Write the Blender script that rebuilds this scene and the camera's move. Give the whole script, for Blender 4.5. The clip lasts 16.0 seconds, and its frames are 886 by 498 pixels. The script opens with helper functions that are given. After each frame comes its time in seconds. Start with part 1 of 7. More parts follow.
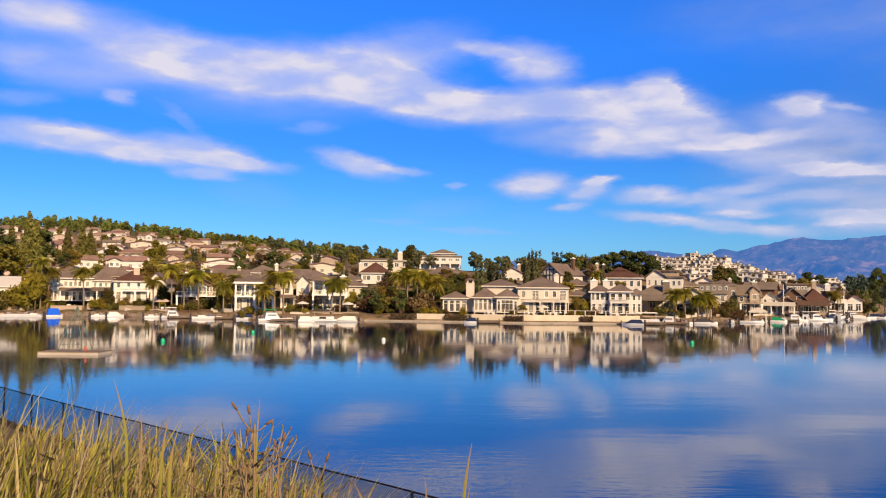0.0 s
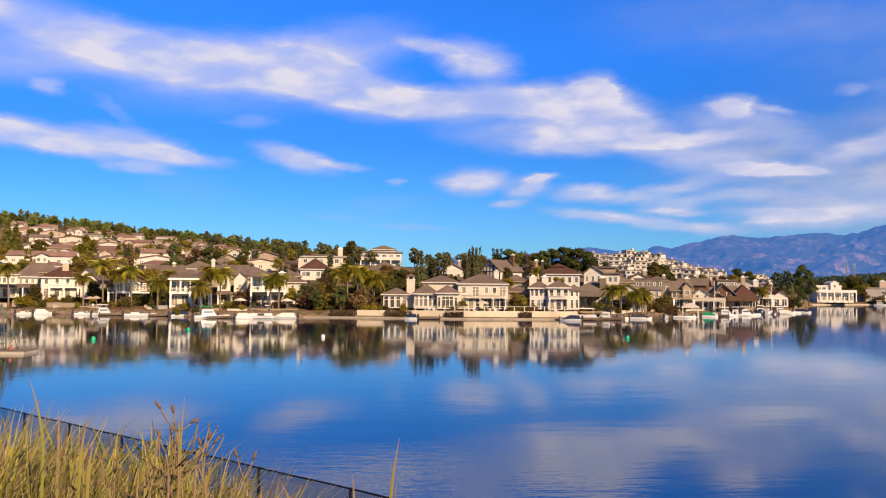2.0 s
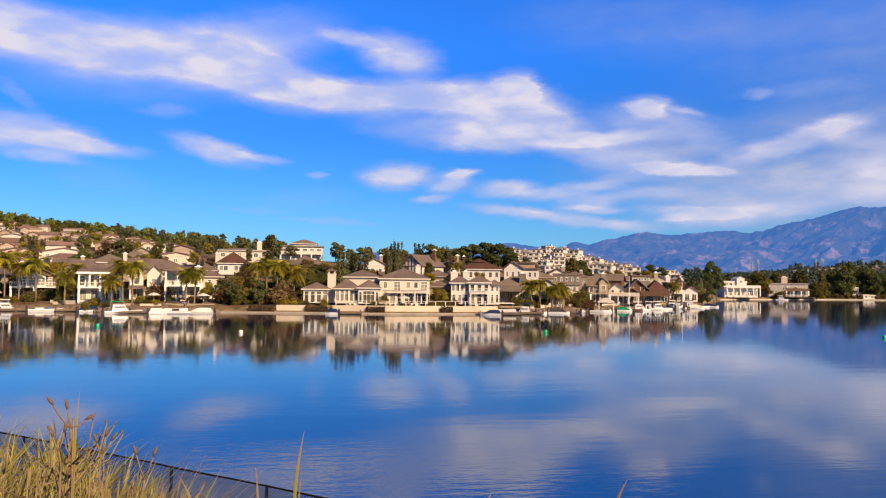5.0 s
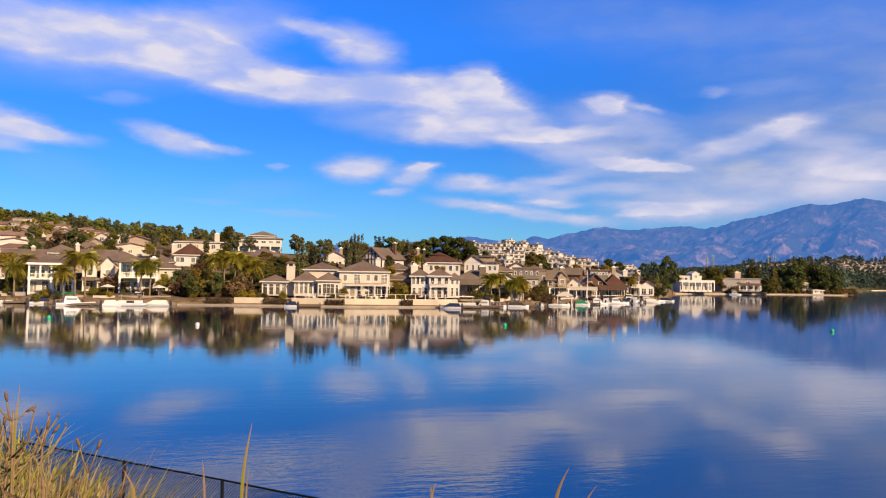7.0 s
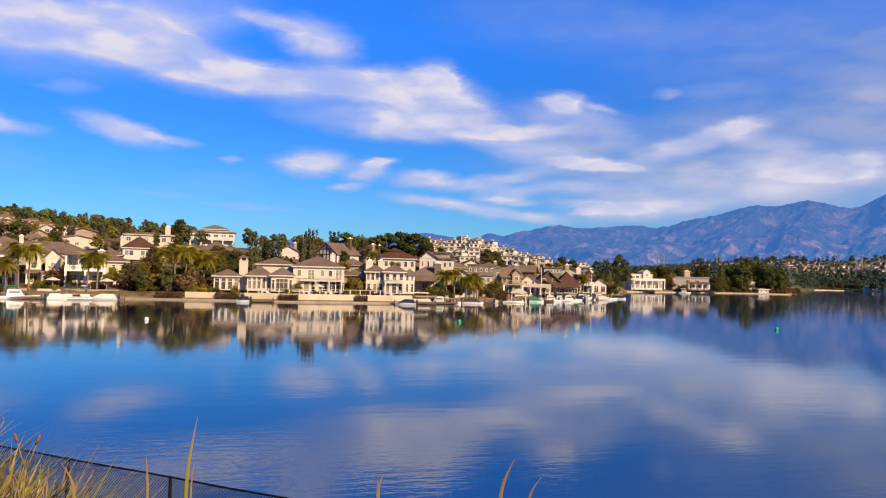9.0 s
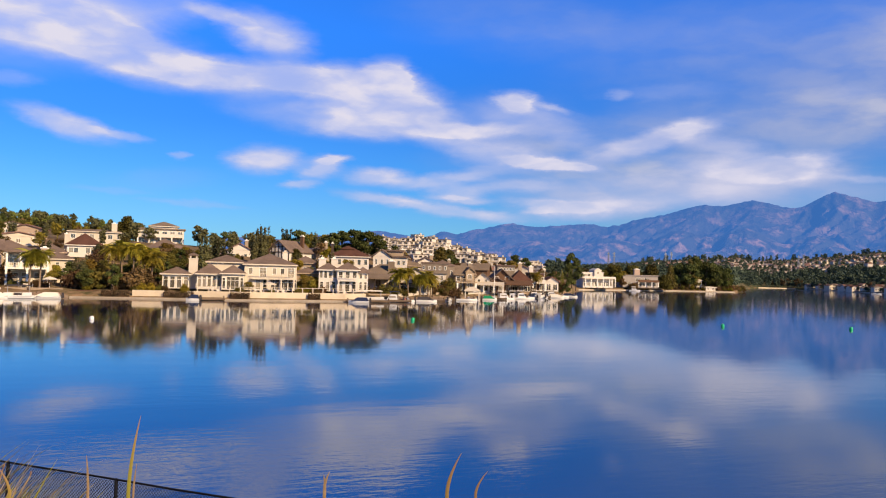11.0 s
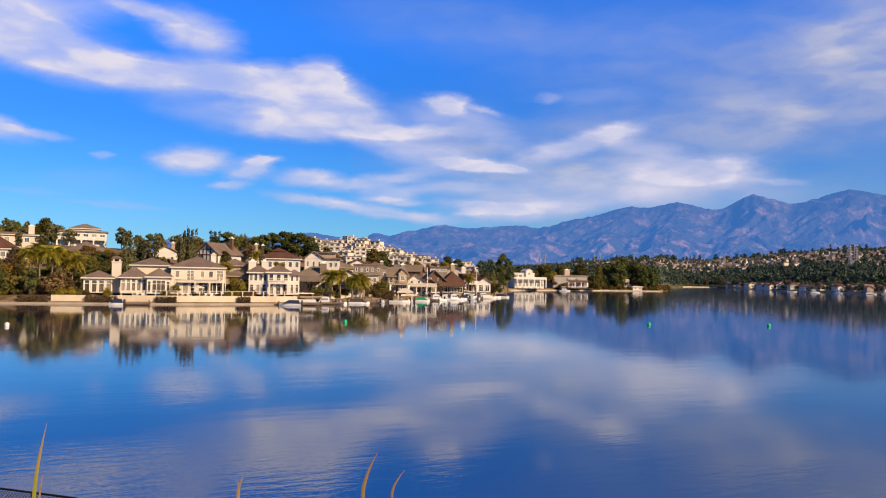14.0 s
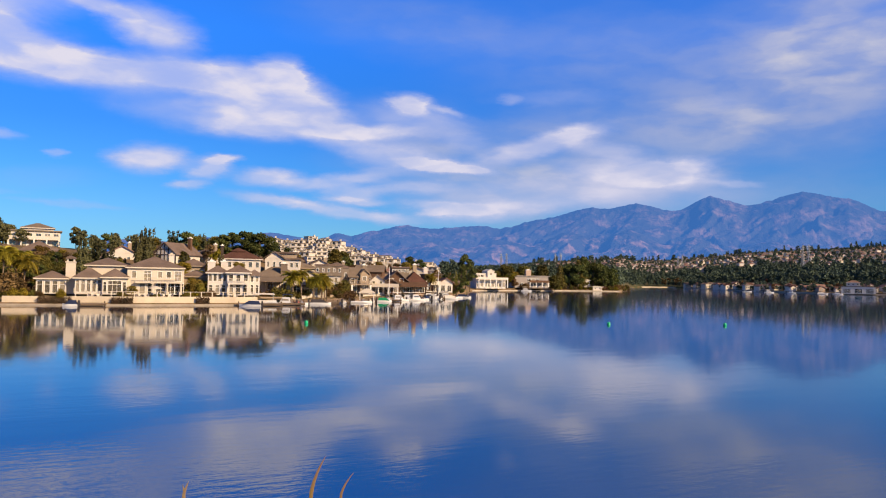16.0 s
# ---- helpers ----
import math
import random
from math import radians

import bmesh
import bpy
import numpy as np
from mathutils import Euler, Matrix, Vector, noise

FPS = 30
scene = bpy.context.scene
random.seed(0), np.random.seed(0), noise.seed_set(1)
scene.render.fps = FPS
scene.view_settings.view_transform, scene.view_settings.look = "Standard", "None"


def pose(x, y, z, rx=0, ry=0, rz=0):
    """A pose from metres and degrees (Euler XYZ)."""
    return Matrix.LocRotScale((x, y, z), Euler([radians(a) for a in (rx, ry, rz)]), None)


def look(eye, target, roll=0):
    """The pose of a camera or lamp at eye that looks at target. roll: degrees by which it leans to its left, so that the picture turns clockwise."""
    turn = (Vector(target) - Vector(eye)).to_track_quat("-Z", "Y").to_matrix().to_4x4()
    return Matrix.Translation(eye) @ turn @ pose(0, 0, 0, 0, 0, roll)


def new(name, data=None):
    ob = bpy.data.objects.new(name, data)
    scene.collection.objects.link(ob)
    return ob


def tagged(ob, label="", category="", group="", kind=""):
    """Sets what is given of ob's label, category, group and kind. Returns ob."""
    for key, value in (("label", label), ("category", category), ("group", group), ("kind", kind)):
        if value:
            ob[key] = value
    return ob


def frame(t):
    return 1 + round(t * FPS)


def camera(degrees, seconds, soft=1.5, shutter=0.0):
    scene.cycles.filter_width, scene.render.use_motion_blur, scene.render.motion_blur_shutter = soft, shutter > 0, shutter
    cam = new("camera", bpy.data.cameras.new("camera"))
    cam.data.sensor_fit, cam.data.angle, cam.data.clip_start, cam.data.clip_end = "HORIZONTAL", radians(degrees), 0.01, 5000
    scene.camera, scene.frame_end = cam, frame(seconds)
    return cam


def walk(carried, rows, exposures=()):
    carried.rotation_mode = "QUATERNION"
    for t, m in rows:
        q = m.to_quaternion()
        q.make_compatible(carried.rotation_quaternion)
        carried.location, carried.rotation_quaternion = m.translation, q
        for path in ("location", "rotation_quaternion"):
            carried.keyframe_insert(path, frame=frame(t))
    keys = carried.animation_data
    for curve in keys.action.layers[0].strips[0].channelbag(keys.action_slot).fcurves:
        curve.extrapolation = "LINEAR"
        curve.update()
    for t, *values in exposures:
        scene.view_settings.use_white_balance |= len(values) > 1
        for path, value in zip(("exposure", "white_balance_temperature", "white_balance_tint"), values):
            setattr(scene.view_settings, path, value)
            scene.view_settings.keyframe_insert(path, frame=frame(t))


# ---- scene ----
cam = camera(60.0, 16.0, soft=1.1)
EYE = 6.6  # metres above the lake
# seconds, place, and turn of the camera
PATH = [
    (0.0, 0.000, 0.0, 0.000, 93.120, -0.549, -0.030),
    (0.5, 0.008, 0.0, 0.000, 93.027, -0.542, -1.109),
    (1.0, 0.016, 0.0, 0.000, 92.937, -0.525, -2.209),
    (1.5, 0.024, 0.0, 0.000, 92.876, -0.515, -3.328),
    (2.0, 0.030, 0.0, -0.001, 92.878, -0.498, -4.451),
    (2.5, 0.036, 0.0, -0.003, 92.867, -0.526, -5.495),
    (3.0, 0.041, 0.0, -0.004, 92.841, -0.501, -6.476),
    (3.5, 0.047, 0.0, -0.006, 92.792, -0.448, -7.444),
    (4.0, 0.053, 0.0, -0.007, 92.737, -0.476, -8.441),
    (6.5, 0.082, 0.0, -0.015, 92.185, -0.843, -12.581),
    (7.0, 0.087, 0.0, -0.016, 92.088, -0.924, -13.248),
    (7.5, 0.090, 0.0, -0.018, 92.030, -1.061, -13.969),
    (8.0, 0.092, 0.0, -0.019, 91.978, -1.282, -14.786),
    (8.5, 0.095, 0.0, -0.021, 91.919, -1.404, -15.667),
    (9.0, 0.097, 0.0, -0.022, 91.878, -1.461, -16.598),
    (11.5, 0.110, 0.0, -0.029, 91.801, -1.484, -20.797),
    (12.0, 0.113, 0.0, -0.031, 91.776, -1.487, -21.497),
    (12.5, 0.116, 0.0, -0.032, 91.792, -1.452, -22.242),
    (13.0, 0.122, 0.0, -0.032, 91.857, -1.371, -23.052),
    (13.5, 0.128, 0.0, -0.032, 91.947, -1.197, -23.987),
    (14.0, 0.134, 0.0, -0.032, 92.047, -1.052, -25.058),
    (14.5, 0.140, 0.0, -0.032, 92.139, -0.956, -26.103),
    (15.0, 0.144, 0.0, -0.032, 92.193, -0.856, -26.918),
    (15.5, 0.149, 0.0, -0.032, 92.187, -0.918, -27.474),
    (16.0, 0.153, 0.0, -0.032, 92.123, -1.023, -27.887),
]
walk(cam, [(t, pose(x, y, EYE + z, rx, ry, rz)) for t, x, y, z, rx, ry, rz in PATH], exposures=((0.0, 0.75), (16.0, 0.75)))

# ---- world, sun ----
SUN_BEARING, SUN_HEIGHT = 152.0, 28.0


def tree_of(material_or_world):
    material_or_world.use_nodes = True
    nt = material_or_world.node_tree
    nt.nodes.clear()
    return nt


def node(nt, kind, inputs=None):
    n = nt.nodes.new(kind)
    for k, v in (inputs or {}).items():
        plug(nt, n.inputs[k], v)
    return n


def plug(nt, socket, v):
    if isinstance(v, bpy.types.NodeSocket):
        nt.links.new(v, socket)
    else:
        socket.default_value = v


def maths(nt, op, a, b=0.0, clamp=False):
    n = nt.nodes.new("ShaderNodeMath")
    n.operation, n.use_clamp = op, clamp
    plug(nt, n.inputs[0], a), plug(nt, n.inputs[1], b)
    return n.outputs[0]


def vector(nt, op, a, b=(0, 0, 0)):
    n = nt.nodes.new("ShaderNodeVectorMath")
    n.operation = op
    plug(nt, n.inputs[0], a), plug(nt, n.inputs[1], b)
    return n.outputs["Value"] if op == "LENGTH" else n.outputs[0]


def spread(nt, v, a, b, c=0.0, d=1.0):
    """v mapped smoothly from the range a..b to c..d."""
    n = node(nt, "ShaderNodeMapRange", {"Value": v, "From Min": a, "From Max": b, "To Min": c, "To Max": d})
    n.interpolation_type = "SMOOTHSTEP"
    return n.outputs[0]


def ramp(nt, fac, stops):
    n = node(nt, "ShaderNodeValToRGB", {"Fac": fac})
    e = n.color_ramp.elements
    while len(e) < len(stops):
        e.new(0.5)
    for el, (p, c) in zip(e, stops):
        el.position, el.color = p, (*c, 1)
    return n.outputs["Color"]


def mix(nt, fac, a, b, kind="MIX"):
    n = nt.nodes.new("ShaderNodeMix")
    n.data_type, n.blend_type = "RGBA", kind
    plug(nt, n.inputs[0], fac)
    for k, v in ((6, a), (7, b)):
        plug(nt, n.inputs[k], v if isinstance(v, bpy.types.NodeSocket) else (*v, 1))
    return n.outputs[2]


world = bpy.data.worlds.new("sky")
scene.world = world
nt = tree_of(world)
sky = nt.nodes.new("ShaderNodeTexSky")
sky.sky_type, sky.sun_disc, sky.sun_elevation, sky.sun_rotation = "NISHITA", False, radians(SUN_HEIGHT), radians(SUN_BEARING)
sky.air_density, sky.dust_density, sky.ozone_density = 1.0, 0.25, 3.0
ways = node(nt, "ShaderNodeSeparateXYZ", {0: node(nt, "ShaderNodeTexCoord").outputs["Generated"]})
bearing = maths(nt, "MULTIPLY", maths(nt, "ARCTAN2", ways.outputs[0], ways.outputs[1]), 57.2958)
height = maths(nt, "MULTIPLY", maths(nt, "ARCSINE", ways.outputs[2]), 57.2958)
plane = node(nt, "ShaderNodeCombineXYZ", {0: bearing, 1: height}).outputs[0]
drift = node(nt, "ShaderNodeTexNoise", {"Vector": vector(nt, "MULTIPLY", plane, (0.11, 0.34, 1.0)), "Scale": 1.6, "Detail": 5.0, "Roughness": 0.6}).outputs["Color"]
warped = vector(nt, "ADD", plane, vector(nt, "MULTIPLY", vector(nt, "SUBTRACT", drift, (0.5, 0.5, 0.5)), (3.4, 1.5, 0.0)))


puffs = node(nt, "ShaderNodeTexNoise", {"Vector": vector(nt, "MULTIPLY", plane, (0.42, 1.1, 1.0)), "Scale": 1.0, "Detail": 6.0, "Roughness": 0.62}).outputs["Color"]
gentle = vector(nt, "ADD", plane, vector(nt, "MULTIPLY", vector(nt, "SUBTRACT", puffs, (0.5, 0.5, 0.5)), (2.6, 0.75, 0.0)))


def cloud(so_far, bearing0, height0, half_width, half_height, turn, thick, field=None):
    """Adds one soft bank of cloud, in degrees of bearing and height."""
    g = node(nt, "ShaderNodeTexGradient", {"Vector": field or warped})
    g.gradient_type = "SPHERICAL"
    place = g.texture_mapping
    place.vector_type, place.translation, place.rotation, place.scale = "TEXTURE", (bearing0, height0, 0), (0, 0, radians(turn)), (half_width * 1.5, half_height * 1.5, 1)
    d = spread(nt, g.outputs["Fac"], 0.1, 0.78, 0.0, thick)
    return d if so_far is None else maths(nt, "ADD", so_far, d)


upper_left_clouds = (
    (-29.0, 17.8, 4.0, 1.45, 0, 0.8),
    (-26.8, 14.7, 5.2, 1.73, -4, 0.7),
    (-23.2, 13.0, 1.2, 0.53, -4, 0.7),
    (-29.1, 12.3, 2.3, 0.5, 7, 0.35),
    (-22.7, 17.1, 6.3, 1.65, -7, 0.5),
    (-20.0, 16.2, 5.7, 1.69, -4, 0.5),
    (-16.1, 15.7, 7.5, 2.0, -1, 0.85),
    (-9.6, 15.9, 8.3, 2.17, 1, 0.6),
    (-3.7, 17.3, 6.4, 1.97, 10, 0.55),
    (-5.4, 15.1, 7.6, 2.01, -6, 0.5),
    (-11.2, 14.0, 10.7, 1.91, 3, 0.28),
    (3.1, 17.7, 2.6, 0.63, -8, 0.7),
    (6.7, 16.7, 3.3, 1.5, -11, 0.95),
)
great_band_clouds = (
    (-2.2, 14.2, 5.1, 1.7, -11, 0.9),
    (2.7, 13.5, 5.1, 1.22, -4, 0.8),
    (7.4, 13.9, 6.3, 1.21, -1, 0.9),
    (12.3, 13.9, 5.3, 1.35, 2, 0.9),
    (15.6, 14.6, 2.1, 1.17, -3, 0.95),
    (17.1, 13.0, 3.5, 1.56, -15, 0.6),
    (15.5, 11.9, 5.1, 1.9, -9, 0.85),
    (10.7, 11.2, 7.0, 1.38, -5, 0.65),
    (13.5, 10.5, 3.6, 0.73, -2, 0.5),
    (19.4, 11.3, 3.4, 1.36, -13, 0.4),
)
right_banks_clouds = (
    (25.2, 12.8, 1.8, 0.82, -5, 1.0),
    (25.6, 11.6, 4.5, 1.27, -7, 0.6),
    (28.2, 12.3, 1.3, 0.29, -14, 0.5),
    (22.2, 10.6, 3.5, 0.58, 1, 0.85),
    (24.2, 8.9, 3.9, 1.22, -5, 0.85),
    (27.9, 8.3, 3.6, 0.48, -5, 0.95),
    (29.4, 10.1, 1.9, 0.8, -5, 0.45),
    (20.0, 9.9, 3.0, 0.94, -8, 0.45),
)
lower_left_clouds = (
    (-28.0, 10.1, 4.3, 1.03, 0, 1.0),
    (-23.9, 9.8, 3.9, 1.03, -3, 0.9),
    (-20.9, 9.2, 3.7, 0.78, -4, 0.8),
    (-17.5, 9.8, 3.9, 0.95, -10, 1.0),
    (-15.2, 9.0, 3.8, 0.68, -3, 1.0),
    (-17.4, 8.1, 2.3, 0.48, -1, 0.85),
    (-18.9, 11.8, 2.1, 0.47, -36, 0.22),
    (-14.3, 7.0, 3.6, 1.22, -8, 0.12),
    (-6.5, 9.3, 3.3, 0.91, -13, 1.0),
    (-3.1, 8.9, 2.0, 0.38, -7, 0.6),
    (-9.8, 11.8, 2.1, 0.45, 5, 0.32),
    (0.8, 7.8, 0.9, 0.29, 0, 0.6),
    (1.9, 4.5, 3.6, 0.25, -2, 0.32),
    (-0.2, 6.1, 3.8, 0.84, 7, 0.12),
    (-3.6, 5.1, 2.5, 0.25, -1, 0.2),
)
small_puffs_clouds = (
    (6.7, 7.9, 2.8, 1.04, 4, 1.05),
    (10.8, 7.5, 1.7, 0.91, 13, 1.0),
    (11.8, 8.2, 1.3, 0.33, 4, 0.7),
    (9.2, 6.2, 1.5, 0.37, 3, 0.8),
    (14.9, 7.0, 2.6, 0.73, 2, 1.0),
    (20.1, 7.0, 4.1, 0.63, 9, 0.85),
    (21.2, 6.1, 2.6, 0.55, 4, 0.8),
    (25.6, 6.7, 2.8, 0.57, 0, 0.75),
    (15.4, 5.4, 3.7, 0.49, -6, 0.85),
    (21.2, 4.6, 4.4, 0.51, -7, 0.9),
    (28.2, 5.2, 3.6, 0.52, -4, 0.75),
    (21.2, 5.5, 2.6, 0.35, -2, 0.75),
    (26.9, 4.7, 1.3, 0.3, -2, 0.5),
)
far_right_clouds = (
    (34.9, 9.8, 5.4, 0.9, 14, 0.9),
    (37.2, 10.8, 2.5, 0.57, 7, 0.5),
    (39.9, 9.4, 3.2, 0.73, -9, 0.6),
    (41.7, 7.9, 5.6, 0.97, -3, 0.9),
    (44.7, 8.2, 3.1, 0.6, 4, 0.7),
    (49.0, 6.9, 2.0, 0.31, -2, 0.4),
    (32.6, 13.1, 0.9, 0.45, 0, 0.4),
    (36.1, 13.3, 4.6, 0.56, 1, 0.25),
    (47.9, 12.5, 1.5, 0.54, -3, 0.25),
    (34.8, 6.4, 10.0, 1.42, 3, 0.6),
    (30.6, 4.9, 6.3, 0.84, 4, 0.65),
    (42.9, 6.0, 7.9, 1.38, 1, 0.4),
    (44.1, 7.3, 4.7, 0.72, -1, 0.4),
    (28.4, 8.1, 3.4, 0.38, -3, 0.7),
)
veil_banks = (
    (46.7, 14.6, 19.0, 4.6, -2, 0.34),
    (54.0, 12.1, 12.7, 4.6, -0, 0.36),
    (36.7, 17.7, 12.7, 3.4, -4, 0.14),
    (57.0, 17.0, 9.0, 4.5, 0, 0.6),
    (42.0, 5.5, 18.0, 3.0, 0, 0.45),
    (24.0, 18.5, 9.0, 2.4, -4, 0.25),
    (42.9, 10.4, 12.7, 2.5, -0, 0.40),
    (32.6, 9.8, 9.3, 1.9, -0, 0.35),
    (26.7, 8.4, 7.6, 1.7, -0, 0.35),
    (24.1, 11.3, 6.8, 2.1, -3, 0.30),
    (31.5, 6.6, 8.5, 1.5, 0, 0.5),
    (40.0, 7.6, 8.0, 1.7, 0, 0.5),
)
banks = veil = None
for bank in upper_left_clouds + great_band_clouds + right_banks_clouds + lower_left_clouds + small_puffs_clouds + far_right_clouds:
    banks = cloud(banks, *bank, field=gentle)
for bank in veil_banks:
    veil = cloud(veil, *bank)
billow = node(nt, "ShaderNodeTexNoise", {"Vector": vector(nt, "MULTIPLY", warped, (0.16, 0.42, 1.0)), "Scale": 1.3, "Detail": 5.0, "Roughness": 0.46}).outputs["Fac"]
wisps = spread(nt, billow, 0.28, 0.72, 0.6, 0.98)
thin = maths(nt, "MULTIPLY", maths(nt, "MINIMUM", veil, 1.0), spread(nt, billow, 0.25, 0.75, 0.45, 0.95), clamp=True)
elsewhere = maths(nt, "MAXIMUM", spread(nt, height, 21.0, 34.0), spread(nt, maths(nt, "ABSOLUTE", maths(nt, "SUBTRACT", bearing, 14.0)), 48.0, 62.0))
cover = maths(nt, "ADD", maths(nt, "MULTIPLY", maths(nt, "MINIMUM", banks, 1.05), wisps), maths(nt, "MULTIPLY", elsewhere, spread(nt, billow, 0.50, 0.68, 0.0, 0.35)), clamp=True)
cloud_colour = ramp(nt, cover, ((0.0, (4.0, 4.7, 7.8)), (0.4, (5.0, 5.4, 8.0)), (0.75, (6.0, 6.1, 8.1)), (1.0, (7.5, 7.2, 8.4))))
veil_colour = ramp(nt, thin, ((0.0, (2.7, 3.5, 6.1)), (0.6, (4.6, 4.8, 6.3)), (1.0, (6.5, 6.3, 7.0))))
clear_air = ramp(nt, spread(nt, height, 0.0, 60.0), ((0.0, (0.36, 0.74, 1.22)), (0.04, (0.235, 0.69, 1.34)), (0.08, (0.185, 0.66, 1.44)), (0.13, (0.18, 0.72, 1.65)), (0.20, (0.20, 0.86, 2.05)), (0.40, (0.25, 0.92, 2.15)), (0.7, (0.40, 0.62, 0.95)), (1.0, (0.42, 0.58, 0.8))))
blue = mix(nt, 1.0, sky.outputs[0], clear_air, "MULTIPLY")
background = node(nt, "ShaderNodeBackground", {"Color": mix(nt, cover, mix(nt, thin, blue, veil_colour), cloud_colour), "Strength": 0.0597})
node(nt, "ShaderNodeOutputWorld", {"Surface": background.outputs[0]})

sun = new("sun", bpy.data.lights.new("sun", "SUN"))
sun.data.energy, sun.data.angle, sun.data.color = 5.0, radians(0.53), (1.0, 0.74, 0.45)
away = Vector((math.sin(radians(SUN_BEARING)) * math.cos(radians(SUN_HEIGHT)), math.cos(radians(SUN_BEARING)) * math.cos(radians(SUN_HEIGHT)), math.sin(radians(SUN_HEIGHT))))
sun.matrix_world = look(away * 100, (0, 0, 0))

# ---- materials ----
def surface(name, colour, other=None, rough=0.8, scale=1.0, bump=0.2, metal=0.0, vary=0.25, per_thing=0.0, bands=None, soft=0.0):
    """A painted, grown or mineral surface: two scales of colour, fine relief, and an optional change from thing to thing.
    bands: (across the z axis, width in metres, depth) for courses of tiles, planks or boards."""
    colour, other = (tuple(c * 0.8 for c in v) if v else None for v in (colour, other))
    m = bpy.data.materials.new(name)
    t = tree_of(m)
    place = node(t, "ShaderNodeTexCoord").outputs["Object"]
    broad = node(t, "ShaderNodeTexNoise", {"Vector": place, "Scale": 0.35 * scale, "Detail": 4.0}).outputs["Fac"]
    fine = node(t, "ShaderNodeTexNoise", {"Vector": place, "Scale": 6.0 * scale, "Detail": 5.0, "Roughness": 0.65}).outputs["Fac"]
    other = other or tuple(c * (1 - vary) for c in colour)
    fac = spread(t, maths(t, "ADD", maths(t, "MULTIPLY", broad, 0.55), maths(t, "MULTIPLY", fine, 0.45)), 0.36, 0.64)
    shade = mix(t, fac, colour, other)
    relief = fine
    if bands:
        axis, width, depth = bands
        cut = node(t, "ShaderNodeSeparateXYZ", {0: place}).outputs[axis]
        saw = maths(t, "FRACT", maths(t, "DIVIDE", maths(t, "ADD", cut, maths(t, "MULTIPLY", broad, 0.05)), width))
        joint = spread(t, saw, 0.0, 0.22)
        shade = mix(t, maths(t, "MULTIPLY", maths(t, "SUBTRACT", 1.0, joint), depth), shade, tuple(c * 0.35 for c in other))
        relief = maths(t, "ADD", maths(t, "MULTIPLY", saw, 0.8), maths(t, "MULTIPLY", fine, 0.3))
    if per_thing:
        chance = node(t, "ShaderNodeObjectInfo").outputs["Random"]
        tint = node(t, "ShaderNodeHueSaturation", {"Color": shade, "Hue": spread(t, chance, 0, 1, 0.5 - per_thing * 0.045, 0.5 + per_thing * 0.045),
                                                   "Value": spread(t, maths(t, "FRACT", maths(t, "MULTIPLY", chance, 7.31)), 0, 1, 1 - per_thing, 1 + per_thing)})
        shade = tint.outputs[0]
    b = node(t, "ShaderNodeBump", {"Height": relief, "Strength": bump, "Distance": 0.05 / scale})
    p = node(t, "ShaderNodeBsdfPrincipled", {"Base Color": shade, "Roughness": spread(t, fine, 0.2, 0.8, max(rough - 0.12, 0.05), min(rough + 0.1, 1)), "Metallic": metal, "Specular IOR Level": 0.5 if rough < 0.55 else 0.1, "Normal": b.outputs[0]})
    out = p.outputs[0]
    if soft:  # thin leaves let light through
        through_leaf = node(t, "ShaderNodeBsdfTranslucent", {"Color": shade})
        out = node(t, "ShaderNodeMixShader", {0: soft, 1: out, 2: through_leaf.outputs[0]}).outputs[0]
    node(t, "ShaderNodeOutputMaterial", {"Surface": out})
    return m


CREAM = surface("cream_stucco", (0.60, 0.525, 0.42), rough=0.9, vary=0.10, bump=0.1)
WHITE = surface("white_stucco", (0.655, 0.595, 0.515), rough=0.85, vary=0.10, bump=0.1)
TAN = surface("tan_stucco", (0.37, 0.285, 0.20), rough=0.9, vary=0.14, bump=0.1)
PINK = surface("rose_stucco", (0.47, 0.35, 0.27), rough=0.9, vary=0.12, bump=0.1, per_thing=0.15)
BROWN = surface("brown_siding", (0.15, 0.085, 0.052), rough=0.8, bands=(2, 0.25, 0.6))
GREYWOOD = surface("grey_siding", (0.25, 0.20, 0.155), rough=0.85, bands=(2, 0.25, 0.5))
TRIM = surface("white_trim", (0.80, 0.77, 0.70), rough=0.6, vary=0.06, bump=0.03)
DARKTRIM = surface("dark_timber", (0.07, 0.05, 0.04), rough=0.7)
SLATE = surface("grey_brown_shingle", (0.20, 0.145, 0.118), rough=0.9, bands=(2, 0.22, 0.5), vary=0.35, bump=0.4)
TILE = surface("clay_tile", (0.29, 0.17, 0.132), rough=0.85, bands=(2, 0.25, 0.5), vary=0.35, bump=0.4, per_thing=0.18)
REDROOF = surface("dark_red_tile", (0.12, 0.058, 0.042), rough=0.85, bands=(2, 0.25, 0.5), vary=0.35, bump=0.4)
BEIGEROOF = surface("beige_shake", (0.225, 0.170, 0.125), rough=0.9, bands=(2, 0.25, 0.5), vary=0.3, bump=0.4)
CONCRETE = surface("pale_concrete", (0.459, 0.394, 0.312), rough=0.9, vary=0.22, bump=0.2)
SEAWALL = surface("cream_sea_wall", (0.590, 0.492, 0.361), rough=0.9, vary=0.18, bump=0.2)
EARTH = surface("brown_bank", (0.225, 0.17, 0.125), rough=0.95, vary=0.4, bump=0.5)
PLANK = surface("weathered_planks", (0.295, 0.221, 0.156), rough=0.85, bands=(0, 0.15, 0.8), vary=0.3)
GELCOAT = surface("white_gelcoat", (0.63, 0.62, 0.60), rough=0.25, vary=0.05, bump=0.02)
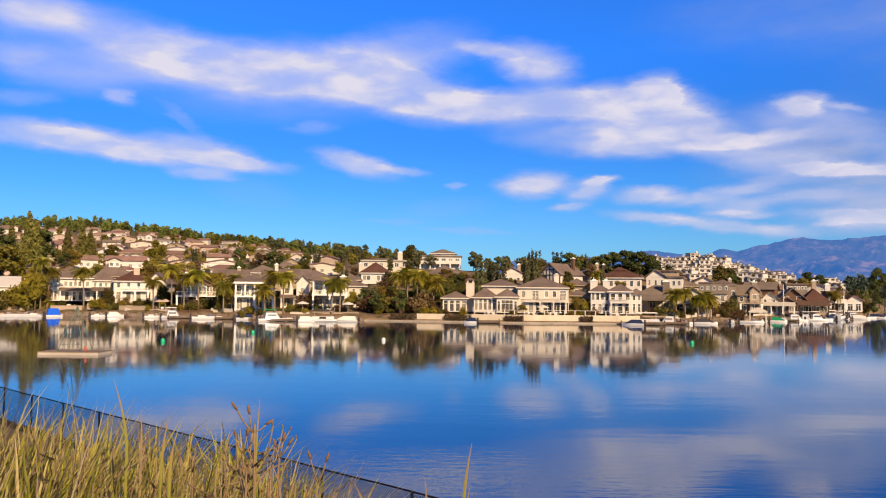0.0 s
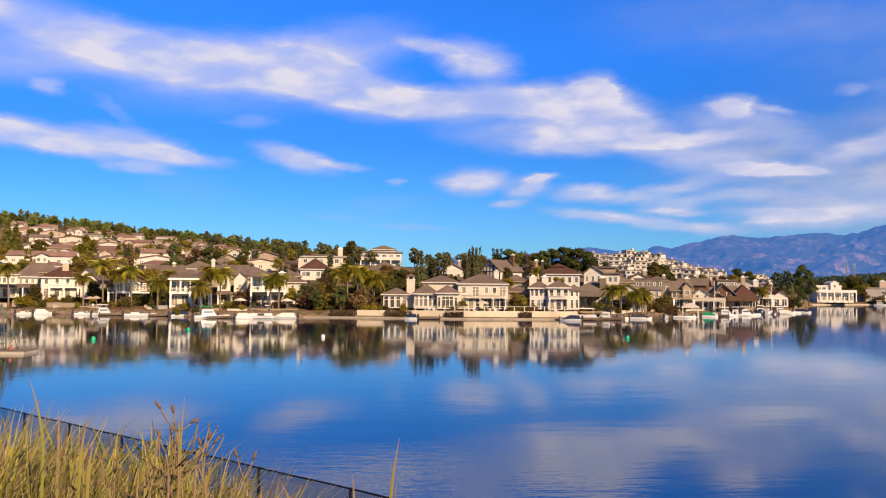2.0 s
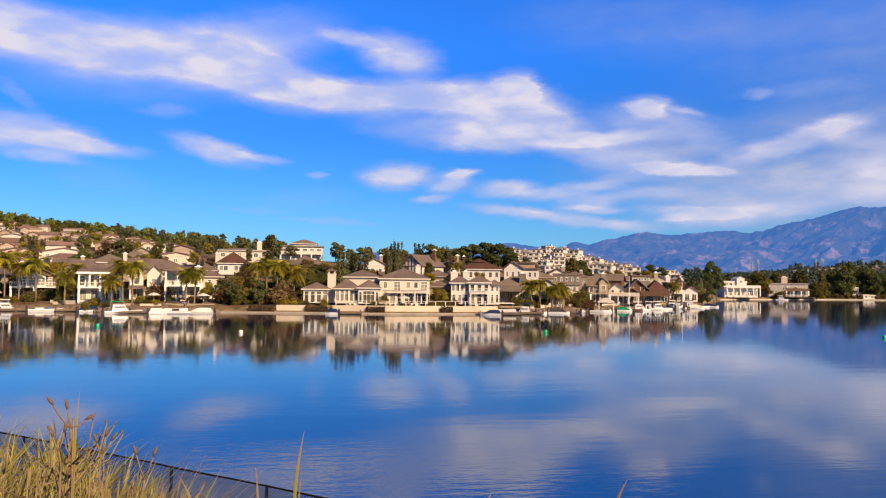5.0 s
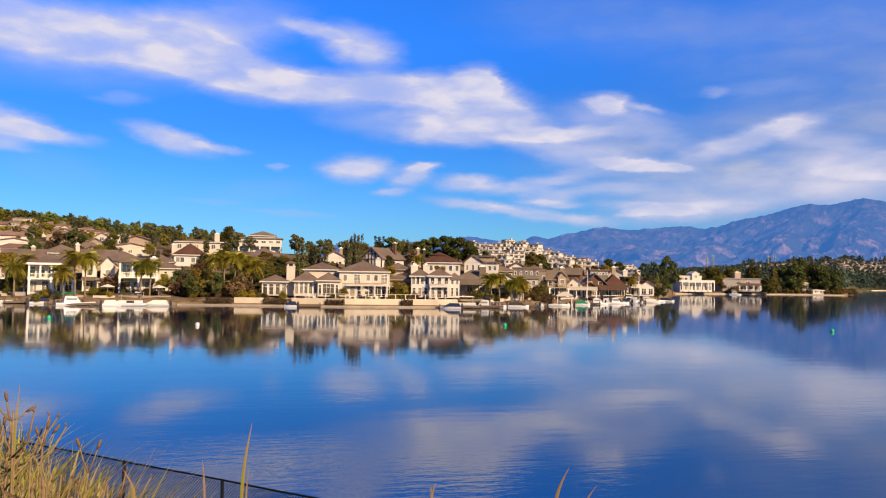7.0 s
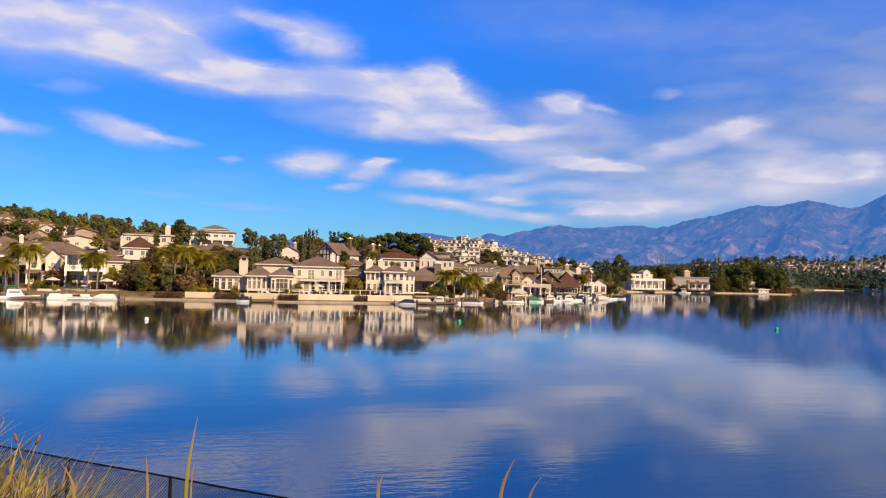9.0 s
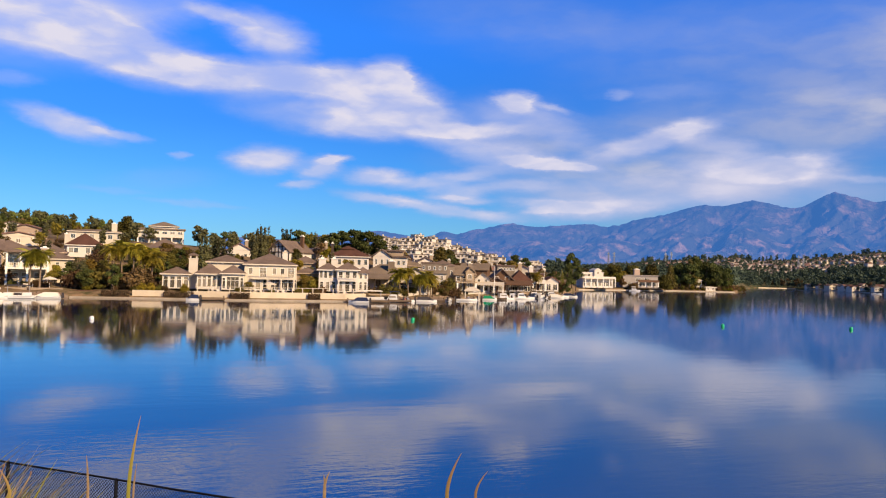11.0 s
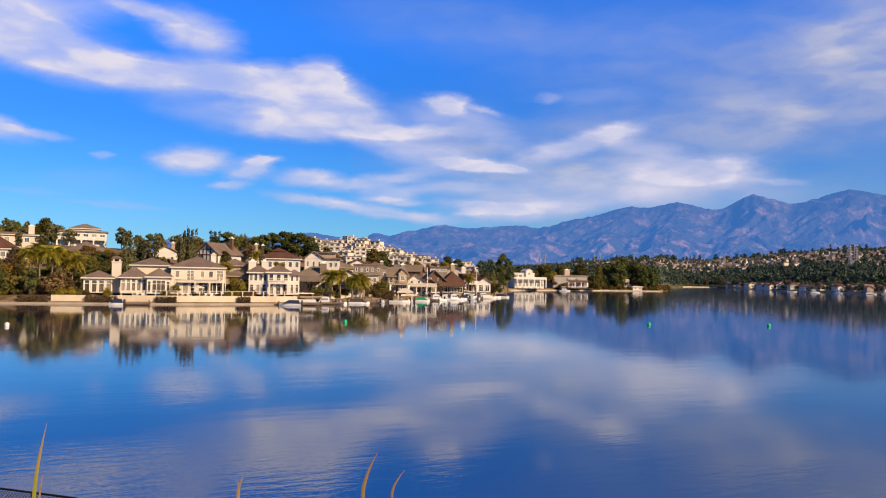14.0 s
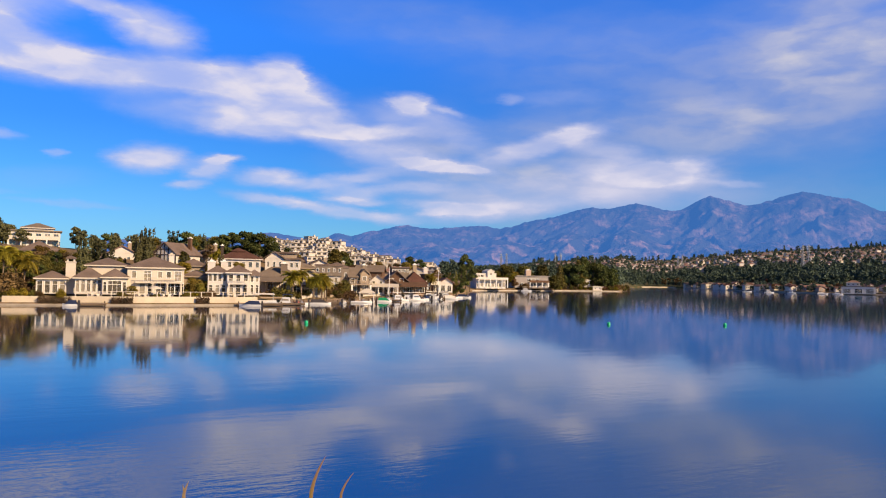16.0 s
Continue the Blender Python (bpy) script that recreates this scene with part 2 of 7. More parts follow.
NAVY = surface("navy_canvas", (0.02, 0.03, 0.07), rough=0.8)
BLUECANVAS = surface("bright_blue_canvas", (0.01, 0.10, 0.62), rough=0.7, vary=0.2)
GREENCANVAS = surface("green_canvas", (0.01, 0.22, 0.10), rough=0.7)
DARKCANVAS = surface("dark_canvas", (0.05, 0.045, 0.05), rough=0.8)
REDCANVAS = surface("faded_red_canvas", (0.42, 0.12, 0.10), rough=0.8)
BUOYGREEN = surface("green_buoy_plastic", (0.0, 0.42, 0.16), rough=0.4, vary=0.1)
BUOYWHITE = surface("white_buoy_plastic", (0.672, 0.672, 0.672), rough=0.4, vary=0.1)
GREENPAINT = surface("green_painted_steel", (0.09, 0.14, 0.10), rough=0.5)
STEEL = surface("galvanised_steel", (0.42, 0.43, 0.45), rough=0.45, metal=0.6)
FENCEMAT = surface("black_vinyl_steel", (0.008, 0.009, 0.014), rough=0.85, scale=4)
BARK = surface("bark", (0.16, 0.115, 0.08), rough=0.95, scale=2, bump=0.6, vary=0.4)
PALMBARK = surface("palm_bark", (0.26, 0.19, 0.13), rough=0.95, bands=(2, 0.18, 0.6), vary=0.3)
LEAF = surface("broad_leaves", (0.25, 0.185, 0.03), (0.12, 0.09, 0.02), rough=0.6, per_thing=0.4, soft=0.25, vary=0.5)
OLIVE = surface("gum_leaves", (0.14, 0.135, 0.055), (0.07, 0.072, 0.034), rough=0.6, per_thing=0.3, soft=0.25)
PINELEAF = surface("pine_needles", (0.20, 0.175, 0.04), (0.095, 0.085, 0.025), rough=0.7, per_thing=0.25, soft=0.15)
DARKPINE = surface("dark_pine_needles", (0.105, 0.12, 0.03), (0.05, 0.062, 0.02), rough=0.7, per_thing=0.25, soft=0.15)
PALMLEAF = surface("palm_fronds", (0.46, 0.385, 0.04), (0.23, 0.20, 0.025), rough=0.5, per_thing=0.3, soft=0.3)
# dark leaves lifted towards blue-green: distance haze is in the base colour
FARLEAF = surface("far_hazy_leaves", (0.095, 0.13, 0.085), (0.055, 0.08, 0.06), rough=0.8, vary=0.5)
GREENLEAF = surface("fresh_green_leaves", (0.20, 0.215, 0.05), (0.11, 0.13, 0.03), rough=0.65, per_thing=0.35, soft=0.25)
DARKLEAF = surface("dark_green_leaves", (0.15, 0.125, 0.026), (0.07, 0.062, 0.017), rough=0.65, per_thing=0.35, soft=0.2)
YELLOWLEAF = surface("yellow_green_leaves", (0.30, 0.23, 0.024), (0.15, 0.115, 0.017), rough=0.6, per_thing=0.3, soft=0.3)
RUSTLEAF = surface("rusty_leaves", (0.19, 0.12, 0.052), (0.10, 0.06, 0.03), rough=0.7, per_thing=0.3, soft=0.25)
HEDGE = surface("clipped_brown_hedge", (0.10, 0.06, 0.035), (0.05, 0.035, 0.02), rough=0.9, bump=0.6, scale=2)


def pane_glass():
    m = bpy.data.materials.new("window_glass")
    t = tree_of(m)
    clear = node(t, "ShaderNodeBsdfTransparent", {"Color": (0.55, 0.58, 0.6, 1)})
    shine = node(t, "ShaderNodeBsdfGlossy", {"Color": (0.9, 0.95, 1.0, 1), "Roughness": 0.05})
    f = node(t, "ShaderNodeFresnel", {"IOR": 1.5})
    curtain = node(t, "ShaderNodeBsdfDiffuse", {"Color": (0.30, 0.255, 0.20, 1)})  # blinds drawn behind many panes
    drawn = spread(t, node(t, "ShaderNodeObjectInfo").outputs["Random"], 0.2, 0.8, 0.1, 0.7)
    behind = node(t, "ShaderNodeMixShader", {0: drawn, 1: clear.outputs[0], 2: curtain.outputs[0]})
    m2 = node(t, "ShaderNodeMixShader", {0: maths(t, "ADD", f.outputs[0], 0.03), 1: behind.outputs[0], 2: shine.outputs[0]})
    node(t, "ShaderNodeOutputMaterial", {"Surface": m2.outputs[0]})
    return m


GLASS = pane_glass()


def lake_water():
    m = bpy.data.materials.new("lake_water")
    t = tree_of(m)
    place = node(t, "ShaderNodeTexCoord").outputs["Object"]
    small = node(t, "ShaderNodeTexNoise", {"Vector": vector(t, "MULTIPLY", place, (0.9, 2.6, 1.0)), "Scale": 1.0, "Detail": 3.0, "Roughness": 0.55}).outputs["Fac"]
    swell = node(t, "ShaderNodeTexNoise", {"Vector": vector(t, "MULTIPLY", place, (0.16, 0.45, 1.0)), "Scale": 1.0, "Detail": 2.0}).outputs["Fac"]
    calm = node(t, "ShaderNodeTexNoise", {"Vector": vector(t, "MULTIPLY", place, (0.03, 0.06, 1.0)), "Scale": 1.0, "Detail": 3.0}).outputs["Fac"]
    wind = maths(t, "MULTIPLY", spread(t, calm, 0.40, 0.62, 0.1, 1.3), spread(t, vector(t, "LENGTH", place), 80.0, 22.0, 0.2, 2.0))
    relief = maths(t, "ADD", maths(t, "MULTIPLY", maths(t, "MULTIPLY", small, wind), 0.05), maths(t, "MULTIPLY", swell, 0.08))
    b = node(t, "ShaderNodeBump", {"Height": relief, "Strength": 0.08, "Distance": 1.0})
    deep = node(t, "ShaderNodeBsdfDiffuse", {"Color": (0.001, 0.007, 0.032, 1)})
    # ripples too fine to see draw the mirrored shore out into upright streaks
    shine = node(t, "ShaderNodeBsdfGlossy", {"Color": (0.95, 0.965, 0.98, 1), "Roughness": 0.058, "Normal": b.outputs[0]})
    f = node(t, "ShaderNodeFresnel", {"IOR": 1.33, "Normal": b.outputs[0]})
    node(t, "ShaderNodeOutputMaterial", {"Surface": node(t, "ShaderNodeMixShader", {0: spread(t, f.outputs[0], 0.12, 0.78, 0.31, 0.81), 1: deep.outputs[0], 2: shine.outputs[0]}).outputs[0]})
    return m


def ground_mat():
    m = bpy.data.materials.new("dry_ground")
    t = tree_of(m)
    place = node(t, "ShaderNodeTexCoord").outputs["Object"]
    far = node(t, "ShaderNodeTexNoise", {"Vector": place, "Scale": 0.02, "Detail": 6.0, "Roughness": 0.6}).outputs["Fac"]
    near = node(t, "ShaderNodeTexNoise", {"Vector": place, "Scale": 0.6, "Detail": 6.0, "Roughness": 0.7}).outputs["Fac"]
    shade = mix(t, spread(t, far, 0.4, 0.6), (0.12, 0.085, 0.042), (0.055, 0.055, 0.02))
    shade = mix(t, spread(t, near, 0.35, 0.65), shade, (0.20, 0.13, 0.078))
    scrub = mix(t, spread(t, far, 0.45, 0.6), (0.045, 0.05, 0.02), (0.10, 0.075, 0.04))
    shade = mix(t, spread(t, vector(t, "LENGTH", place), 480.0, 760.0), shade, scrub)  # wooded and scrubby further off
    b = node(t, "ShaderNodeBump", {"Height": near, "Strength": 0.5, "Distance": 0.4})
    p = node(t, "ShaderNodeBsdfPrincipled", {"Base Color": shade, "Roughness": 0.95, "Specular IOR Level": 0.1, "Normal": b.outputs[0]})
    node(t, "ShaderNodeOutputMaterial", {"Surface": p.outputs[0]})
    return m


def mountain_mat(name, haze_share, bare, grain):
    """Far range; kilometres of haze before it are imitated by blue light its surface gives off."""
    m = bpy.data.materials.new(name)
    t = tree_of(m)
    place = node(t, "ShaderNodeTexCoord").outputs["Object"]
    big = node(t, "ShaderNodeTexNoise", {"Vector": place, "Scale": grain, "Detail": 8.0, "Roughness": 0.62}).outputs["Fac"]
    scrub = node(t, "ShaderNodeTexNoise", {"Vector": place, "Scale": 0.02, "Detail": 6.0, "Roughness": 0.7}).outputs["Fac"]
    # bare patches also paint sunlit spots among cloud shade into the colour
    shade = mix(t, spread(t, big, 0.47, 0.64), (0.06, 0.06, 0.045), bare)
    shade = mix(t, spread(t, scrub, 0.42, 0.62, 0.0, 0.7), shade, (0.06, 0.065, 0.05))
    b = node(t, "ShaderNodeBump", {"Height": maths(t, "ADD", big, maths(t, "MULTIPLY", scrub, 0.3)), "Strength": 0.75, "Distance": 60.0})
    p = node(t, "ShaderNodeBsdfPrincipled", {"Base Color": shade, "Roughness": 1.0, "Specular IOR Level": 0.0, "Normal": b.outputs[0]})
    # haze put into the material: the surface itself glows blue
    haze_glow = node(t, "ShaderNodeEmission", {"Color": (0.052, 0.185, 0.56, 1), "Strength": 0.80})
    both = node(t, "ShaderNodeMixShader", {0: haze_share, 1: p.outputs[0], 2: haze_glow.outputs[0]})
    node(t, "ShaderNodeOutputMaterial", {"Surface": both.outputs[0]})
    return m


WATER, GROUND = lake_water(), ground_mat()
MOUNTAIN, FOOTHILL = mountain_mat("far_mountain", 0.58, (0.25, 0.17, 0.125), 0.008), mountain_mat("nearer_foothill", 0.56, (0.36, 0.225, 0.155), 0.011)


# ---- building helpers ----
def spot(bearing, distance):
    """Plan place by compass bearing (degrees, 0 along +y) and distance from the lookout."""
    return math.sin(radians(bearing)) * distance, math.cos(radians(bearing)) * distance


def between(x, table):
    """Piecewise linear value at x of a table of (x, value)."""
    if x <= table[0][0]:
        return table[0][1]
    for (a, u), (b, v) in zip(table, table[1:]):
        if x <= b:
            return u + (v - u) * (x - a) / (b - a)
    return table[-1][1]


def mesh_of(bm, name, material, smooth=False):
    me = bpy.data.meshes.new(name)
    bm.to_mesh(me)
    bm.free()
    me.materials.append(material)
    if smooth:
        for f in me.polygons:
            f.use_smooth = True
    return me


def part(name, bm, material, parent, label="", at=None, smooth=False):
    """Links a bmesh, or a mesh that is already made, as one object under a thing."""
    me = bm if isinstance(bm, bpy.types.Mesh) else mesh_of(bm, name, material, smooth)
    ob = new(name, me)
    ob.parent = parent
    if at is not None:
        ob.matrix_basis = at
    return tagged(ob, label)


def thing(name, m, label, category, group="", kind=""):
    ob = new(name)
    ob.empty_display_size = 0.3
    ob.matrix_basis = m
    return tagged(ob, label, category, group, kind)


def single(name, bm, material, m, label, category="", group="", kind="", smooth=False):
    """A thing of one mesh."""
    ob = new(name, mesh_of(bm, name, material, smooth))
    ob.matrix_basis = m
    return tagged(ob, label, category, group, kind)


def box(bm, x0, x1, y0, y1, z0, z1):
    v = [bm.verts.new(p) for p in ((x0, y0, z0), (x1, y0, z0), (x1, y1, z0), (x0, y1, z0), (x0, y0, z1), (x1, y0, z1), (x1, y1, z1), (x0, y1, z1))]
    for f in ((3, 2, 1, 0), (4, 5, 6, 7), (0, 1, 5, 4), (1, 2, 6, 5), (2, 3, 7, 6), (3, 0, 4, 7)):
        bm.faces.new([v[i] for i in f])
    return bm


def boxes(*rows):
    bm = bmesh.new()
    for r in rows:
        box(bm, *r)
    return bm


def tube(bm, points, radii, sides=8, cap=True):
    """A round bar along points, with a radius at each."""
    rings = []
    for i, p in enumerate(points):
        p = Vector(p)
        d = Vector(points[min(i + 1, len(points) - 1)]) - Vector(points[max(i - 1, 0)])
        q = d.to_track_quat("Z", "Y")
        rings.append([bm.verts.new(p + q @ Vector((math.cos(a) * radii[i], math.sin(a) * radii[i], 0))) for a in (2 * math.pi * k / sides for k in range(sides))])
    for a, b in zip(rings, rings[1:]):
        for k in range(sides):
            bm.faces.new((a[k], a[(k + 1) % sides], b[(k + 1) % sides], b[k]))
    if cap:
        bm.faces.new(rings[0][::-1])
        bm.faces.new(rings[-1])
    return bm


def lathe(bm, profile, sides=16):
    """A turned solid from (radius, z) pairs."""
    rings = [[bm.verts.new((r * math.cos(2 * math.pi * k / sides), r * math.sin(2 * math.pi * k / sides), z)) for k in range(sides)] for r, z in profile]
    for a, b in zip(rings, rings[1:]):
        for k in range(sides):
            bm.faces.new((a[k], a[(k + 1) % sides], b[(k + 1) % sides], b[k]))
    bm.faces.new(rings[0][::-1])
    bm.faces.new(rings[-1])
    return bm


# ---- ground, lake ----
SHORE = ((-45, 190), (-36, 204), (-29, 199), (-24, 195), (-19.5, 186), (-16, 178), (-12.5, 167), (-5.6, 166), (2, 162), (6.6, 161), (13, 164.5), (16.5, 171), (20.5, 189),
         (24.4, 214), (28.4, 252), (29.3, 300), (30, 392), (33, 420), (37, 452), (41.0, 470), (41.4, 640), (42.5, 860), (44.6, 880), (46.5, 800), (48, 700), (50.5, 630), (54, 595), (58, 582), (70, 520), (90, 400), (120, 200))
FENCE_OFF, FENCE_BEARING = 11.7, 42.0  # the near fence stands this far off, square to this bearing
RISE = (3, 30, 60, 110, 200, 350, 500, 900, 1600, 2300)
HILLS = (
    (-40, (1.2, 3.0, 7.0, 13.0, 21.0, 37.0, 53, 50, 30, 20)),
    (-24, (1.2, 3.4, 7.5, 13.0, 21.5, 39.0, 57, 52, 30, 20)),
    (-13, (1.2, 3.0, 8.0, 13.0, 20.5, 32.0, 41, 36, 25, 20)),
    (-5, (1.2, 2.6, 9.0, 14.5, 19.0, 26.0, 28, 22, 20, 20)),
    (1, (1.2, 2.4, 9.0, 14.2, 16.0, 17.0, 16, 12, 20, 20)),
    (8, (1.2, 2.4, 8.6, 11.5, 12.0, 11.0, 10, 10, 25, 20)),
    (14, (1.2, 2.4, 8.4, 12.5, 12.0, 14.0, 28, 36, 25, 20)),
    (19, (1.2, 1.8, 4.0, 7.0, 9.0, 13.0, 33, 41, 25, 20)),
    (25, (1.2, 1.6, 2.5, 4.0, 6.0, 9.0, 13, 17, 25, 30)),
    (30, (1.2, 1.8, 2.5, 3.5, 5.0, 7.0, 10, 18, 30, 40)),
    (40, (1.0, 1.5, 2.0, 3.0, 5.0, 9.0, 17, 36, 58, 62)),
    (50, (1.2, 2.0, 4.0, 7.0, 11.0, 18.0, 30, 54, 84, 88)),
    (60, (1.2, 3.0, 5.0, 8.0, 13.0, 22.0, 36, 64, 102, 106)),
    (120, (1.2, 3.0, 6.0, 11.0, 16.0, 24.0, 32, 52, 70, 70)),
)


def shore(bearing):
    return between(bearing, SHORE)


def rise(bearing, inland):
    """Height of the far bank at a bearing, so many metres behind the water's edge."""
    for (a, u), (b, v) in zip(HILLS, HILLS[1:]):
        if bearing <= b:
            k = min(max((bearing - a) / (b - a), 0), 1)
            return between(inland, [(0, 0.4)] + [(s, p + (q - p) * k) for s, p, q in zip(RISE, u, v)])
    return between(inland, [(0, 0.4)] + list(zip(RISE, HILLS[-1][1])))


def ground_at(bearing, distance):
    return rise(bearing, distance - shore(bearing))


def bank(u):
    """Height of the near bank, u metres from the lookout towards the fence."""
    return between(u, ((-40, 6.0), (0, 5.05), (3.5, 4.9), (11, 1.0), (12.6, 0.75), (13.4, 0.0), (15, -1.6)))


def build_ground():
    bearings = [-180 + 5 * i for i in range(28)] + [-40 + 0.5 * i for i in range(211)] + [66 + 4 * i for i in range(29)]
    inland = [-4, -0.4, 0.0, 1, 3, 8, 15, 22, 30, 40, 50, 60, 75, 90, 110, 140, 170, 200, 250, 300, 350, 420, 500, 600, 750, 900, 1200, 1600, 2000, 2300, 3200, 4700]
    verts, faces, rows = [], [], 0
    near = [0.2, 1, 2, 3, 4, 5.5, 7, 9, 10.5, 11.5, 12.6, 13.4, 15]
    for b in bearings:
        c = math.cos(radians(b - FENCE_BEARING))
        open_side = c > 0.14
        column = []
        for u in near:
            d = u / c if open_side else u * 7.1
            column.append((*spot(b, d), bank(u if open_side else u * 7.1 * c)))
        edge = shore(b) if -45 < b < 120 else 190
        for s in inland:
            z = -1.6 if s == -4 else -0.5 if s == -0.4 else rise(b, s)
            if not open_side:
                z = 6.0
            d = max(edge + s, (15 / c if open_side else 106.5) + 0.5 + (s + 4) * 0.1)
            if s > 2 and s < 600:
                z += 0.5 * noise.noise((b * 0.9, s * 0.04, 0))
            column.append((*spot(b, d), z))
        rows = len(column)
        verts += column
    n = len(bearings)
    for i in range(n):
        j = (i + 1) % n
        for k in range(rows - 1):
            faces.append((i * rows + k, j * rows + k, j * rows + k + 1, i * rows + k + 1))
    faces.append([i * rows for i in range(n)][::-1])
    me = bpy.data.meshes.new("ground")
    me.from_pydata(verts, [], faces)
    me.materials.append(GROUND)
    bm = bmesh.new()
    bm.from_mesh(me)
    bmesh.ops.recalc_face_normals(bm, faces=bm.faces)
    bm.to_mesh(me)
    bm.free()
    for f in me.polygons:
        f.use_smooth = True
    return tagged(new("ground", me), "dry grassy and earthy ground round the lake", "ground", kind="structure")


build_ground()
bm = bmesh.new()
lathe_ring = [bm.verts.new((*spot(-50 + 2.5 * i, 950), 0)) for i in range(70)]
bm.faces.new([bm.verts.new((*spot(-60, 120), 0))] + lathe_ring + [bm.verts.new((*spot(140, 120), 0)), bm.verts.new((0, 0, 0))])
bmesh.ops.recalc_face_normals(bm, faces=bm.faces)
lake = single("water", bm, WATER, Matrix(), "calm blue lake water mirroring sky and shore", "lake", kind="structure")
if lake.data.polygons[0].normal.z < 0:
    lake.data.flip_normals()

# ---- far mountains ----
CREST = ((8, 2.2), (13.2, 2.82), (15, 3.04), (18.5, 2.64), (20.1, 3.14), (20.9, 2.95), (22.6, 3.36), (24.9, 3.84), (26.8, 3.62), (28.5, 3.74), (30.6, 3.9), (32.1, 3.71),
         (35.2, 4.45), (38.7, 5.3), (39.9, 5.22), (41.9, 5.58), (44.7, 5.03), (47, 6.04), (49.6, 5.37), (53, 6.21), (55.7, 5.67), (57.9, 4.76), (62, 4.4), (75, 3.5), (100, 1.5))


def eased(x, table):
    """Between the points of a table, rounded at each of them."""
    for (a, u), (b, v) in zip(table, table[1:]):
        if x <= b:
            k = min(max((x - a) / (b - a), 0), 1)
            return u + (v - u) * (0.35 * k + 0.65 * k * k * (3 - 2 * k))
    return table[-1][1]


def build_mountains(name, crest, close, far, fold, seed, label, material):
    """One range: smooth shoulders that fall towards the lake in branching spurs."""
    verts, faces = [], []
    rows = 84
    cols = [4 + 0.12 * i for i in range(800)]
    for b in cols:
        top = EYE + far * math.tan(radians(eased(b, crest))) + 7 * noise.noise((b * 2.2, 0, seed)) + 3 * noise.noise((b * 6.0, 0, seed))
        for k in range(rows):
            q = k / (rows - 1)
            d = close + (far - close) * q
            x, y = spot(b, d)
            bend = b + 5.0 * noise.noise((x * 0.0012, y * 0.0012, seed)) + 1.8 * noise.noise((x * 0.0035, y * 0.0035, seed)) + 0.6 * noise.noise((x * 0.011, y * 0.011, seed))
            spur = sum(abs(noise.noise((bend * f, d * 0.0011 * f ** 0.6, seed + f))) / f ** 0.62 for f in (0.3, 0.7, 1.5, 2.9, 5.2))
            z = 30 + (top - 30) * (q ** 1.2) + (top - 30) / 330 * fold * (20 - spur * 46) * math.sin(math.pi * min(q * 1.01, 1)) ** 0.7
            verts.append((x, y, z))
    for i in range(len(cols) - 1):
        for k in range(rows - 1):
            a = i * rows + k
            faces.append((a, a + rows, a + rows + 1, a + 1))
    me = bpy.data.meshes.new(name)
    me.from_pydata(verts, [], faces)
    me.materials.append(material)
    for f in me.polygons:
        f.use_smooth = True
    return tagged(new(name, me), label, "mountains", kind="structure")


FOOTHILLS = ((8, 1.4), (14, 2.0), (18, 1.7), (21, 2.3), (24, 2.0), (27, 2.7), (29.5, 2.2), (32, 2.9), (34.5, 2.5), (37, 3.5), (39.5, 3.0), (41.5, 3.7), (44, 2.6), (46, 3.2), (48.5, 2.2), (51, 2.9), (54, 2.1), (57, 2.6), (62, 2.0), (75, 1.6), (100, 1))
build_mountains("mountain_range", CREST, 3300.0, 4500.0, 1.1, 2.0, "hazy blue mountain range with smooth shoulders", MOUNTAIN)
build_mountains("foothills", FOOTHILLS, 2600.0, 3500.0, 2.1, 7.0, "hazy blue foothills with bare slopes and sunlit patches painted pink", FOOTHILL)

# ---- houses ----
MESHES = {}


def window_meshes(w, h, trim):
    """Shared frame and pane for one size of window: the frame stands 4 cm proud, the pane sits 12 cm back."""
    key = (round(w, 2), round(h, 2), trim.name)
    if key not in MESHES:
        t = 0.09
        bars = max(int(round(w / 0.85)) - 1, 0)
        xs = [-w / 2, -w / 2 + t]
        for k in range(bars):
            x = -w / 2 + w * (k + 1) / (bars + 1)
            xs += [x - 0.035, x + 0.035]
        xs += [w / 2 - t, w / 2]
        zs = [0, t] + ([h * 0.7, h * 0.7 + 0.07] if h > 1.7 else []) + [h - t, h]
        bm = grille(xs, zs, -0.04, 0.13)
        pane = boxes((-w / 2 + t, w / 2 - t, 0.135, 0.15, t, h - t))
        MESHES[key] = mesh_of(bm, "window", trim), mesh_of(pane, "pane", GLASS)
    return MESHES[key]


def grille(xs, zs, y0, y1):
    """One plate with a hole in every second field of a grid, in one piece."""
    bm = bmesh.new()
    vs = {(i, k, j): bm.verts.new((x, y, z)) for i, x in enumerate(xs) for j, z in enumerate(zs) for k, y in enumerate((y0, y1))}

    def solid(i, j):
        return 0 <= i < len(xs) - 1 and 0 <= j < len(zs) - 1 and not (i % 2 and j % 2)

    for i in range(len(xs) - 1):
        for j in range(len(zs) - 1):
            if not solid(i, j):
                continue
            c = [(i, j), (i + 1, j), (i + 1, j + 1), (i, j + 1)]
            bm.faces.new([vs[a, 0, b] for a, b in c])
            bm.faces.new([vs[a, 1, b] for a, b in c[::-1]])
            for (a, b), (e, f), (di, dj) in ((c[0], c[1], (0, -1)), (c[1], c[2], (1, 0)), (c[2], c[3], (0, 1)), (c[3], c[0], (-1, 0))):
                if not solid(i + di, j + dj):
                    bm.faces.new((vs[a, 0, b], vs[a, 1, b], vs[e, 1, f], vs[e, 0, f]))
    return bm


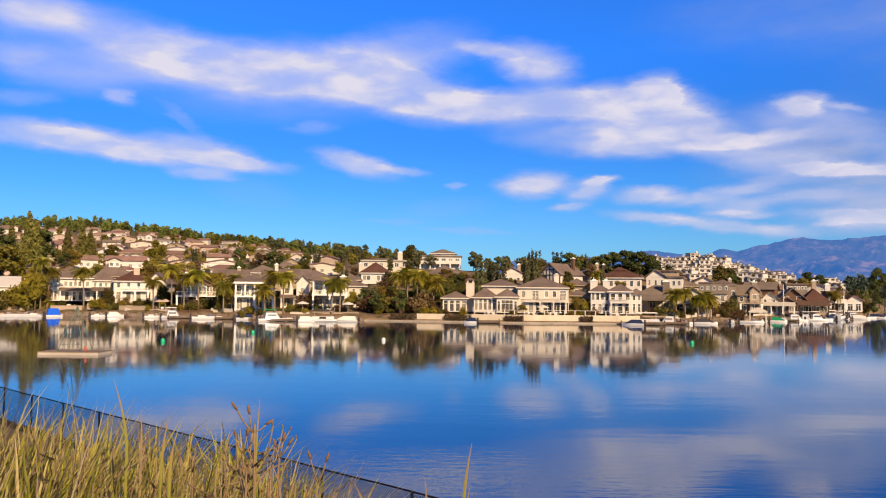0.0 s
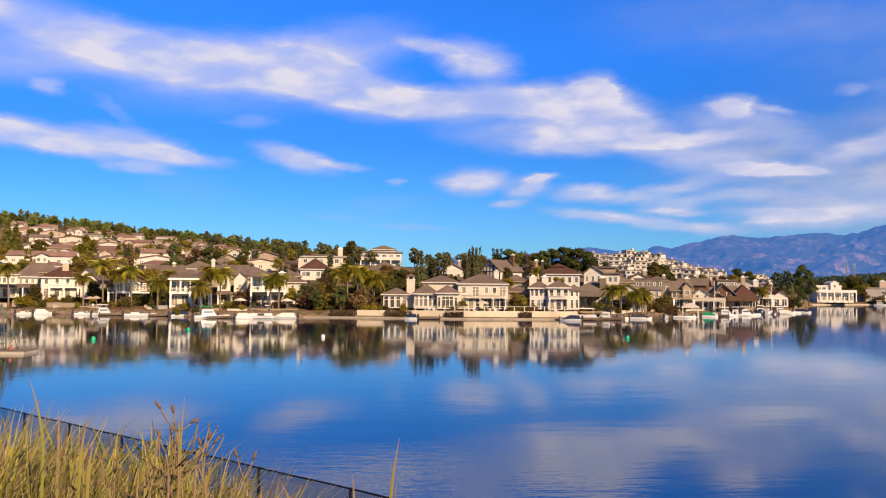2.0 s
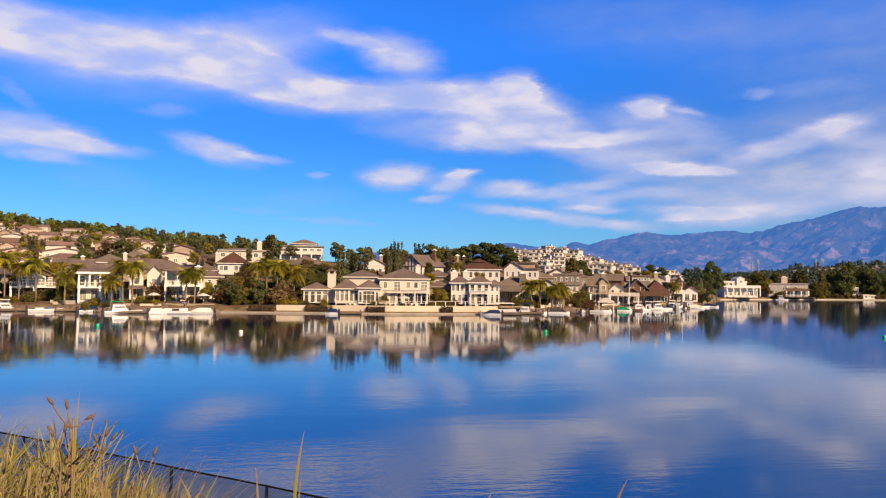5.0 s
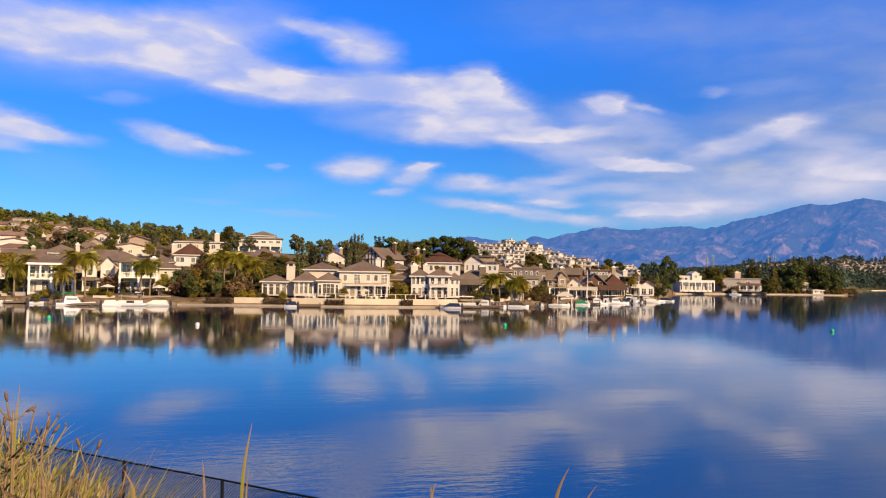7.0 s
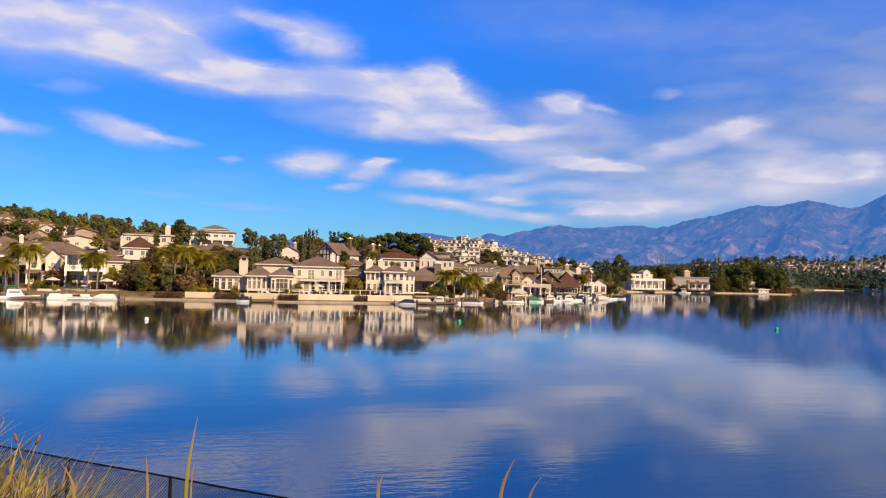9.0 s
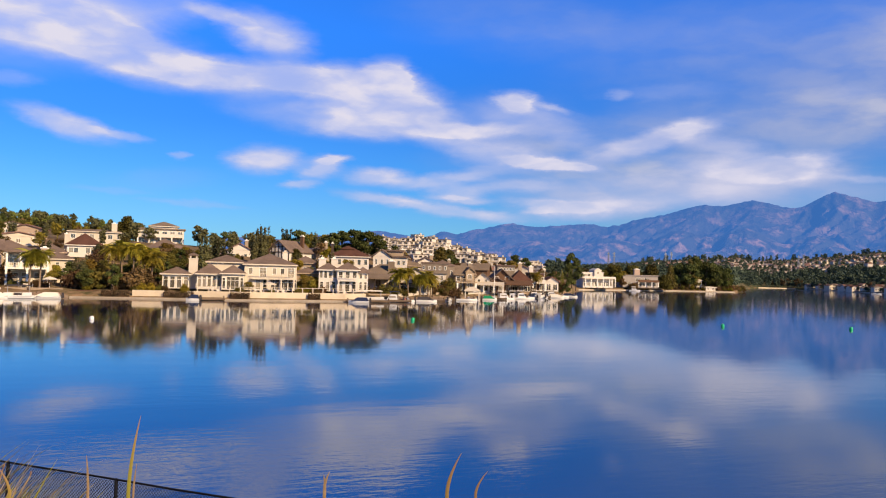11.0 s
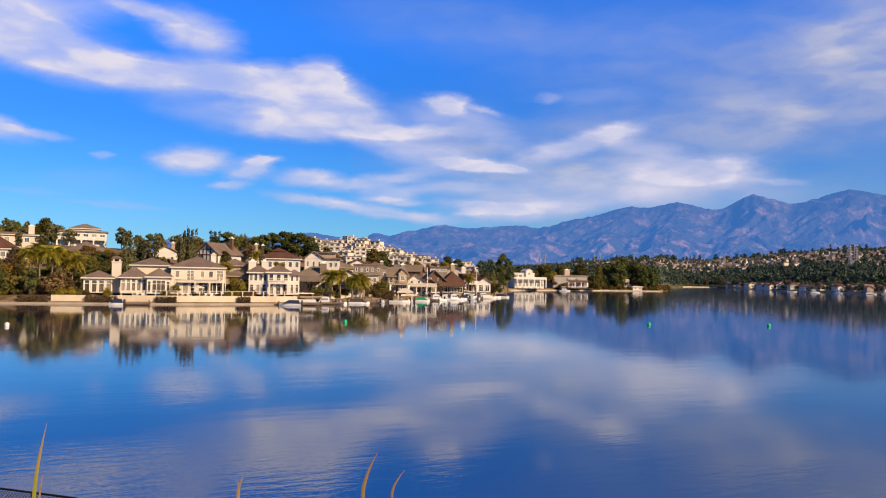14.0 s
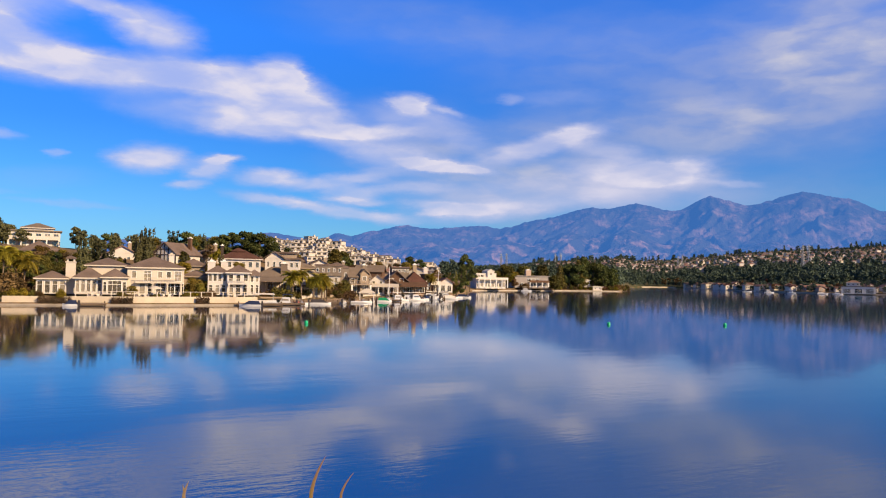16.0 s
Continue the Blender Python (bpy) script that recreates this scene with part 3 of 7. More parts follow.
def openings(rows, length):
    """Rows of (sill, height, width, places) to single openings; places is a number spread evenly, or fractions of the length."""
    out = []
    for sill, h, w, places in rows:
        if isinstance(places, int):
            places = [(k + 0.5) / places for k in range(places)]
        out += [(f * length - w / 2, f * length + w / 2, sill, sill + h) for f in places]
    return out


def wall_panel(bm, length, z0, z1, holes, m, thick=0.28, ends=0.0):
    """A wall along +x from the origin, its outer face at y = 0, with openings through it."""
    xs = sorted({ends, length - ends, *[h[0] for h in holes], *[h[1] for h in holes]})
    for xa, xb in zip(xs, xs[1:]):
        if xb - xa < 1e-4:
            continue
        mid, z = (xa + xb) / 2, z0
        for a, b, s, e in sorted((h for h in holes if h[0] < mid < h[1]), key=lambda h: h[2]):
            if s > z + 1e-4:
                stack(bm, xa, xb, 0, thick, z, s, m)
            z = max(z, e)
        if z1 > z + 1e-4:
            stack(bm, xa, xb, 0, thick, z, z1, m)


def stack(bm, x0, x1, y0, y1, z0, z1, m):
    before = len(bm.verts)
    box(bm, x0, x1, y0, y1, z0, z1)
    bm.verts.ensure_lookup_table()
    for v in bm.verts[before:]:
        v.co = m @ v.co


def roof_mesh(kind, x0, x1, y0, y1, z, pitch_rise, over=0.55):
    """A solid roof over a plan: hip, ridge along x, gable to the front, shed or flat."""
    bm = bmesh.new()
    a, b, c, d = x0 - over, x1 + over, y0 - over, y1 + over
    w, e = b - a, d - c
    if kind == "flat":
        box(bm, a, b, c, d, z, z + 0.32)
        return box(bm, a + 0.12, b - 0.12, c + 0.12, d - 0.12, z + 0.32, z + 0.42)
    zb, ze = z - 0.16, z + 0.08
    low = [bm.verts.new(p) for p in ((a, c, zb), (b, c, zb), (b, d, zb), (a, d, zb))]
    rim = [bm.verts.new(p) for p in ((a, c, ze), (b, c, ze), (b, d, ze), (a, d, ze))]
    top = z + pitch_rise
    bm.faces.new(low[::-1])
    for i in range(4):
        bm.faces.new((low[i], low[(i + 1) % 4], rim[(i + 1) % 4], rim[i]))
    if kind == "shed":
        hi = [bm.verts.new(p) for p in ((a, d, top), (b, d, top))]
        bm.faces.new((rim[0], rim[1], hi[1], hi[0]))
        bm.faces.new((rim[1], rim[2], hi[1]))
        bm.faces.new((rim[3], rim[0], hi[0]))
        bm.faces.new((rim[2], rim[3], hi[0], hi[1]))
        return bm
    if kind in ("gable", "ridge"):  # two pitched slabs, so that the gable wall stays open to view
        bm.clear()
        ends = []
        for q in ((c, d) if kind == "gable" else (a, b)):
            lo, hi = (a, b) if kind == "gable" else (c, d)
            line = ((lo, ze), ((lo + hi) / 2, top), (hi, ze), (hi, ze - 0.24), ((lo + hi) / 2, top - 0.26), (lo, ze - 0.24))
            ends.append([bm.verts.new((u, q, v) if kind == "gable" else (q, u, v)) for u, v in line])
        f, g = ends
        for s in (f, g):
            bm.faces.new((s[0], s[1], s[4], s[5]))
            bm.faces.new((s[1], s[2], s[3], s[4]))
        for i in range(6):
            j = (i + 1) % 6
            bm.faces.new((f[i], f[j], g[j], g[i]))
        bmesh.ops.recalc_face_normals(bm, faces=bm.faces)
        return bm
    inset = min(w, e) / 2
    if kind == "gable" or (kind == "hip" and e > w):
        xm = (a + b) / 2
        r = [bm.verts.new((xm, c + inset, top)), bm.verts.new((xm, d - inset, top))]
        bm.faces.new((rim[0], rim[1], r[0]))
        bm.faces.new((rim[2], rim[3], r[1]))
        bm.faces.new((rim[1], rim[2], r[1], r[0]))
        bm.faces.new((rim[3], rim[0], r[0], r[1]))
    else:
        ym = (c + d) / 2
        r = [bm.verts.new((a + inset, ym, top)), bm.verts.new((b - inset, ym, top))]
        bm.faces.new((rim[0], rim[1], r[1], r[0]))
        bm.faces.new((rim[2], rim[3], r[0], r[1]))
        bm.faces.new((rim[1], rim[2], r[1]))
        bm.faces.new((rim[3], rim[0], r[0]))
    return bm


def block(house, x0, x1, y0, y1, z0, z1, roof="hip", rise_=2.0, walls=CREAM, tiles=SLATE, front=(), left=(), right=(), trim=TRIM, over=0.55, gable_wall=None):
    """One volume of a house: walls with openings, windows in them, and its roof."""
    w, d = x1 - x0, y1 - y0
    bm = bmesh.new()
    sides = ((front, w, pose(x0, y0, 0), 0.0), (right, d, pose(x1, y0, 0, 0, 0, 90), 0.28), ((), w, pose(x1, y1, 0, 0, 0, 180), 0.0), (left, d, pose(x0, y1, 0, 0, 0, -90), 0.28))
    for rows, length, m, inner in sides:
        holes = [(a, b, z0 + s, z0 + e) for a, b, s, e in openings(rows, length)]
        wall_panel(bm, length, z0, z1, holes, m, ends=inner)
        for a, b, s, e in holes:
            f, p = window_meshes(b - a, e - s, trim)
            name = "door" if s - z0 < 0.12 else "window"
            win = part(name, f, None, house, at=m @ pose((a + b) / 2, 0, s))
            pane = part("pane", p, None, win)
            pane.visible_shadow = False
    box(bm, x0 + 0.3, x1 - 0.3, y0 + 0.3, y1 - 0.3, z0, z0 + 0.12)
    if z1 - z0 > 4.5:
        box(bm, x0 + 0.3, x1 - 0.3, y0 + 0.3, y1 - 0.3, z0 + (z1 - z0) / 2 - 0.1, z0 + (z1 - z0) / 2 + 0.1)
    if roof in ("gable", "ridge"):
        k = rise_ * 0.93
        if roof == "gable":
            tri = ((x0, z1 - 0.1), (x1, z1 - 0.1), ((x0 + x1) / 2, z1 + k))
            for ya, yb in ((y0, y0 + 0.25), (y1 - 0.25, y1)):
                prism(bm, [(x, ya, z) for x, z in tri], [(x, yb, z) for x, z in tri])
        else:
            tri = ((y0, z1 - 0.1), (y1, z1 - 0.1), ((y0 + y1) / 2, z1 + k))
            for xa, xb in ((x0, x0 + 0.25), (x1 - 0.25, x1)):
                prism(bm, [(xa, y, z) for y, z in tri], [(xb, y, z) for y, z in tri])
    part("wall", bm, walls, house)
    part("roof", roof_mesh(roof, x0, x1, y0, y1, z1, rise_, over), tiles, house)
    if roof == "hip" and w > 3.5:
        part("eave_board", boxes((x0 - over + 0.06, x1 + over - 0.06, y0 - over - 0.035, y0 - over - 0.005, z1 - 0.22, z1 + 0.02)), walls, house)


def prism(bm, a, b):
    va, vb = [bm.verts.new(p) for p in a], [bm.verts.new(p) for p in b]
    bm.faces.new(va)
    bm.faces.new(vb[::-1])
    n = len(a)
    for i in range(n):
        bm.faces.new((va[i], vb[i], vb[(i + 1) % n], va[(i + 1) % n]))
    return bm


def chimney(house, x, y, z0, z1, w=1.0, d=0.8, walls=CREAM, cap=TRIM):
    c = part("chimney", boxes((x - w / 2, x + w / 2, y - d / 2, y + d / 2, z0, z1)), walls, house)
    part("cap", boxes((x - w / 2 - 0.12, x + w / 2 + 0.12, y - d / 2 - 0.12, y + d / 2 + 0.12, z1, z1 + 0.18)), cap, c)
    part("pot", boxes((x - w / 4, x + w / 4, y - d / 4, y + d / 4, z1 + 0.18, z1 + 0.5)), cap, c)


def column(house, x, y, z0, z1, r=0.2, mat_=TRIM):
    part("column", boxes((x - r, x + r, y - r, y + r, z0 + 0.25, z1 - 0.2), (x - r - 0.07, x + r + 0.07, y - r - 0.07, y + r + 0.07, z0, z0 + 0.25),
                         (x - r - 0.07, x + r + 0.07, y - r - 0.07, y + r + 0.07, z1 - 0.2, z1)), mat_, house)


def balcony(house, x0, x1, y0, y1, z, mat_=TRIM, posts=True, solid=False):
    """A deck with its rail, and columns under it."""
    deck = part("balcony", boxes((x0, x1, y0, y1, z - 0.25, z)), mat_, house)
    bm = bmesh.new()
    if solid:
        box(bm, x0, x1, y0, y0 + 0.12, z, z + 0.95)
    else:
        box(bm, x0, x1, y0, y0 + 0.08, z + 0.92, z + 1.0)
        n = int((x1 - x0) / 0.3)
        for k in range(n + 1):
            x = x0 + (x1 - x0 - 0.05) * k / n
            box(bm, x, x + 0.05, y0 + 0.01, y0 + 0.06, z, z + 0.92)
    part("railing", bm, mat_, deck)
    if posts:
        n = max(int((x1 - x0) / 3.2), 1)
        for k in range(n + 1):
            column(house, x0 + 0.25 + (x1 - x0 - 0.5) * k / n, y0 + 0.25, 0, z - 0.25)


def home(bearing, distance, z, label, turn=0.0, name="house", group="lakeside houses"):
    return thing(name, pose(*spot(bearing, distance), z, 0, 0, -bearing + turn), label, "house", group)


FOOT = []  # plan circles kept free of scattered plants


def keep(bearing, distance, r):
    FOOT.append((*spot(bearing, distance + r * 0.8), r))


def great_house():
    """The cream lakeside house with a two-storey block, glazed wings and a chimney tower."""
    h = home(5.0, 168, 1.95, "cream stucco lakeside house with grey-brown hipped roofs and a chimney tower")
    keep(5, 170, 18)
    # glazed garden pavilion
    block(h, -14.9, -9.5, 3.0, 9, 0, 3.1, "hip", 1.5, front=((0.1, 2.5, 1.05, 4),), left=((0.1, 2.4, 1.1, 2),))
    # chimney tower with its little roof
    part("chimney", boxes((-9.75, -7.95, 4.0, 5.6, 0, 6.3), (-9.85, -7.85, 3.9, 5.7, 6.3, 6.5)), CREAM, h)
    for x in (-9.6, -8.4):
        part("pier", boxes((x, x + 0.3, 4.1, 5.5, 6.5, 7.1)), CREAM, h)
    part("roof", roof_mesh("hip", -9.7, -8.0, 4.0, 5.6, 7.2, 0.5, 0.15), SLATE, h, "small hipped chimney roof")
    # sun room and projecting garden room
    block(h, -7.9, -2.9, 1.5, 9, 0, 3.3, "hip", 2.2, front=((0.35, 2.6, 0.85, 5),), left=((0.4, 2.4, 1.2, 2),))
    block(h, -2.85, 1.7, 0.2, 8, 0, 3.5, "hip", 1.8, front=((0.1, 2.7, 2.6, (0.5,)), (0.3, 2.3, 0.7, (0.1, 0.9))))
    block(h, -6.0, 1.8, 6.5, 15, 3.0, 5.9, "hip", 1.7)
    # two-storey main block
    block(h, 1.75, 12.5, 2.0, 12.5, 0, 5.6, "hip", 2.4,
          front=((3.35, 1.5, 0.95, (0.12, 0.585, 0.745)), (2.75, 2.2, 1.5, (0.36, 0.915)), (0.1, 2.25, 1.2, (0.27, 0.42)), (0.1, 2.3, 1.9, (0.6, 0.78, 0.94))),
          right=((3.3, 1.5, 1.0, 3),))
    balcony(h, 3.2, 12.4, 0.9, 2.0, 2.62, CREAM, posts=False, solid=False)
    for x in (6.6, 9.5, 12.2):
        column(h, x, 1.15, 0, 2.37, 0.16, CREAM)
    chimney(h, 10.6, 9.0, 5.6, 8.4, 1.1, 0.9, WHITE, CREAM)
    return h


def bay_house():
    h = home(12.65, 171, 1.95, "white stucco house with rounded bays and a low grey-brown hipped roof")
    keep(12.65, 171, 9)
    block(h, -1.2, 3.4, -0.6, 9, 0, 4.9, "hip", 1.7, WHITE, SLATE, front=((3.0, 1.5, 1.0, 3), (0.1, 2.2, 1.1, 3)), right=((3.0, 1.4, 0.9, 1),))
    block(h, -5.2, -1.25, 0.4, 9, 0, 4.8, "hip", 1.6, WHITE, SLATE, front=((2.9, 1.7, 0.8, 4), (0.1, 2.1, 0.85, 3)), left=((2.9, 1.6, 0.8, 3), (0.2, 2.0, 0.8, 3)))
    block(h, 3.45, 5.6, 0.3, 8, 0, 4.4, "hip", 1.2, WHITE, SLATE, front=((2.9, 1.2, 0.7, 2), (0.3, 2.0, 0.7, 2)))
    balcony(h, -1.0, 3.2, -1.6, -0.6, 2.6, WHITE, posts=False)
    column(h, -0.8, -1.4, 0, 2.35, 0.14, WHITE), column(h, 3.0, -1.4, 0, 2.35, 0.14, WHITE)
    chimney(h, -4.6, 4.0, 4.8, 7.1, 1.6, 1.0, WHITE), chimney(h, -2.0, 5.0, 4.8, 7.2, 1.3, 1.0, WHITE)
    block(h, -10.5, -5.3, 4.0, 11, 0, 3.9, "hip", 1.4, TAN, SLATE, front=((0.2, 2.1, 1.2, 2),))


def white_house():
    h = home(-25.4, 209, 3.3, "white two-storey house with a grey-brown hipped roof and glazed bay")
    keep(-25.4, 209, 11)
    block(h, -6.9, 3.2, 1.0, 11, 0, 5.6, "hip", 3.0, WHITE, SLATE, front=((3.5, 1.3, 0.9, (0.42, 0.53, 0.63, 0.73, 0.9)), (0.1, 2.1, 1.0, (0.45, 0.6, 0.75, 0.92))))
    block(h, -8.3, -4.2, -0.6, 7, 0, 5.4, "hip", 1.2, WHITE, SLATE, front=((3.1, 1.9, 1.7, 2), (0.1, 2.3, 1.6, 2)), over=0.3)
    block(h, 3.25, 8.3, 1.6, 10, 0, 5.1, "hip", 2.2, WHITE, SLATE, front=((3.4, 1.2, 0.8, 4), (0.1, 2.0, 1.2, 3)))
    part("porch_roof", roof_mesh("shed", -4.0, 7.4, -1.2, 1.5, 2.6, 0.8, 0.1), SLATE, h)
    for x in (-3.8, -1.2, 1.5, 4.3, 7.1):
        column(h, x, -1.0, 0, 2.5, 0.13)


def sightline(*spots):
    for bearing, distance, r in spots:
        FOOT.append((*spot(bearing, distance), r))


sightline((-1.2, 255, 6), (1.0, 255, 6), (-1.2, 232, 5), (1.3, 232, 5), (-0.2, 262, 9), (-0.2, 240, 7), (0.2, 207, 6), (8.2, 206, 7), (-5.0, 207, 6), (-4.3, 242, 8), (5.6, 226, 7), (5.6, 210, 4), (13.1, 205, 6), (15.5, 208, 5), (-13.7, 174, 7), (-10.9, 178, 5), (-8.4, 176, 5), (-25.4, 200, 6), (-21.5, 200, 5))


def generic(bearing, distance, z, w, d, wall_h, rise_, label, roof="hip", walls=CREAM, tiles=SLATE, rows=(), side=(), turn=0.0, extra=None, group="lakeside houses", trim=TRIM):
    h = home(bearing, distance, z, label, turn, group=group)
    keep(bearing, distance, w * 0.55 + 1)
    block(h, -w / 2, w / 2, 0, d, -0.6, wall_h, roof, rise_, walls, tiles, [(s + 0.6, a, b, c) for s, a, b, c in rows], [(s + 0.6, a, b, c) for s, a, b, c in side], [(s + 0.6, a, b, c) for s, a, b, c in side], trim)
    if extra:
        extra(h)
    return h


great_house()
bay_house()
white_house()

generic(-29.3, 211, 3.0, 7.0, 8, 3.6, 2.6, "white modern house with a slanted roof above a dark carport", "shed", WHITE, WHITE, ((0.2, 2.0, 2.2, 2),), turn=8,
        extra=lambda h: (part("porch_roof", boxes((-5.5, 4.2, -3.2, 0.0, 2.1, 2.45)), WHITE, h), [column(h, x, -2.9, -0.6, 2.1, 0.12, DARKTRIM) for x in (-5, -1.5, 3.9)]))
generic(-23.2, 238, 7.2, 9.5, 9, 2.6, 4.4, "tan house with a tall grey hipped roof and white dormer", "hip", TAN, SLATE, ((0.8, 1.3, 1.2, 3),),
        extra=lambda h: block(h, -1.4, 1.6, 2.5, 6, 5.0, 7.3, "gable", 1.0, WHITE, SLATE, ((0.6, 1.1, 1.0, 2),)))
generic(-21.9, 206, 3.4, 9.2, 8, 4.9, 2.4, "white house with a dark brown tiled hip roof and chimney box", "hip", WHITE, REDROOF, ((3.2, 1.3, 0.9, 4), (0.2, 2.0, 1.2, 4)),
        extra=lambda h: (chimney(h, 0.6, 3, 4.9, 8.3, 1.4, 1.2, PINK), balcony(h, -3.0, 3.6, -1.4, 0, 2.6)))
generic(-20.45, 206, 3.5, 5.0, 9, 4.2, 2.9, "white gabled wing of a lakeside house", "gable", WHITE, SLATE, ((3.0, 1.3, 0.9, 2), (0.2, 2.0, 1.2, 2)), turn=-14)
generic(-17.7, 195, 2.2, 8.5, 8, 5.0, 2.6, "brown timber house with white framed two-level decks", "gable", BROWN, SLATE, ((3.0, 1.8, 1.4, 3), (0.3, 2.0, 1.6, 3)),
        extra=lambda h: (balcony(h, -4.8, 4.8, -2.6, 0, 2.7), block(h, -3.2, 2.2, -2.4, 0, 2.75, 5.2, "gable", 1.2, TRIM, SLATE, ((0.15, 1.9, 1.5, 3),)), chimney(h, -2.6, 5, 5.0, 8.0, 1.5, 1.1, TAN)))
generic(-13.75, 181, 1.8, 8.8, 9, 6.2, 2.3, "cream two-storey house with white columns and a deep balcony", "hip", CREAM, SLATE, ((3.4, 2.2, 1.2, 5), (0.2, 2.4, 1.4, 4)),
        extra=lambda h: (balcony(h, -4.3, 4.3, -2.2, 0, 3.2), [column(h, -4.1 + 2.05 * k, -1.9, 3.2, 6.0, 0.17) for k in range(5)],
                         part("cornice", boxes((-4.6, 4.6, -2.5, 0.0, 6.0, 6.4)), TRIM, h), part("porch_roof", roof_mesh("shed", -4.3, 4.3, -2.2, 0.4, 6.45, 0.9, 0.2), SLATE, h)))
generic(-11.5, 203, 6.8, 12.0, 9, 2.6, 2.6, "tan house with a broad grey roof and cream chimney", "ridge", TAN, SLATE, ((0.8, 1.2, 1.2, 4),), extra=lambda h: chimney(h, -2.6, 3.5, 2.6, 6.2, 0.9, 0.8, CREAM))
generic(-11.45, 187, 2.2, 2.9, 8, 5.9, 2.2, "white steep gabled house front with a grey roof", "gable", WHITE, SLATE, ((3.4, 1.5, 1.1, 1), (0.3, 2.2, 1.6, 1)),
        extra=lambda h: (part("porch_roof", roof_mesh("shed", -1.5, 1.5, -2.0, 0, 2.5, 0.7, 0.15), SLATE, h), [column(h, x, -1.8, -0.6, 2.4, 0.1) for x in (-1.3, 1.3)]))
generic(-10.32, 186, 2.0, 2.9, 8, 6.0, 2.1, "white steep gabled house front with a glazed porch", "gable", WHITE, SLATE, ((3.5, 1.5, 1.1, 1), (0.3, 2.2, 1.8, 1)),
        extra=lambda h: block(h, -2.2, 1.2, -2.4, -0.05, -0.6, 2.7, "flat", 0, GREYWOOD, GREYWOOD, ((0.9, 1.9, 0.8, 3),), over=0.25))
generic(-8.4, 184, 1.4, 7.2, 9, 7.6, 0.9, "cream two-storey house with columned terrace and flat grey roof", "hip", CREAM, SLATE, ((4.4, 2.5, 1.7, 3), (0.2, 2.9, 1.9, 3)),
        extra=lambda h: (balcony(h, -3.9, 4.2, -3.4, 0, 4.1), [column(h, -3.6 + 2.5 * k, -3.1, 4.1, 7.3, 0.18) for k in range(4)], part("cornice", boxes((-4.2, 4.5, -3.7, 0.0, 7.3, 7.75)), SLATE, h)))
generic(-6.6, 190, 2.0, 6.4, 9, 5.6, 1.6, "cream house wing with tall windows and grey roof", "hip", CREAM, SLATE, ((3.0, 1.9, 0.8, 3), (0.3, 2.0, 0.9, 2)), extra=lambda h: chimney(h, -2.6, 0.6, 2.0, 7.8, 1.5, 1.0, TAN))
generic(-5.0, 223, 8.4, 8.4, 9, 3.2, 3.3, "white house with a steep dark red hip roof", "hip", WHITE, REDROOF, ((0.9, 1.6, 1.2, (0.12, 0.26, 0.6, 0.75, 0.9)),), extra=lambda h: (chimney(h, -4.4, 1.5, 0, 5.9, 0.9, 0.9, CREAM), balcony(h, -4.0, 6.5, -2.0, 0, 0.2, WHITE, False, True)))
generic(-4.3, 258, 12.6, 15.5, 9, 4.0, 0.9, "long low cream house with a flat brown roof", "hip", CREAM, BEIGEROOF, ((1.8, 1.4, 1.4, 6),), extra=lambda h: chimney(h, 5.0, 1.0, 3.5, 6.6, 1.6, 1.2, CREAM))
generic(-0.2, 278, 13.6, 15.0, 10, 5.4, 0.5, "large white modern house with flat roofs and terraces", "flat", WHITE, GREYWOOD, ((3.3, 1.5, 1.6, 6), (0.4, 2.0, 1.8, 5)),
        extra=lambda h: (block(h, -3.5, 5.5, 1.0, 9, 5.75, 6.6, "hip", 1.7, WHITE, BEIGEROOF), balcony(h, -7.4, 7.4, -2.2, 0, 2.9, WHITE, True, True)))
generic(0.1, 224, 8.2, 9.0, 9, 3.3, 2.9, "brown shingled house with a white framed bay window", "hip", BROWN, SLATE, ((0.6, 1.9, 1.0, (0.1, 0.25)),),
        extra=lambda h: block(h, 1.5, 4.9, -1.6, 0, -0.6, 3.4, "hip", 0.9, WHITE, SLATE, ((1.4, 2.2, 0.9, 3),), over=0.3))
generic(7.95, 222, 8.0, 6.8, 12, 3.5, 3.4, "half-timbered house with a steep brown gable", "gable", WHITE, SLATE, ((2.2, 1.3, 1.1, 2),), turn=-34,
        extra=lambda h: ([part("timber", boxes((x - 0.13, x + 0.13, -0.07, -0.01, -0.5, 3.3 + 3.1 * (1 - abs(x) / 3.6))), DARKTRIM, h) for x in (-3.4, -2.3, -1.15, 0.0, 1.15, 2.3, 3.4)],
                         [part("timber", boxes((-w_, w_, -0.1, -0.075, z_, z_ + 0.24)), DARKTRIM, h) for w_, z_ in ((3.4, 1.3), (3.4, 3.3), (1.7, 4.8))],
                         chimney(h, 2.0, 9, 4.6, 8.3, 0.9, 0.9, BROWN)))
generic(9.9, 205, 5.2, 6.5, 8, 3.2, 1.9, "low house with a grey-brown hip roof", "hip", TAN, SLATE, ((0.8, 1.3, 1.1, 3),))
generic(13.1, 218, 7.3, 11.0, 9, 3.4, 2.6, "white house with a dark brown mansard roof", "hip", WHITE, REDROOF, ((1.0, 1.6, 1.0, 6),), extra=lambda h: (chimney(h, -4.9, 4, 3.4, 7.0, 0.7, 0.7, DARKTRIM), part("roof_lantern", roof_mesh("hip", -2.2, 1.2, 3.0, 6.0, 5.6, 0.9, 0.2), REDROOF, h)))
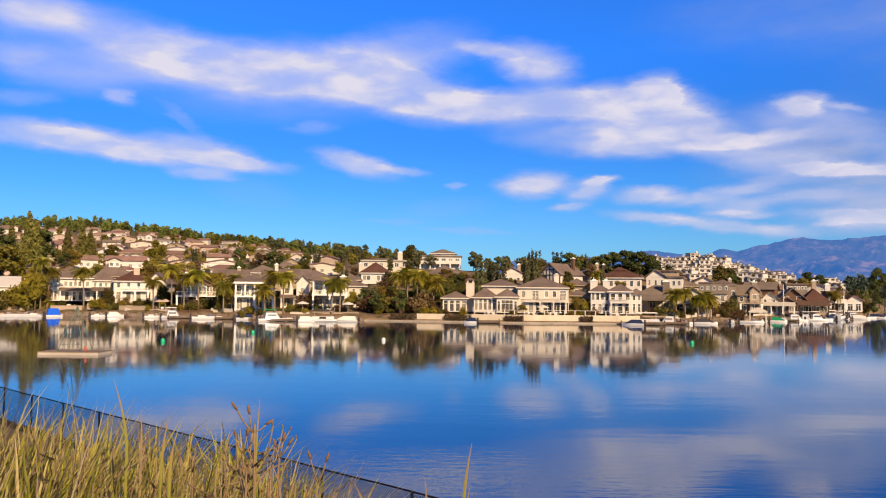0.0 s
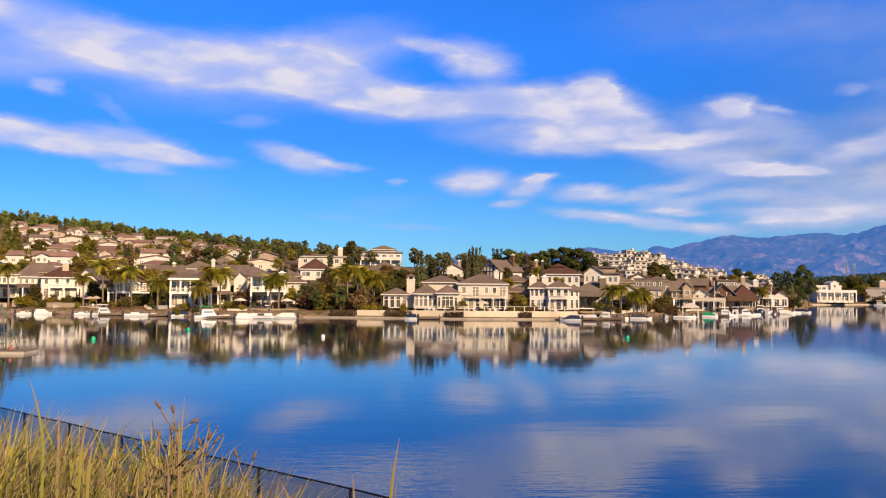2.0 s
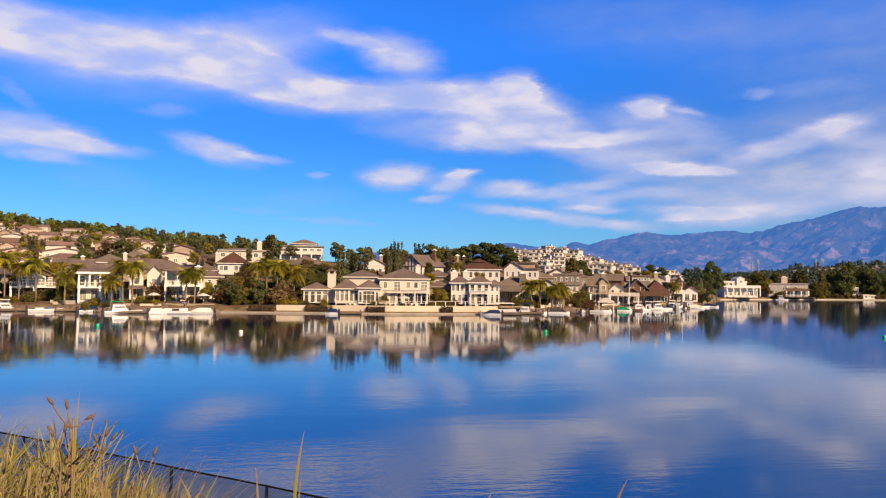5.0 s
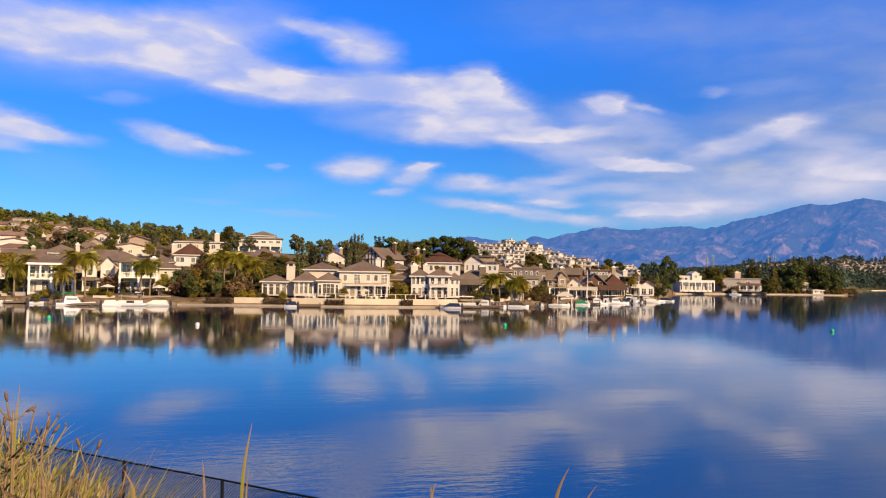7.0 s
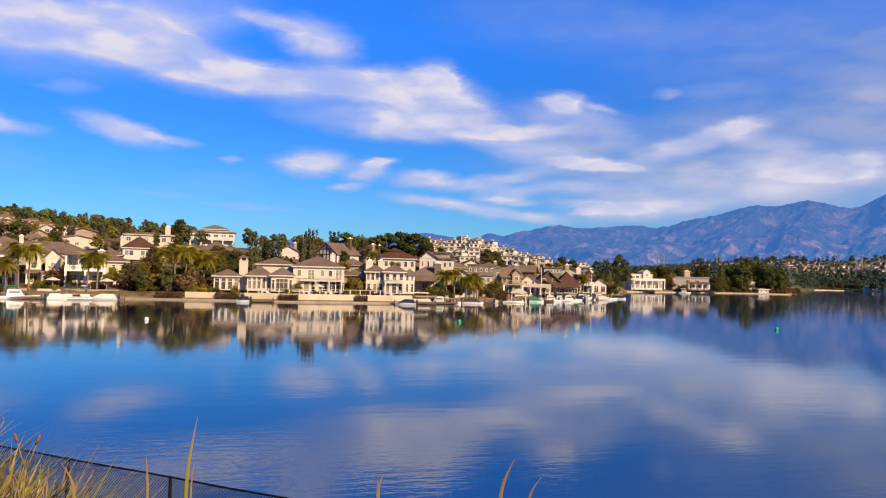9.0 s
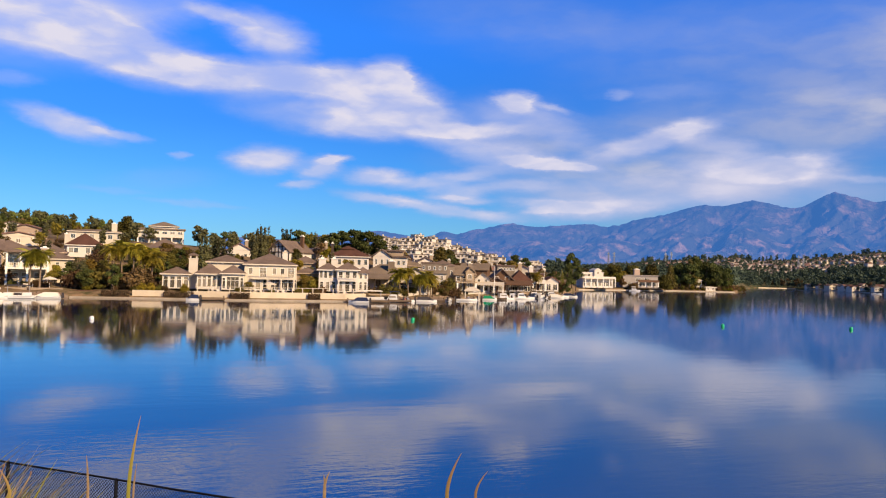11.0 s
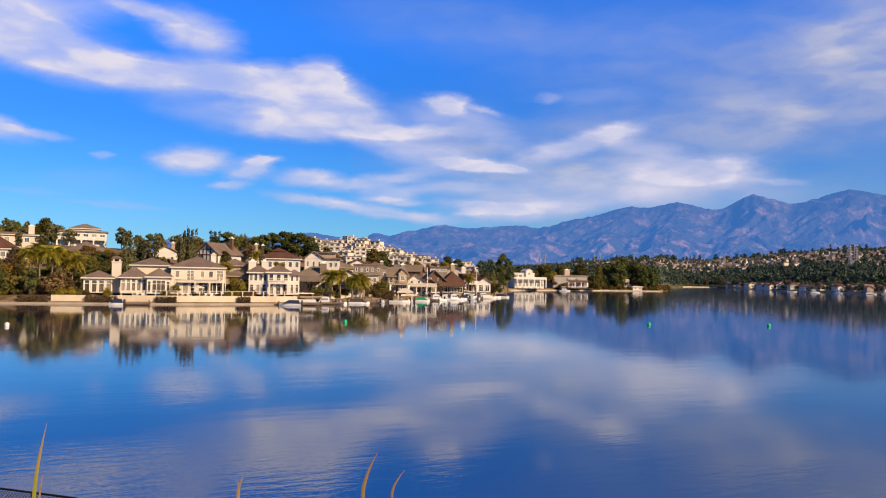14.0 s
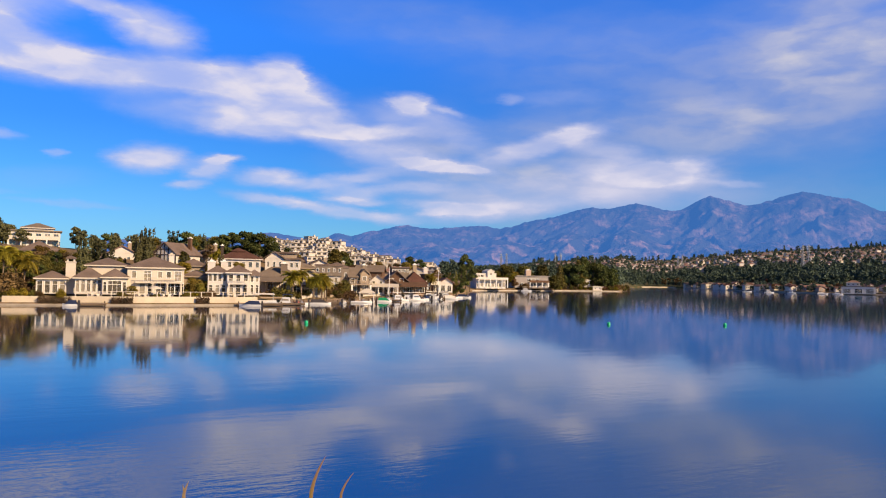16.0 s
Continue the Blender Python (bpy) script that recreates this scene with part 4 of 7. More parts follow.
generic(15.5, 220, 7.6, 5.0, 10, 3.4, 2.1, "white gabled house with three tall windows", "gable", WHITE, SLATE, ((1.0, 1.6, 0.75, 3),), turn=-6,
        extra=lambda h: (block(h, 2.55, 6.8, 1.5, 8, -0.6, 3.2, "flat", 0, WHITE, SLATE, ((1.6, 1.4, 0.9, 3),)), block(h, 0.6, 5.4, 4, 9, 3.4, 5.0, "flat", 0, TAN, SLATE)))
generic(15.75, 190, 2.6, 12.6, 10, 3.0, 2.9, "cream house with broad low shake roofs", "hip", CREAM, BEIGEROOF, ((0.3, 2.0, 1.4, 4),),
        extra=lambda h: (chimney(h, 1.6, 2.0, 3.0, 6.6, 1.6, 1.2, BEIGEROOF), part("porch_roof", roof_mesh("shed", -6.0, 1.0, -3.2, 0, 2.3, 1.2, 0.3), BEIGEROOF, h), [column(h, x, -2.9, -0.6, 2.2, 0.12, DARKTRIM) for x in (-5.6, -2.4, 0.6)]))
generic(18.0, 186, 1.6, 8.4, 10, 3.6, 2.8, "cream gabled house behind palms with a shaded patio", "gable", CREAM, BEIGEROOF, ((0.2, 2.2, 1.8, 3),),
        extra=lambda h: (part("pergola", boxes((-4.4, 4.4, -3.2, 0, 2.3, 2.5)), BROWN, h), [column(h, x, -3.0, -0.6, 2.3, 0.1, DARKTRIM) for x in (-4.2, -1.4, 1.4, 4.2)]))
generic(19.4, 203, 1.9, 6.4, 9, 4.6, 0.4, "cream house below a flat brown upper storey", "flat", CREAM, GREYWOOD, ((2.7, 1.4, 0.9, 3), (0.3, 2.0, 1.6, 2)),
        extra=lambda h: block(h, -3.4, 3.8, 3.0, 9, 4.65, 7.2, "flat", 0, GREYWOOD, SLATE, ((0.9, 1.0, 0.6, 5),), over=0.2))
def shingle_house():
    """Grey shingled house: one long roof falling to the right, a tall box at its left, stepped balconies."""
    h = home(21.3, 206, 1.9, "grey-brown shingled house with a long falling roof and stepped balconies", 12)
    keep(21.3, 206, 7)
    block(h, -4.4, -1.2, 1.0, 9, 0, 6.6, "flat", 0, GREYWOOD, SLATE, front=((4.2, 1.3, 0.6, 2), (0.4, 2.0, 1.4, 1)), over=0.2)
    block(h, -1.15, 4.2, 0.0, 9, 0, 4.4, "ridge", 2.6, GREYWOOD, BEIGEROOF, front=((2.7, 1.3, 1.1, 3), (0.3, 2.0, 1.5, 2)))
    block(h, 1.6, 3.8, -0.9, 4, 0, 5.2, "gable", 1.3, TAN, BEIGEROOF, front=((3.3, 1.3, 1.2, 1), (0.3, 2.0, 1.3, 1)), over=0.35)
    balcony(h, -1.1, 4.4, -2.2, -0.95, 2.5, TAN)
    chimney(h, 3.9, 5, 4.4, 7.6, 1.2, 1.0, GREYWOOD)


def boat_cottage():
    h = home(23.2, 211, 1.7, "small white gabled cottage with a low boat porch")
    keep(23.2, 211, 6)
    block(h, -2.6, 1.4, 0.5, 8, 0, 3.6, "gable", 1.9, WHITE, BEIGEROOF, front=((2.6, 1.0, 0.8, 2), (0.3, 1.9, 1.2, 2)))
    block(h, 1.45, 5.6, 1.6, 8, 0, 2.7, "gable", 1.5, BROWN, SLATE, front=((0.3, 1.9, 1.4, 2),))
    part("porch_roof", roof_mesh("shed", -3.0, 5.2, -2.6, 0.4, 2.1, 0.8, 0.15), CREAM, h)
    for x in (-2.8, -0.2, 2.4, 5.0):
        column(h, x, -2.4, 0, 2.05, 0.11)


def brown_house():
    h = home(25.2, 221, 1.7, "dark brown shingled house with steep roofs and a white clerestory", 10)
    keep(25.2, 221, 9)
    block(h, -5.6, 0.2, 0.6, 9, 0, 3.4, "gable", 3.2, BROWN, SLATE, front=((3.2, 1.2, 1.2, 2), (0.3, 2.0, 1.5, 3)), over=0.7)
    block(h, 0.25, 5.8, 1.2, 9, 0, 3.0, "hip", 3.4, BROWN, REDROOF, front=((0.3, 2.0, 1.6, 3),), over=0.7)
    block(h, -3.4, 1.8, 5.5, 9.5, 3.5, 7.4, "flat", 0, GREYWOOD, SLATE, front=((2.7, 0.8, 0.6, 6),), over=0.3)
    part("deck_roof", roof_mesh("shed", -5.4, 5.4, -3.4, 0.4, 2.2, 1.2, 0.2), BROWN, h)
    for x in (-5.0, -1.8, 1.8, 5.0):
        column(h, x, -3.2, 0, 2.15, 0.12, DARKTRIM)
    chimney(h, 3.6, 7, 4, 8.4, 1.1, 0.9, TAN)


def stepped_house():
    h = home(27.6, 244, 1.8, "cream and brown lakeside house with stepped terraces", 12)
    keep(27.6, 244, 7)
    block(h, -4.2, 0.4, 1.0, 9, 0, 5.4, "flat", 0, BROWN, SLATE, front=((3.2, 1.2, 0.8, 3), (0.3, 2.0, 1.3, 2)), over=0.25)
    block(h, 0.45, 4.6, 0.2, 8, 0, 3.0, "gable", 1.7, WHITE, TILE, front=((0.3, 2.0, 1.4, 2),))
    balcony(h, -4.0, 0.4, -1.2, 0.95, 2.6, WHITE, True, True)
    chimney(h, -3.2, 6, 5.5, 7.6, 1.4, 1.0, WHITE)


shingle_house()
boat_cottage()
brown_house()
stepped_house()
# second row seen over the lakeside roofs
for b, d, z, w, tall, up, roof, walls, tiles, label in (
        (17.5, 226, 5.6, 9.0, 3.0, 2.0, "hip", TAN, BEIGEROOF, "tan house with a broad beige roof behind the lake houses"), (18.8, 232, 5.6, 5.0, 4.2, 1.6, "gable", WHITE, SLATE, "white gabled house behind the lake houses"),
        (20.0, 240, 4.4, 8.0, 4.6, 1.8, "hip", TAN, SLATE, "tan house with a grey roof behind the lake houses"), (22.4, 246, 3.6, 8.5, 4.4, 2.2, "ridge", BROWN, BEIGEROOF, "brown house with a beige roof behind the lake houses"),
        (24.3, 256, 3.2, 8.0, 5.0, 2.0, "hip", PINK, TILE, "rose house with a clay roof behind the lake houses"), (26.0, 268, 3.0, 8.0, 5.2, 2.0, "gable", CREAM, TILE, "cream house with a clay roof behind the lake houses"),
        (-9.3, 214, 6.6, 10.0, 2.8, 2.6, "hip", TAN, SLATE, "tan house with a broad grey roof on the slope"), (-7.2, 218, 6.6, 8.0, 2.8, 2.4, "hip", PINK, SLATE, "rose house with a grey roof on the slope"),
        (-15.4, 216, 6.0, 9.0, 3.4, 2.6, "ridge", WHITE, SLATE, "white house with a grey ridge roof on the slope"), (-18.8, 222, 6.4, 10.0, 3.2, 2.4, "hip", BROWN, REDROOF, "brown house with a dark red roof on the slope"),
        (-13.0, 222, 7.6, 9.0, 3.6, 2.4, "hip", WHITE, BEIGEROOF, "white house with a beige roof on the slope"), (5.2, 240, 8.6, 7.0, 3.4, 2.2, "gable", WHITE, TILE, "white gabled house among gum trees"),
        (3.4, 214, 6.6, 8.0, 2.8, 1.8, "hip", BROWN, SLATE, "low brown house behind the gum trees"), (11.0, 236, 8.8, 8.0, 3.2, 2.2, "hip", TAN, SLATE, "tan house below the dark pines"), (16.6, 244, 7.4, 8.0, 3.6, 2.0, "hip", TAN, SLATE, "tan house below the apartments")):
    generic(b, d, z, w, 9, tall, up, label, roof, walls, tiles, ((0.9, 1.4, 1.0, max(int(w / 2.4), 2)),), turn=random.uniform(-14, 14),
            extra=(lambda h: chimney(h, 2.0, 4.0, 3.0, 6.4, 1.0, 0.9, TAN)) if d % 4 == 0 else None)
# across the cove
GREYSTUCCO = surface("grey_stucco", (0.34, 0.30, 0.27), rough=0.9, vary=0.15, bump=0.1)
generic(31.5, 402, 1.8, 16.5, 12, 4.2, 0.3, "white villa with arched gable and columned lakeside terrace", "flat", WHITE, WHITE, ((0.3, 2.4, 1.5, 8),), turn=24,
        extra=lambda h: (block(h, -7.6, 4.2, 3.0, 11, 4.55, 7.0, "flat", 0, WHITE, WHITE, ((0.7, 1.3, 1.6, (0.15, 0.32, 0.85)),), over=0.2), block(h, -1.2, 2.6, 2.0, 9, 4.6, 8.4, "gable", 1.2, WHITE, WHITE, ((1.8, 1.3, 1.3, 1),), over=0.15),
                         balcony(h, -8.4, 8.4, -3.0, 0, 4.3, WHITE, True, True)))
generic(34.5, 428, 2.2, 19.5, 12, 5.8, 0.4, "pale grey modern house with a dark shaded terrace and block chimney", "flat", GREYSTUCCO, GREYSTUCCO, ((2.9, 1.8, 2.4, (0.42, 0.55, 0.68)), (0.3, 1.9, 2.2, (0.2, 0.5, 0.62, 0.74, 0.9))), turn=20,
        extra=lambda h: (chimney(h, -1.6, 2, 5.8, 9.2, 3.0, 2.2, PINK), balcony(h, -2.0, 9.4, -2.4, 0, 2.7, BROWN, True, True)))

def boathouse():
    h = home(56.3, 576, 0.6, "white boathouse with three dark boat bays", name="boathouse", group="far shore")
    keep(56.3, 576, 12)
    block(h, -10, 10, 0, 9, 0, 4.6, "flat", 0, WHITE, SLATE, front=((0.3, 3.0, 4.4, 3),), over=0.3)
    block(h, -7, 1, 3, 9, 4.95, 7.4, "hip", 1.5, WHITE, TILE, front=((0.7, 1.2, 1.2, 3),))


boathouse()

# hillside homes in rows along the slope
random.seed(5)
HILL_LABELS = {"TILE": "hillside house with a clay tile roof and pale stucco walls", "BEIGE": "hillside house with a beige shake roof and pale walls"}


def hill_home(bearing, distance, w, roof, walls, tiles, label, z_off=0.0, low=False, turns=(-18, 18)):
    z = ground_at(bearing, distance)
    h = home(bearing, distance, z + z_off, label, random.uniform(*turns), group="hillside houses")
    keep(bearing, distance, w * 0.6)
    d = random.uniform(8, 10)
    tall = random.choice((2.9, 2.9, 3.2, 5.2) if not low else (2.5, 2.6, 2.8, 3.4))
    if low:
        d = random.uniform(6.0, 7.5)
    rows = [(1.6 + 0.9, 1.2, 1.3, random.choice((2, 3, 4)))] if tall < 4 else [(1.6 + 3.3, 1.1, 1.1, 3), (1.6 + 0.6, 1.3, 1.3, 3)]
    block(h, -w / 2, w / 2, 0, d, -1.6, tall, roof, random.uniform(1.7, 2.5) * (0.75 if low else 1.0), walls, tiles, rows)
    if random.random() < 0.6:
        k = random.choice((-1, 1)) * w * 0.28
        block(h, k - 2.2, k + 2.2, -2.2, 0, -1.6, 2.7, "gable", 1.4, walls, tiles, ((2.3, 1.4, 1.6, 1),))


for inland, step, lo, hi in ((84, 15, -30, -7), (112, 15, -30.5, -7.5), (145, 15, -31, -8), (180, 16, -30, -8.5), (220, 17, -30.5, -9), (265, 17, -30, -9.5), (315, 18, -30.5, -11), (365, 20, -30, -12), (410, 22, -29.5, -13)):
    b = lo
    while b < hi:
        dist = shore(b) + inland + random.uniform(-6, 6)
        w = random.uniform(8.5, 15.0)
        roof = random.choice(("hip", "hip", "gable", "ridge"))
        walls = random.choice((CREAM, WHITE, WHITE, PINK, PINK, TAN))
        kind = random.random() < 0.75
        hill_home(b, dist, w, roof, walls, TILE if kind else BEIGEROOF, HILL_LABELS["TILE" if kind else "BEIGE"], low=True)
        b += math.degrees((w + step * 0.2) / dist) * random.uniform(1.0, 1.3)


def apartment(bearing, distance, z, w, floors, turn):
    """A stepped hillside apartment block with deep balconies."""
    h = thing("apartment_building", pose(*spot(bearing, distance), z, 0, 0, -bearing + turn), "cream stepped hillside apartment block with deep balconies", "building", "hillside apartments")
    keep(bearing, distance, w * 0.55)
    for f in range(floors):
        y, z0 = f * 2.2, f * 2.9
        bm = bmesh.new()
        n = max(int(w / 3.2), 2)
        holes = openings(((0.45, 1.9, w / n * 0.62, n),), w)
        m = pose(-w / 2, y, 0)
        wall_panel(bm, w, z0 - (1.5 if f == 0 else 0), z0 + 2.9, [(a, b, z0 + s, z0 + e) for a, b, s, e in holes], m, 0.5)
        box(bm, -w / 2, -w / 2 + 0.4, y + 0.5, y + 9, z0 - 1.5, z0 + 2.9)
        box(bm, w / 2 - 0.4, w / 2, y + 0.5, y + 9, z0 - 1.5, z0 + 2.9)
        box(bm, -w / 2 + 0.4, w / 2 - 0.4, y + 2.6, y + 2.9, z0, z0 + 2.9)
        part("wall", bm, WHITE, h)
        part("roof", boxes((-w / 2 - 0.3, w / 2 + 0.3, y - 0.4, y + 9.2, z0 + 2.9, z0 + 3.2)), CREAM if f < floors - 1 else BEIGEROOF, h)
        for a, b, s, e in holes:
            if random.random() < 0.75:
                box_ = boxes((a - w / 2 - 0.2, b - w / 2 + 0.2, y - 1.2, y, z0 + 0.1, z0 + 0.25), (a - w / 2 - 0.2, b - w / 2 + 0.2, y - 1.25, y - 1.1, z0 + 0.1, z0 + 1.0))
                part("balcony", box_, WHITE, h)
    if random.random() < 0.5:
        part("chimney", boxes((w * 0.2, w * 0.2 + 1.3, floors * 2.2, floors * 2.2 + 1.2, floors * 2.9, floors * 2.9 + 1.8)), WHITE, h)


random.seed(8)
for dist, lo, hi in ((498, 17.4, 21.5), (519, 17.0, 23.5), (540, 16.4, 24.5), (562, 16.1, 25.5), (584, 15.9, 26.5), (606, 15.8, 27.5), (628, 15.6, 28.0), (650, 15.5, 27), (674, 15.4, 24), (700, 15.3, 21.5), (728, 15.3, 19.2)):
    b = lo
    while b < hi:
        w = random.uniform(6.5, 10)
        d = dist + random.uniform(-8, 8)
        apartment(b, d, ground_at(b, d) + random.uniform(-0.6, 1.0), w, random.choice((2, 2, 3)), random.uniform(-28, 28))
        b += math.degrees((w + random.uniform(0.3, 2.5 if b < 22.5 else 9)) / dist)

# far right shore homes
random.seed(12)
for inland, lo, hi, step in ((8, 45.6, 60, 8), (22, 45.8, 60, 9), (40, 47, 60, 11)):
    b = lo
    while b < hi:
        dist = shore(b) + inland + random.uniform(-3, 3)
        hill_home(b, dist, random.uniform(4.5, 7.5), random.choice(("hip", "gable", "ridge", "flat")), random.choice((CREAM, WHITE, WHITE, PINK, WHITE)), random.choice((TILE, TILE, REDROOF, SLATE)), "small far lakeshore house with pale walls", low=True, turns=(14, 38))
        b += math.degrees(step / dist) * random.uniform(1.0, 1.4)

# ---- trees and shrubs ----
def leaf_cloud(seed, blobs, leaves, size, flat=0.0):
    """A crown of many small leaf sprays: blobs are (x, y, z, rx, rz); leaves lie thickest near each blob's skin."""
    rng = np.random.default_rng(seed)
    vol = np.array([b[3] ** 2 * b[4] for b in blobs]) ** 0.75
    pick = rng.choice(len(blobs), leaves, p=vol / vol.sum())
    bl = np.array(blobs)[pick]
    d = rng.normal(size=(leaves, 3))
    d /= np.linalg.norm(d, axis=1, keepdims=True)
    r = rng.uniform(0.45, 1.0, leaves) ** 0.5 * (1 + 0.18 * rng.normal(size=leaves))
    c = bl[:, :3] + d * r[:, None] * np.stack([bl[:, 3], bl[:, 3], bl[:, 4]], 1)
    u = rng.normal(size=(leaves, 3))
    u[:, 2] *= 1 - flat
    u /= np.linalg.norm(u, axis=1, keepdims=True)
    v = np.cross(u, d + 0.6 * rng.normal(size=(leaves, 3)))
    v /= np.linalg.norm(v, axis=1, keepdims=True) + 1e-9
    s = size * rng.uniform(0.6, 1.5, leaves)[:, None]
    k = s * rng.uniform(0.35, 0.7, leaves)[:, None]
    verts = np.stack([c - u * s, c + v * k * 0.8 + u * s * 0.1, c + u * s, c - v * k + u * s * 0.2], 1).reshape(-1, 3)
    faces = np.arange(leaves * 4).reshape(-1, 4)
    me = bpy.data.meshes.new("crown")
    me.from_pydata(verts.tolist(), [], faces.tolist())
    return me


def trunk_mesh(seed, top, girth, blobs, bark=BARK, bare=0.3):
    rng = random.Random(seed)
    bm = bmesh.new()
    lean = (rng.uniform(-0.06, 0.06) * top, rng.uniform(-0.06, 0.06) * top)
    spine = [(lean[0] * k * k, lean[1] * k * k, top * k - 0.05) for k in (0, 0.15, 0.4, 0.7, 1.0)]
    tube(bm, spine, [girth * 1.35, girth, girth * 0.8, girth * 0.5, girth * 0.15], 7)
    for b in blobs[: 9]:
        h = top * rng.uniform(bare, 0.75)
        k = h / top
        start = (lean[0] * k * k, lean[1] * k * k, h)
        mid = (start[0] * 0.4 + b[0] * 0.5, start[1] * 0.4 + b[1] * 0.5, h * 0.55 + b[2] * 0.4)
        tube(bm, [start, mid, (b[0] * 0.9, b[1] * 0.9, b[2])], [girth * 0.45, girth * 0.3, girth * 0.08], 5)
    return mesh_of(bm, "trunk", bark, True)


KINDS = {}


def kind_of_tree(name, seed, shape, leaf, leaves, size, flat=0.0, girth=0.2, bark=BARK):
    """Trunk and crown of a tree 10 m high, in shapes that grow by hash-free seeds."""
    rng = random.Random(seed)
    blobs = []
    if shape == "round":
        for k in range(16):
            a, q = rng.uniform(0, 6.28), rng.uniform(0, 1)
            r = 3.0 * math.sqrt(1 - (2 * q - 1) ** 2 * 0.8)
            blobs.append((math.cos(a) * r * rng.uniform(0.3, 1), math.sin(a) * r * rng.uniform(0.3, 1), 4.2 + 4.6 * q, rng.uniform(1.0, 1.7), rng.uniform(0.8, 1.3)))
        top = 8.0
    elif shape == "oak":  # dense, leafy nearly to the ground
        for k in range(24):
            a, q = k * 2.4 + rng.uniform(-0.4, 0.4), (k + 0.5) / 24
            r = 2.9 * math.sin(math.pi * (0.25 + 0.65 * q)) * rng.uniform(0.45, 1.0)
            blobs.append((math.cos(a) * r, math.sin(a) * r, 1.1 + 7.9 * q, rng.uniform(1.0, 1.6), rng.uniform(0.8, 1.2)))
        top = 8.0
    elif shape == "gum":
        for k in range(8):  # upright plumes, each of a few clumps
            a, r, high = k * 2.4 + rng.uniform(-0.4, 0.4), rng.uniform(0.3, 2.2), rng.uniform(6.0, 10.0)
            for j in range(4):
                q = j / 3
                blobs.append((math.cos(a) * r * (0.6 + 0.5 * q), math.sin(a) * r * (0.6 + 0.5 * q), high * (0.42 + 0.52 * q), rng.uniform(0.45, 0.75) * (1.15 - 0.5 * q), rng.uniform(0.7, 1.0)))
        top = 9.2
    elif shape == "cone":
        for k in range(22):
            a, q = k * 2.4, (k + 0.5) / 22
            r = 2.1 * (1 - q) * rng.uniform(0.6, 1.1)
            blobs.append((math.cos(a) * r, math.sin(a) * r, 1.2 + 8.3 * q, 1.25 * (1 - q) + 0.3, 0.75))
        top = 9.8
    elif shape == "pine":
        for k in range(18):
            a, q = rng.uniform(0, 6.28), (k + 0.5) / 18
            r = 2.6 * math.sin(math.pi * (0.15 + 0.8 * q)) * rng.uniform(0.5, 1.1)
            blobs.append((math.cos(a) * r, math.sin(a) * r, 2.6 + 6.8 * q, rng.uniform(0.9, 1.4), rng.uniform(0.5, 0.8)))
        top = 9.4
    else:  # shrub
        for k in range(10):
            a = rng.uniform(0, 6.28)
            r = rng.uniform(0.5, 4.2)
            blobs.append((math.cos(a) * r, math.sin(a) * r * 0.8, rng.uniform(2.2, 6.4) * (1 - r * 0.09), rng.uniform(1.8, 2.8), rng.uniform(1.8, 2.8)))
        top = 6.0
    crown = leaf_cloud(seed, blobs, leaves, size, flat)
    crown.materials.append(leaf)
    KINDS.setdefault(name, []).append((trunk_mesh(seed, top, girth, blobs, bark), crown))


for seed in (1, 2, 3):
    kind_of_tree("broad", seed, "round", LEAF, 2600, 0.33)
    kind_of_tree("gum", seed + 10, "gum", OLIVE, 2400, 0.26, girth=0.16)
    kind_of_tree("cone", seed + 20, "cone", PINELEAF, 2600, 0.30)
    kind_of_tree("pine", seed + 30, "pine", DARKPINE, 2400, 0.32)
    kind_of_tree("oak", seed + 90, "oak", DARKLEAF, 3200, 0.36)
    kind_of_tree("yellow", seed + 40, "round", YELLOWLEAF, 2400, 0.33)
    kind_of_tree("rust", seed + 50, "round", RUSTLEAF, 1700, 0.28)
    kind_of_tree("shrub", seed + 60, "shrub", DARKLEAF, 1500, 0.55)
    kind_of_tree("yellow_shrub", seed + 70, "shrub", YELLOWLEAF, 1400, 0.55)
    kind_of_tree("brown_shrub", seed + 80, "shrub", RUSTLEAF, 1200, 0.5)

TREE_LABEL = {"oak": "dense dark green tree leafy to the ground", "broad": "green leafy tree with a rounded crown", "gum": "tall slender gum tree with open olive clumps", "cone": "tall dark green conical conifer tree",
              "pine": "dark spreading pine tree", "yellow": "leafy tree with yellow-green foliage", "rust": "tree with thin rusty brown foliage",
              "shrub": "rounded green shrub in a lakeside garden", "yellow_shrub": "yellow-green shrub in a lakeside garden", "brown_shrub": "dry brownish shrub in a lakeside garden"}


def plant(kind, bearing, distance, tall, wide=1.0, z=None, pick=None):
    """A tree of a kind; tall is its height in metres, wide its spread against the usual."""
    trunk, crown = (KINDS[kind][pick % 3] if pick is not None else random.choice(KINDS[kind]))
    k = tall / (10.0 if "shrub" not in kind else 8.0)
    z = ground_at(bearing, distance) if z is None else z
    m = pose(*spot(bearing, distance), z - 0.1, 0, 0, random.uniform(0, 360)) @ Matrix.Diagonal((k * wide, k * wide, k, 1))
    ob = thing("shrub" if "shrub" in kind else "tree", m, TREE_LABEL[kind], "shrub" if "shrub" in kind else "tree", "")
    part("trunk", trunk, None, ob)
    part("crown", crown, None, ob)
    return ob


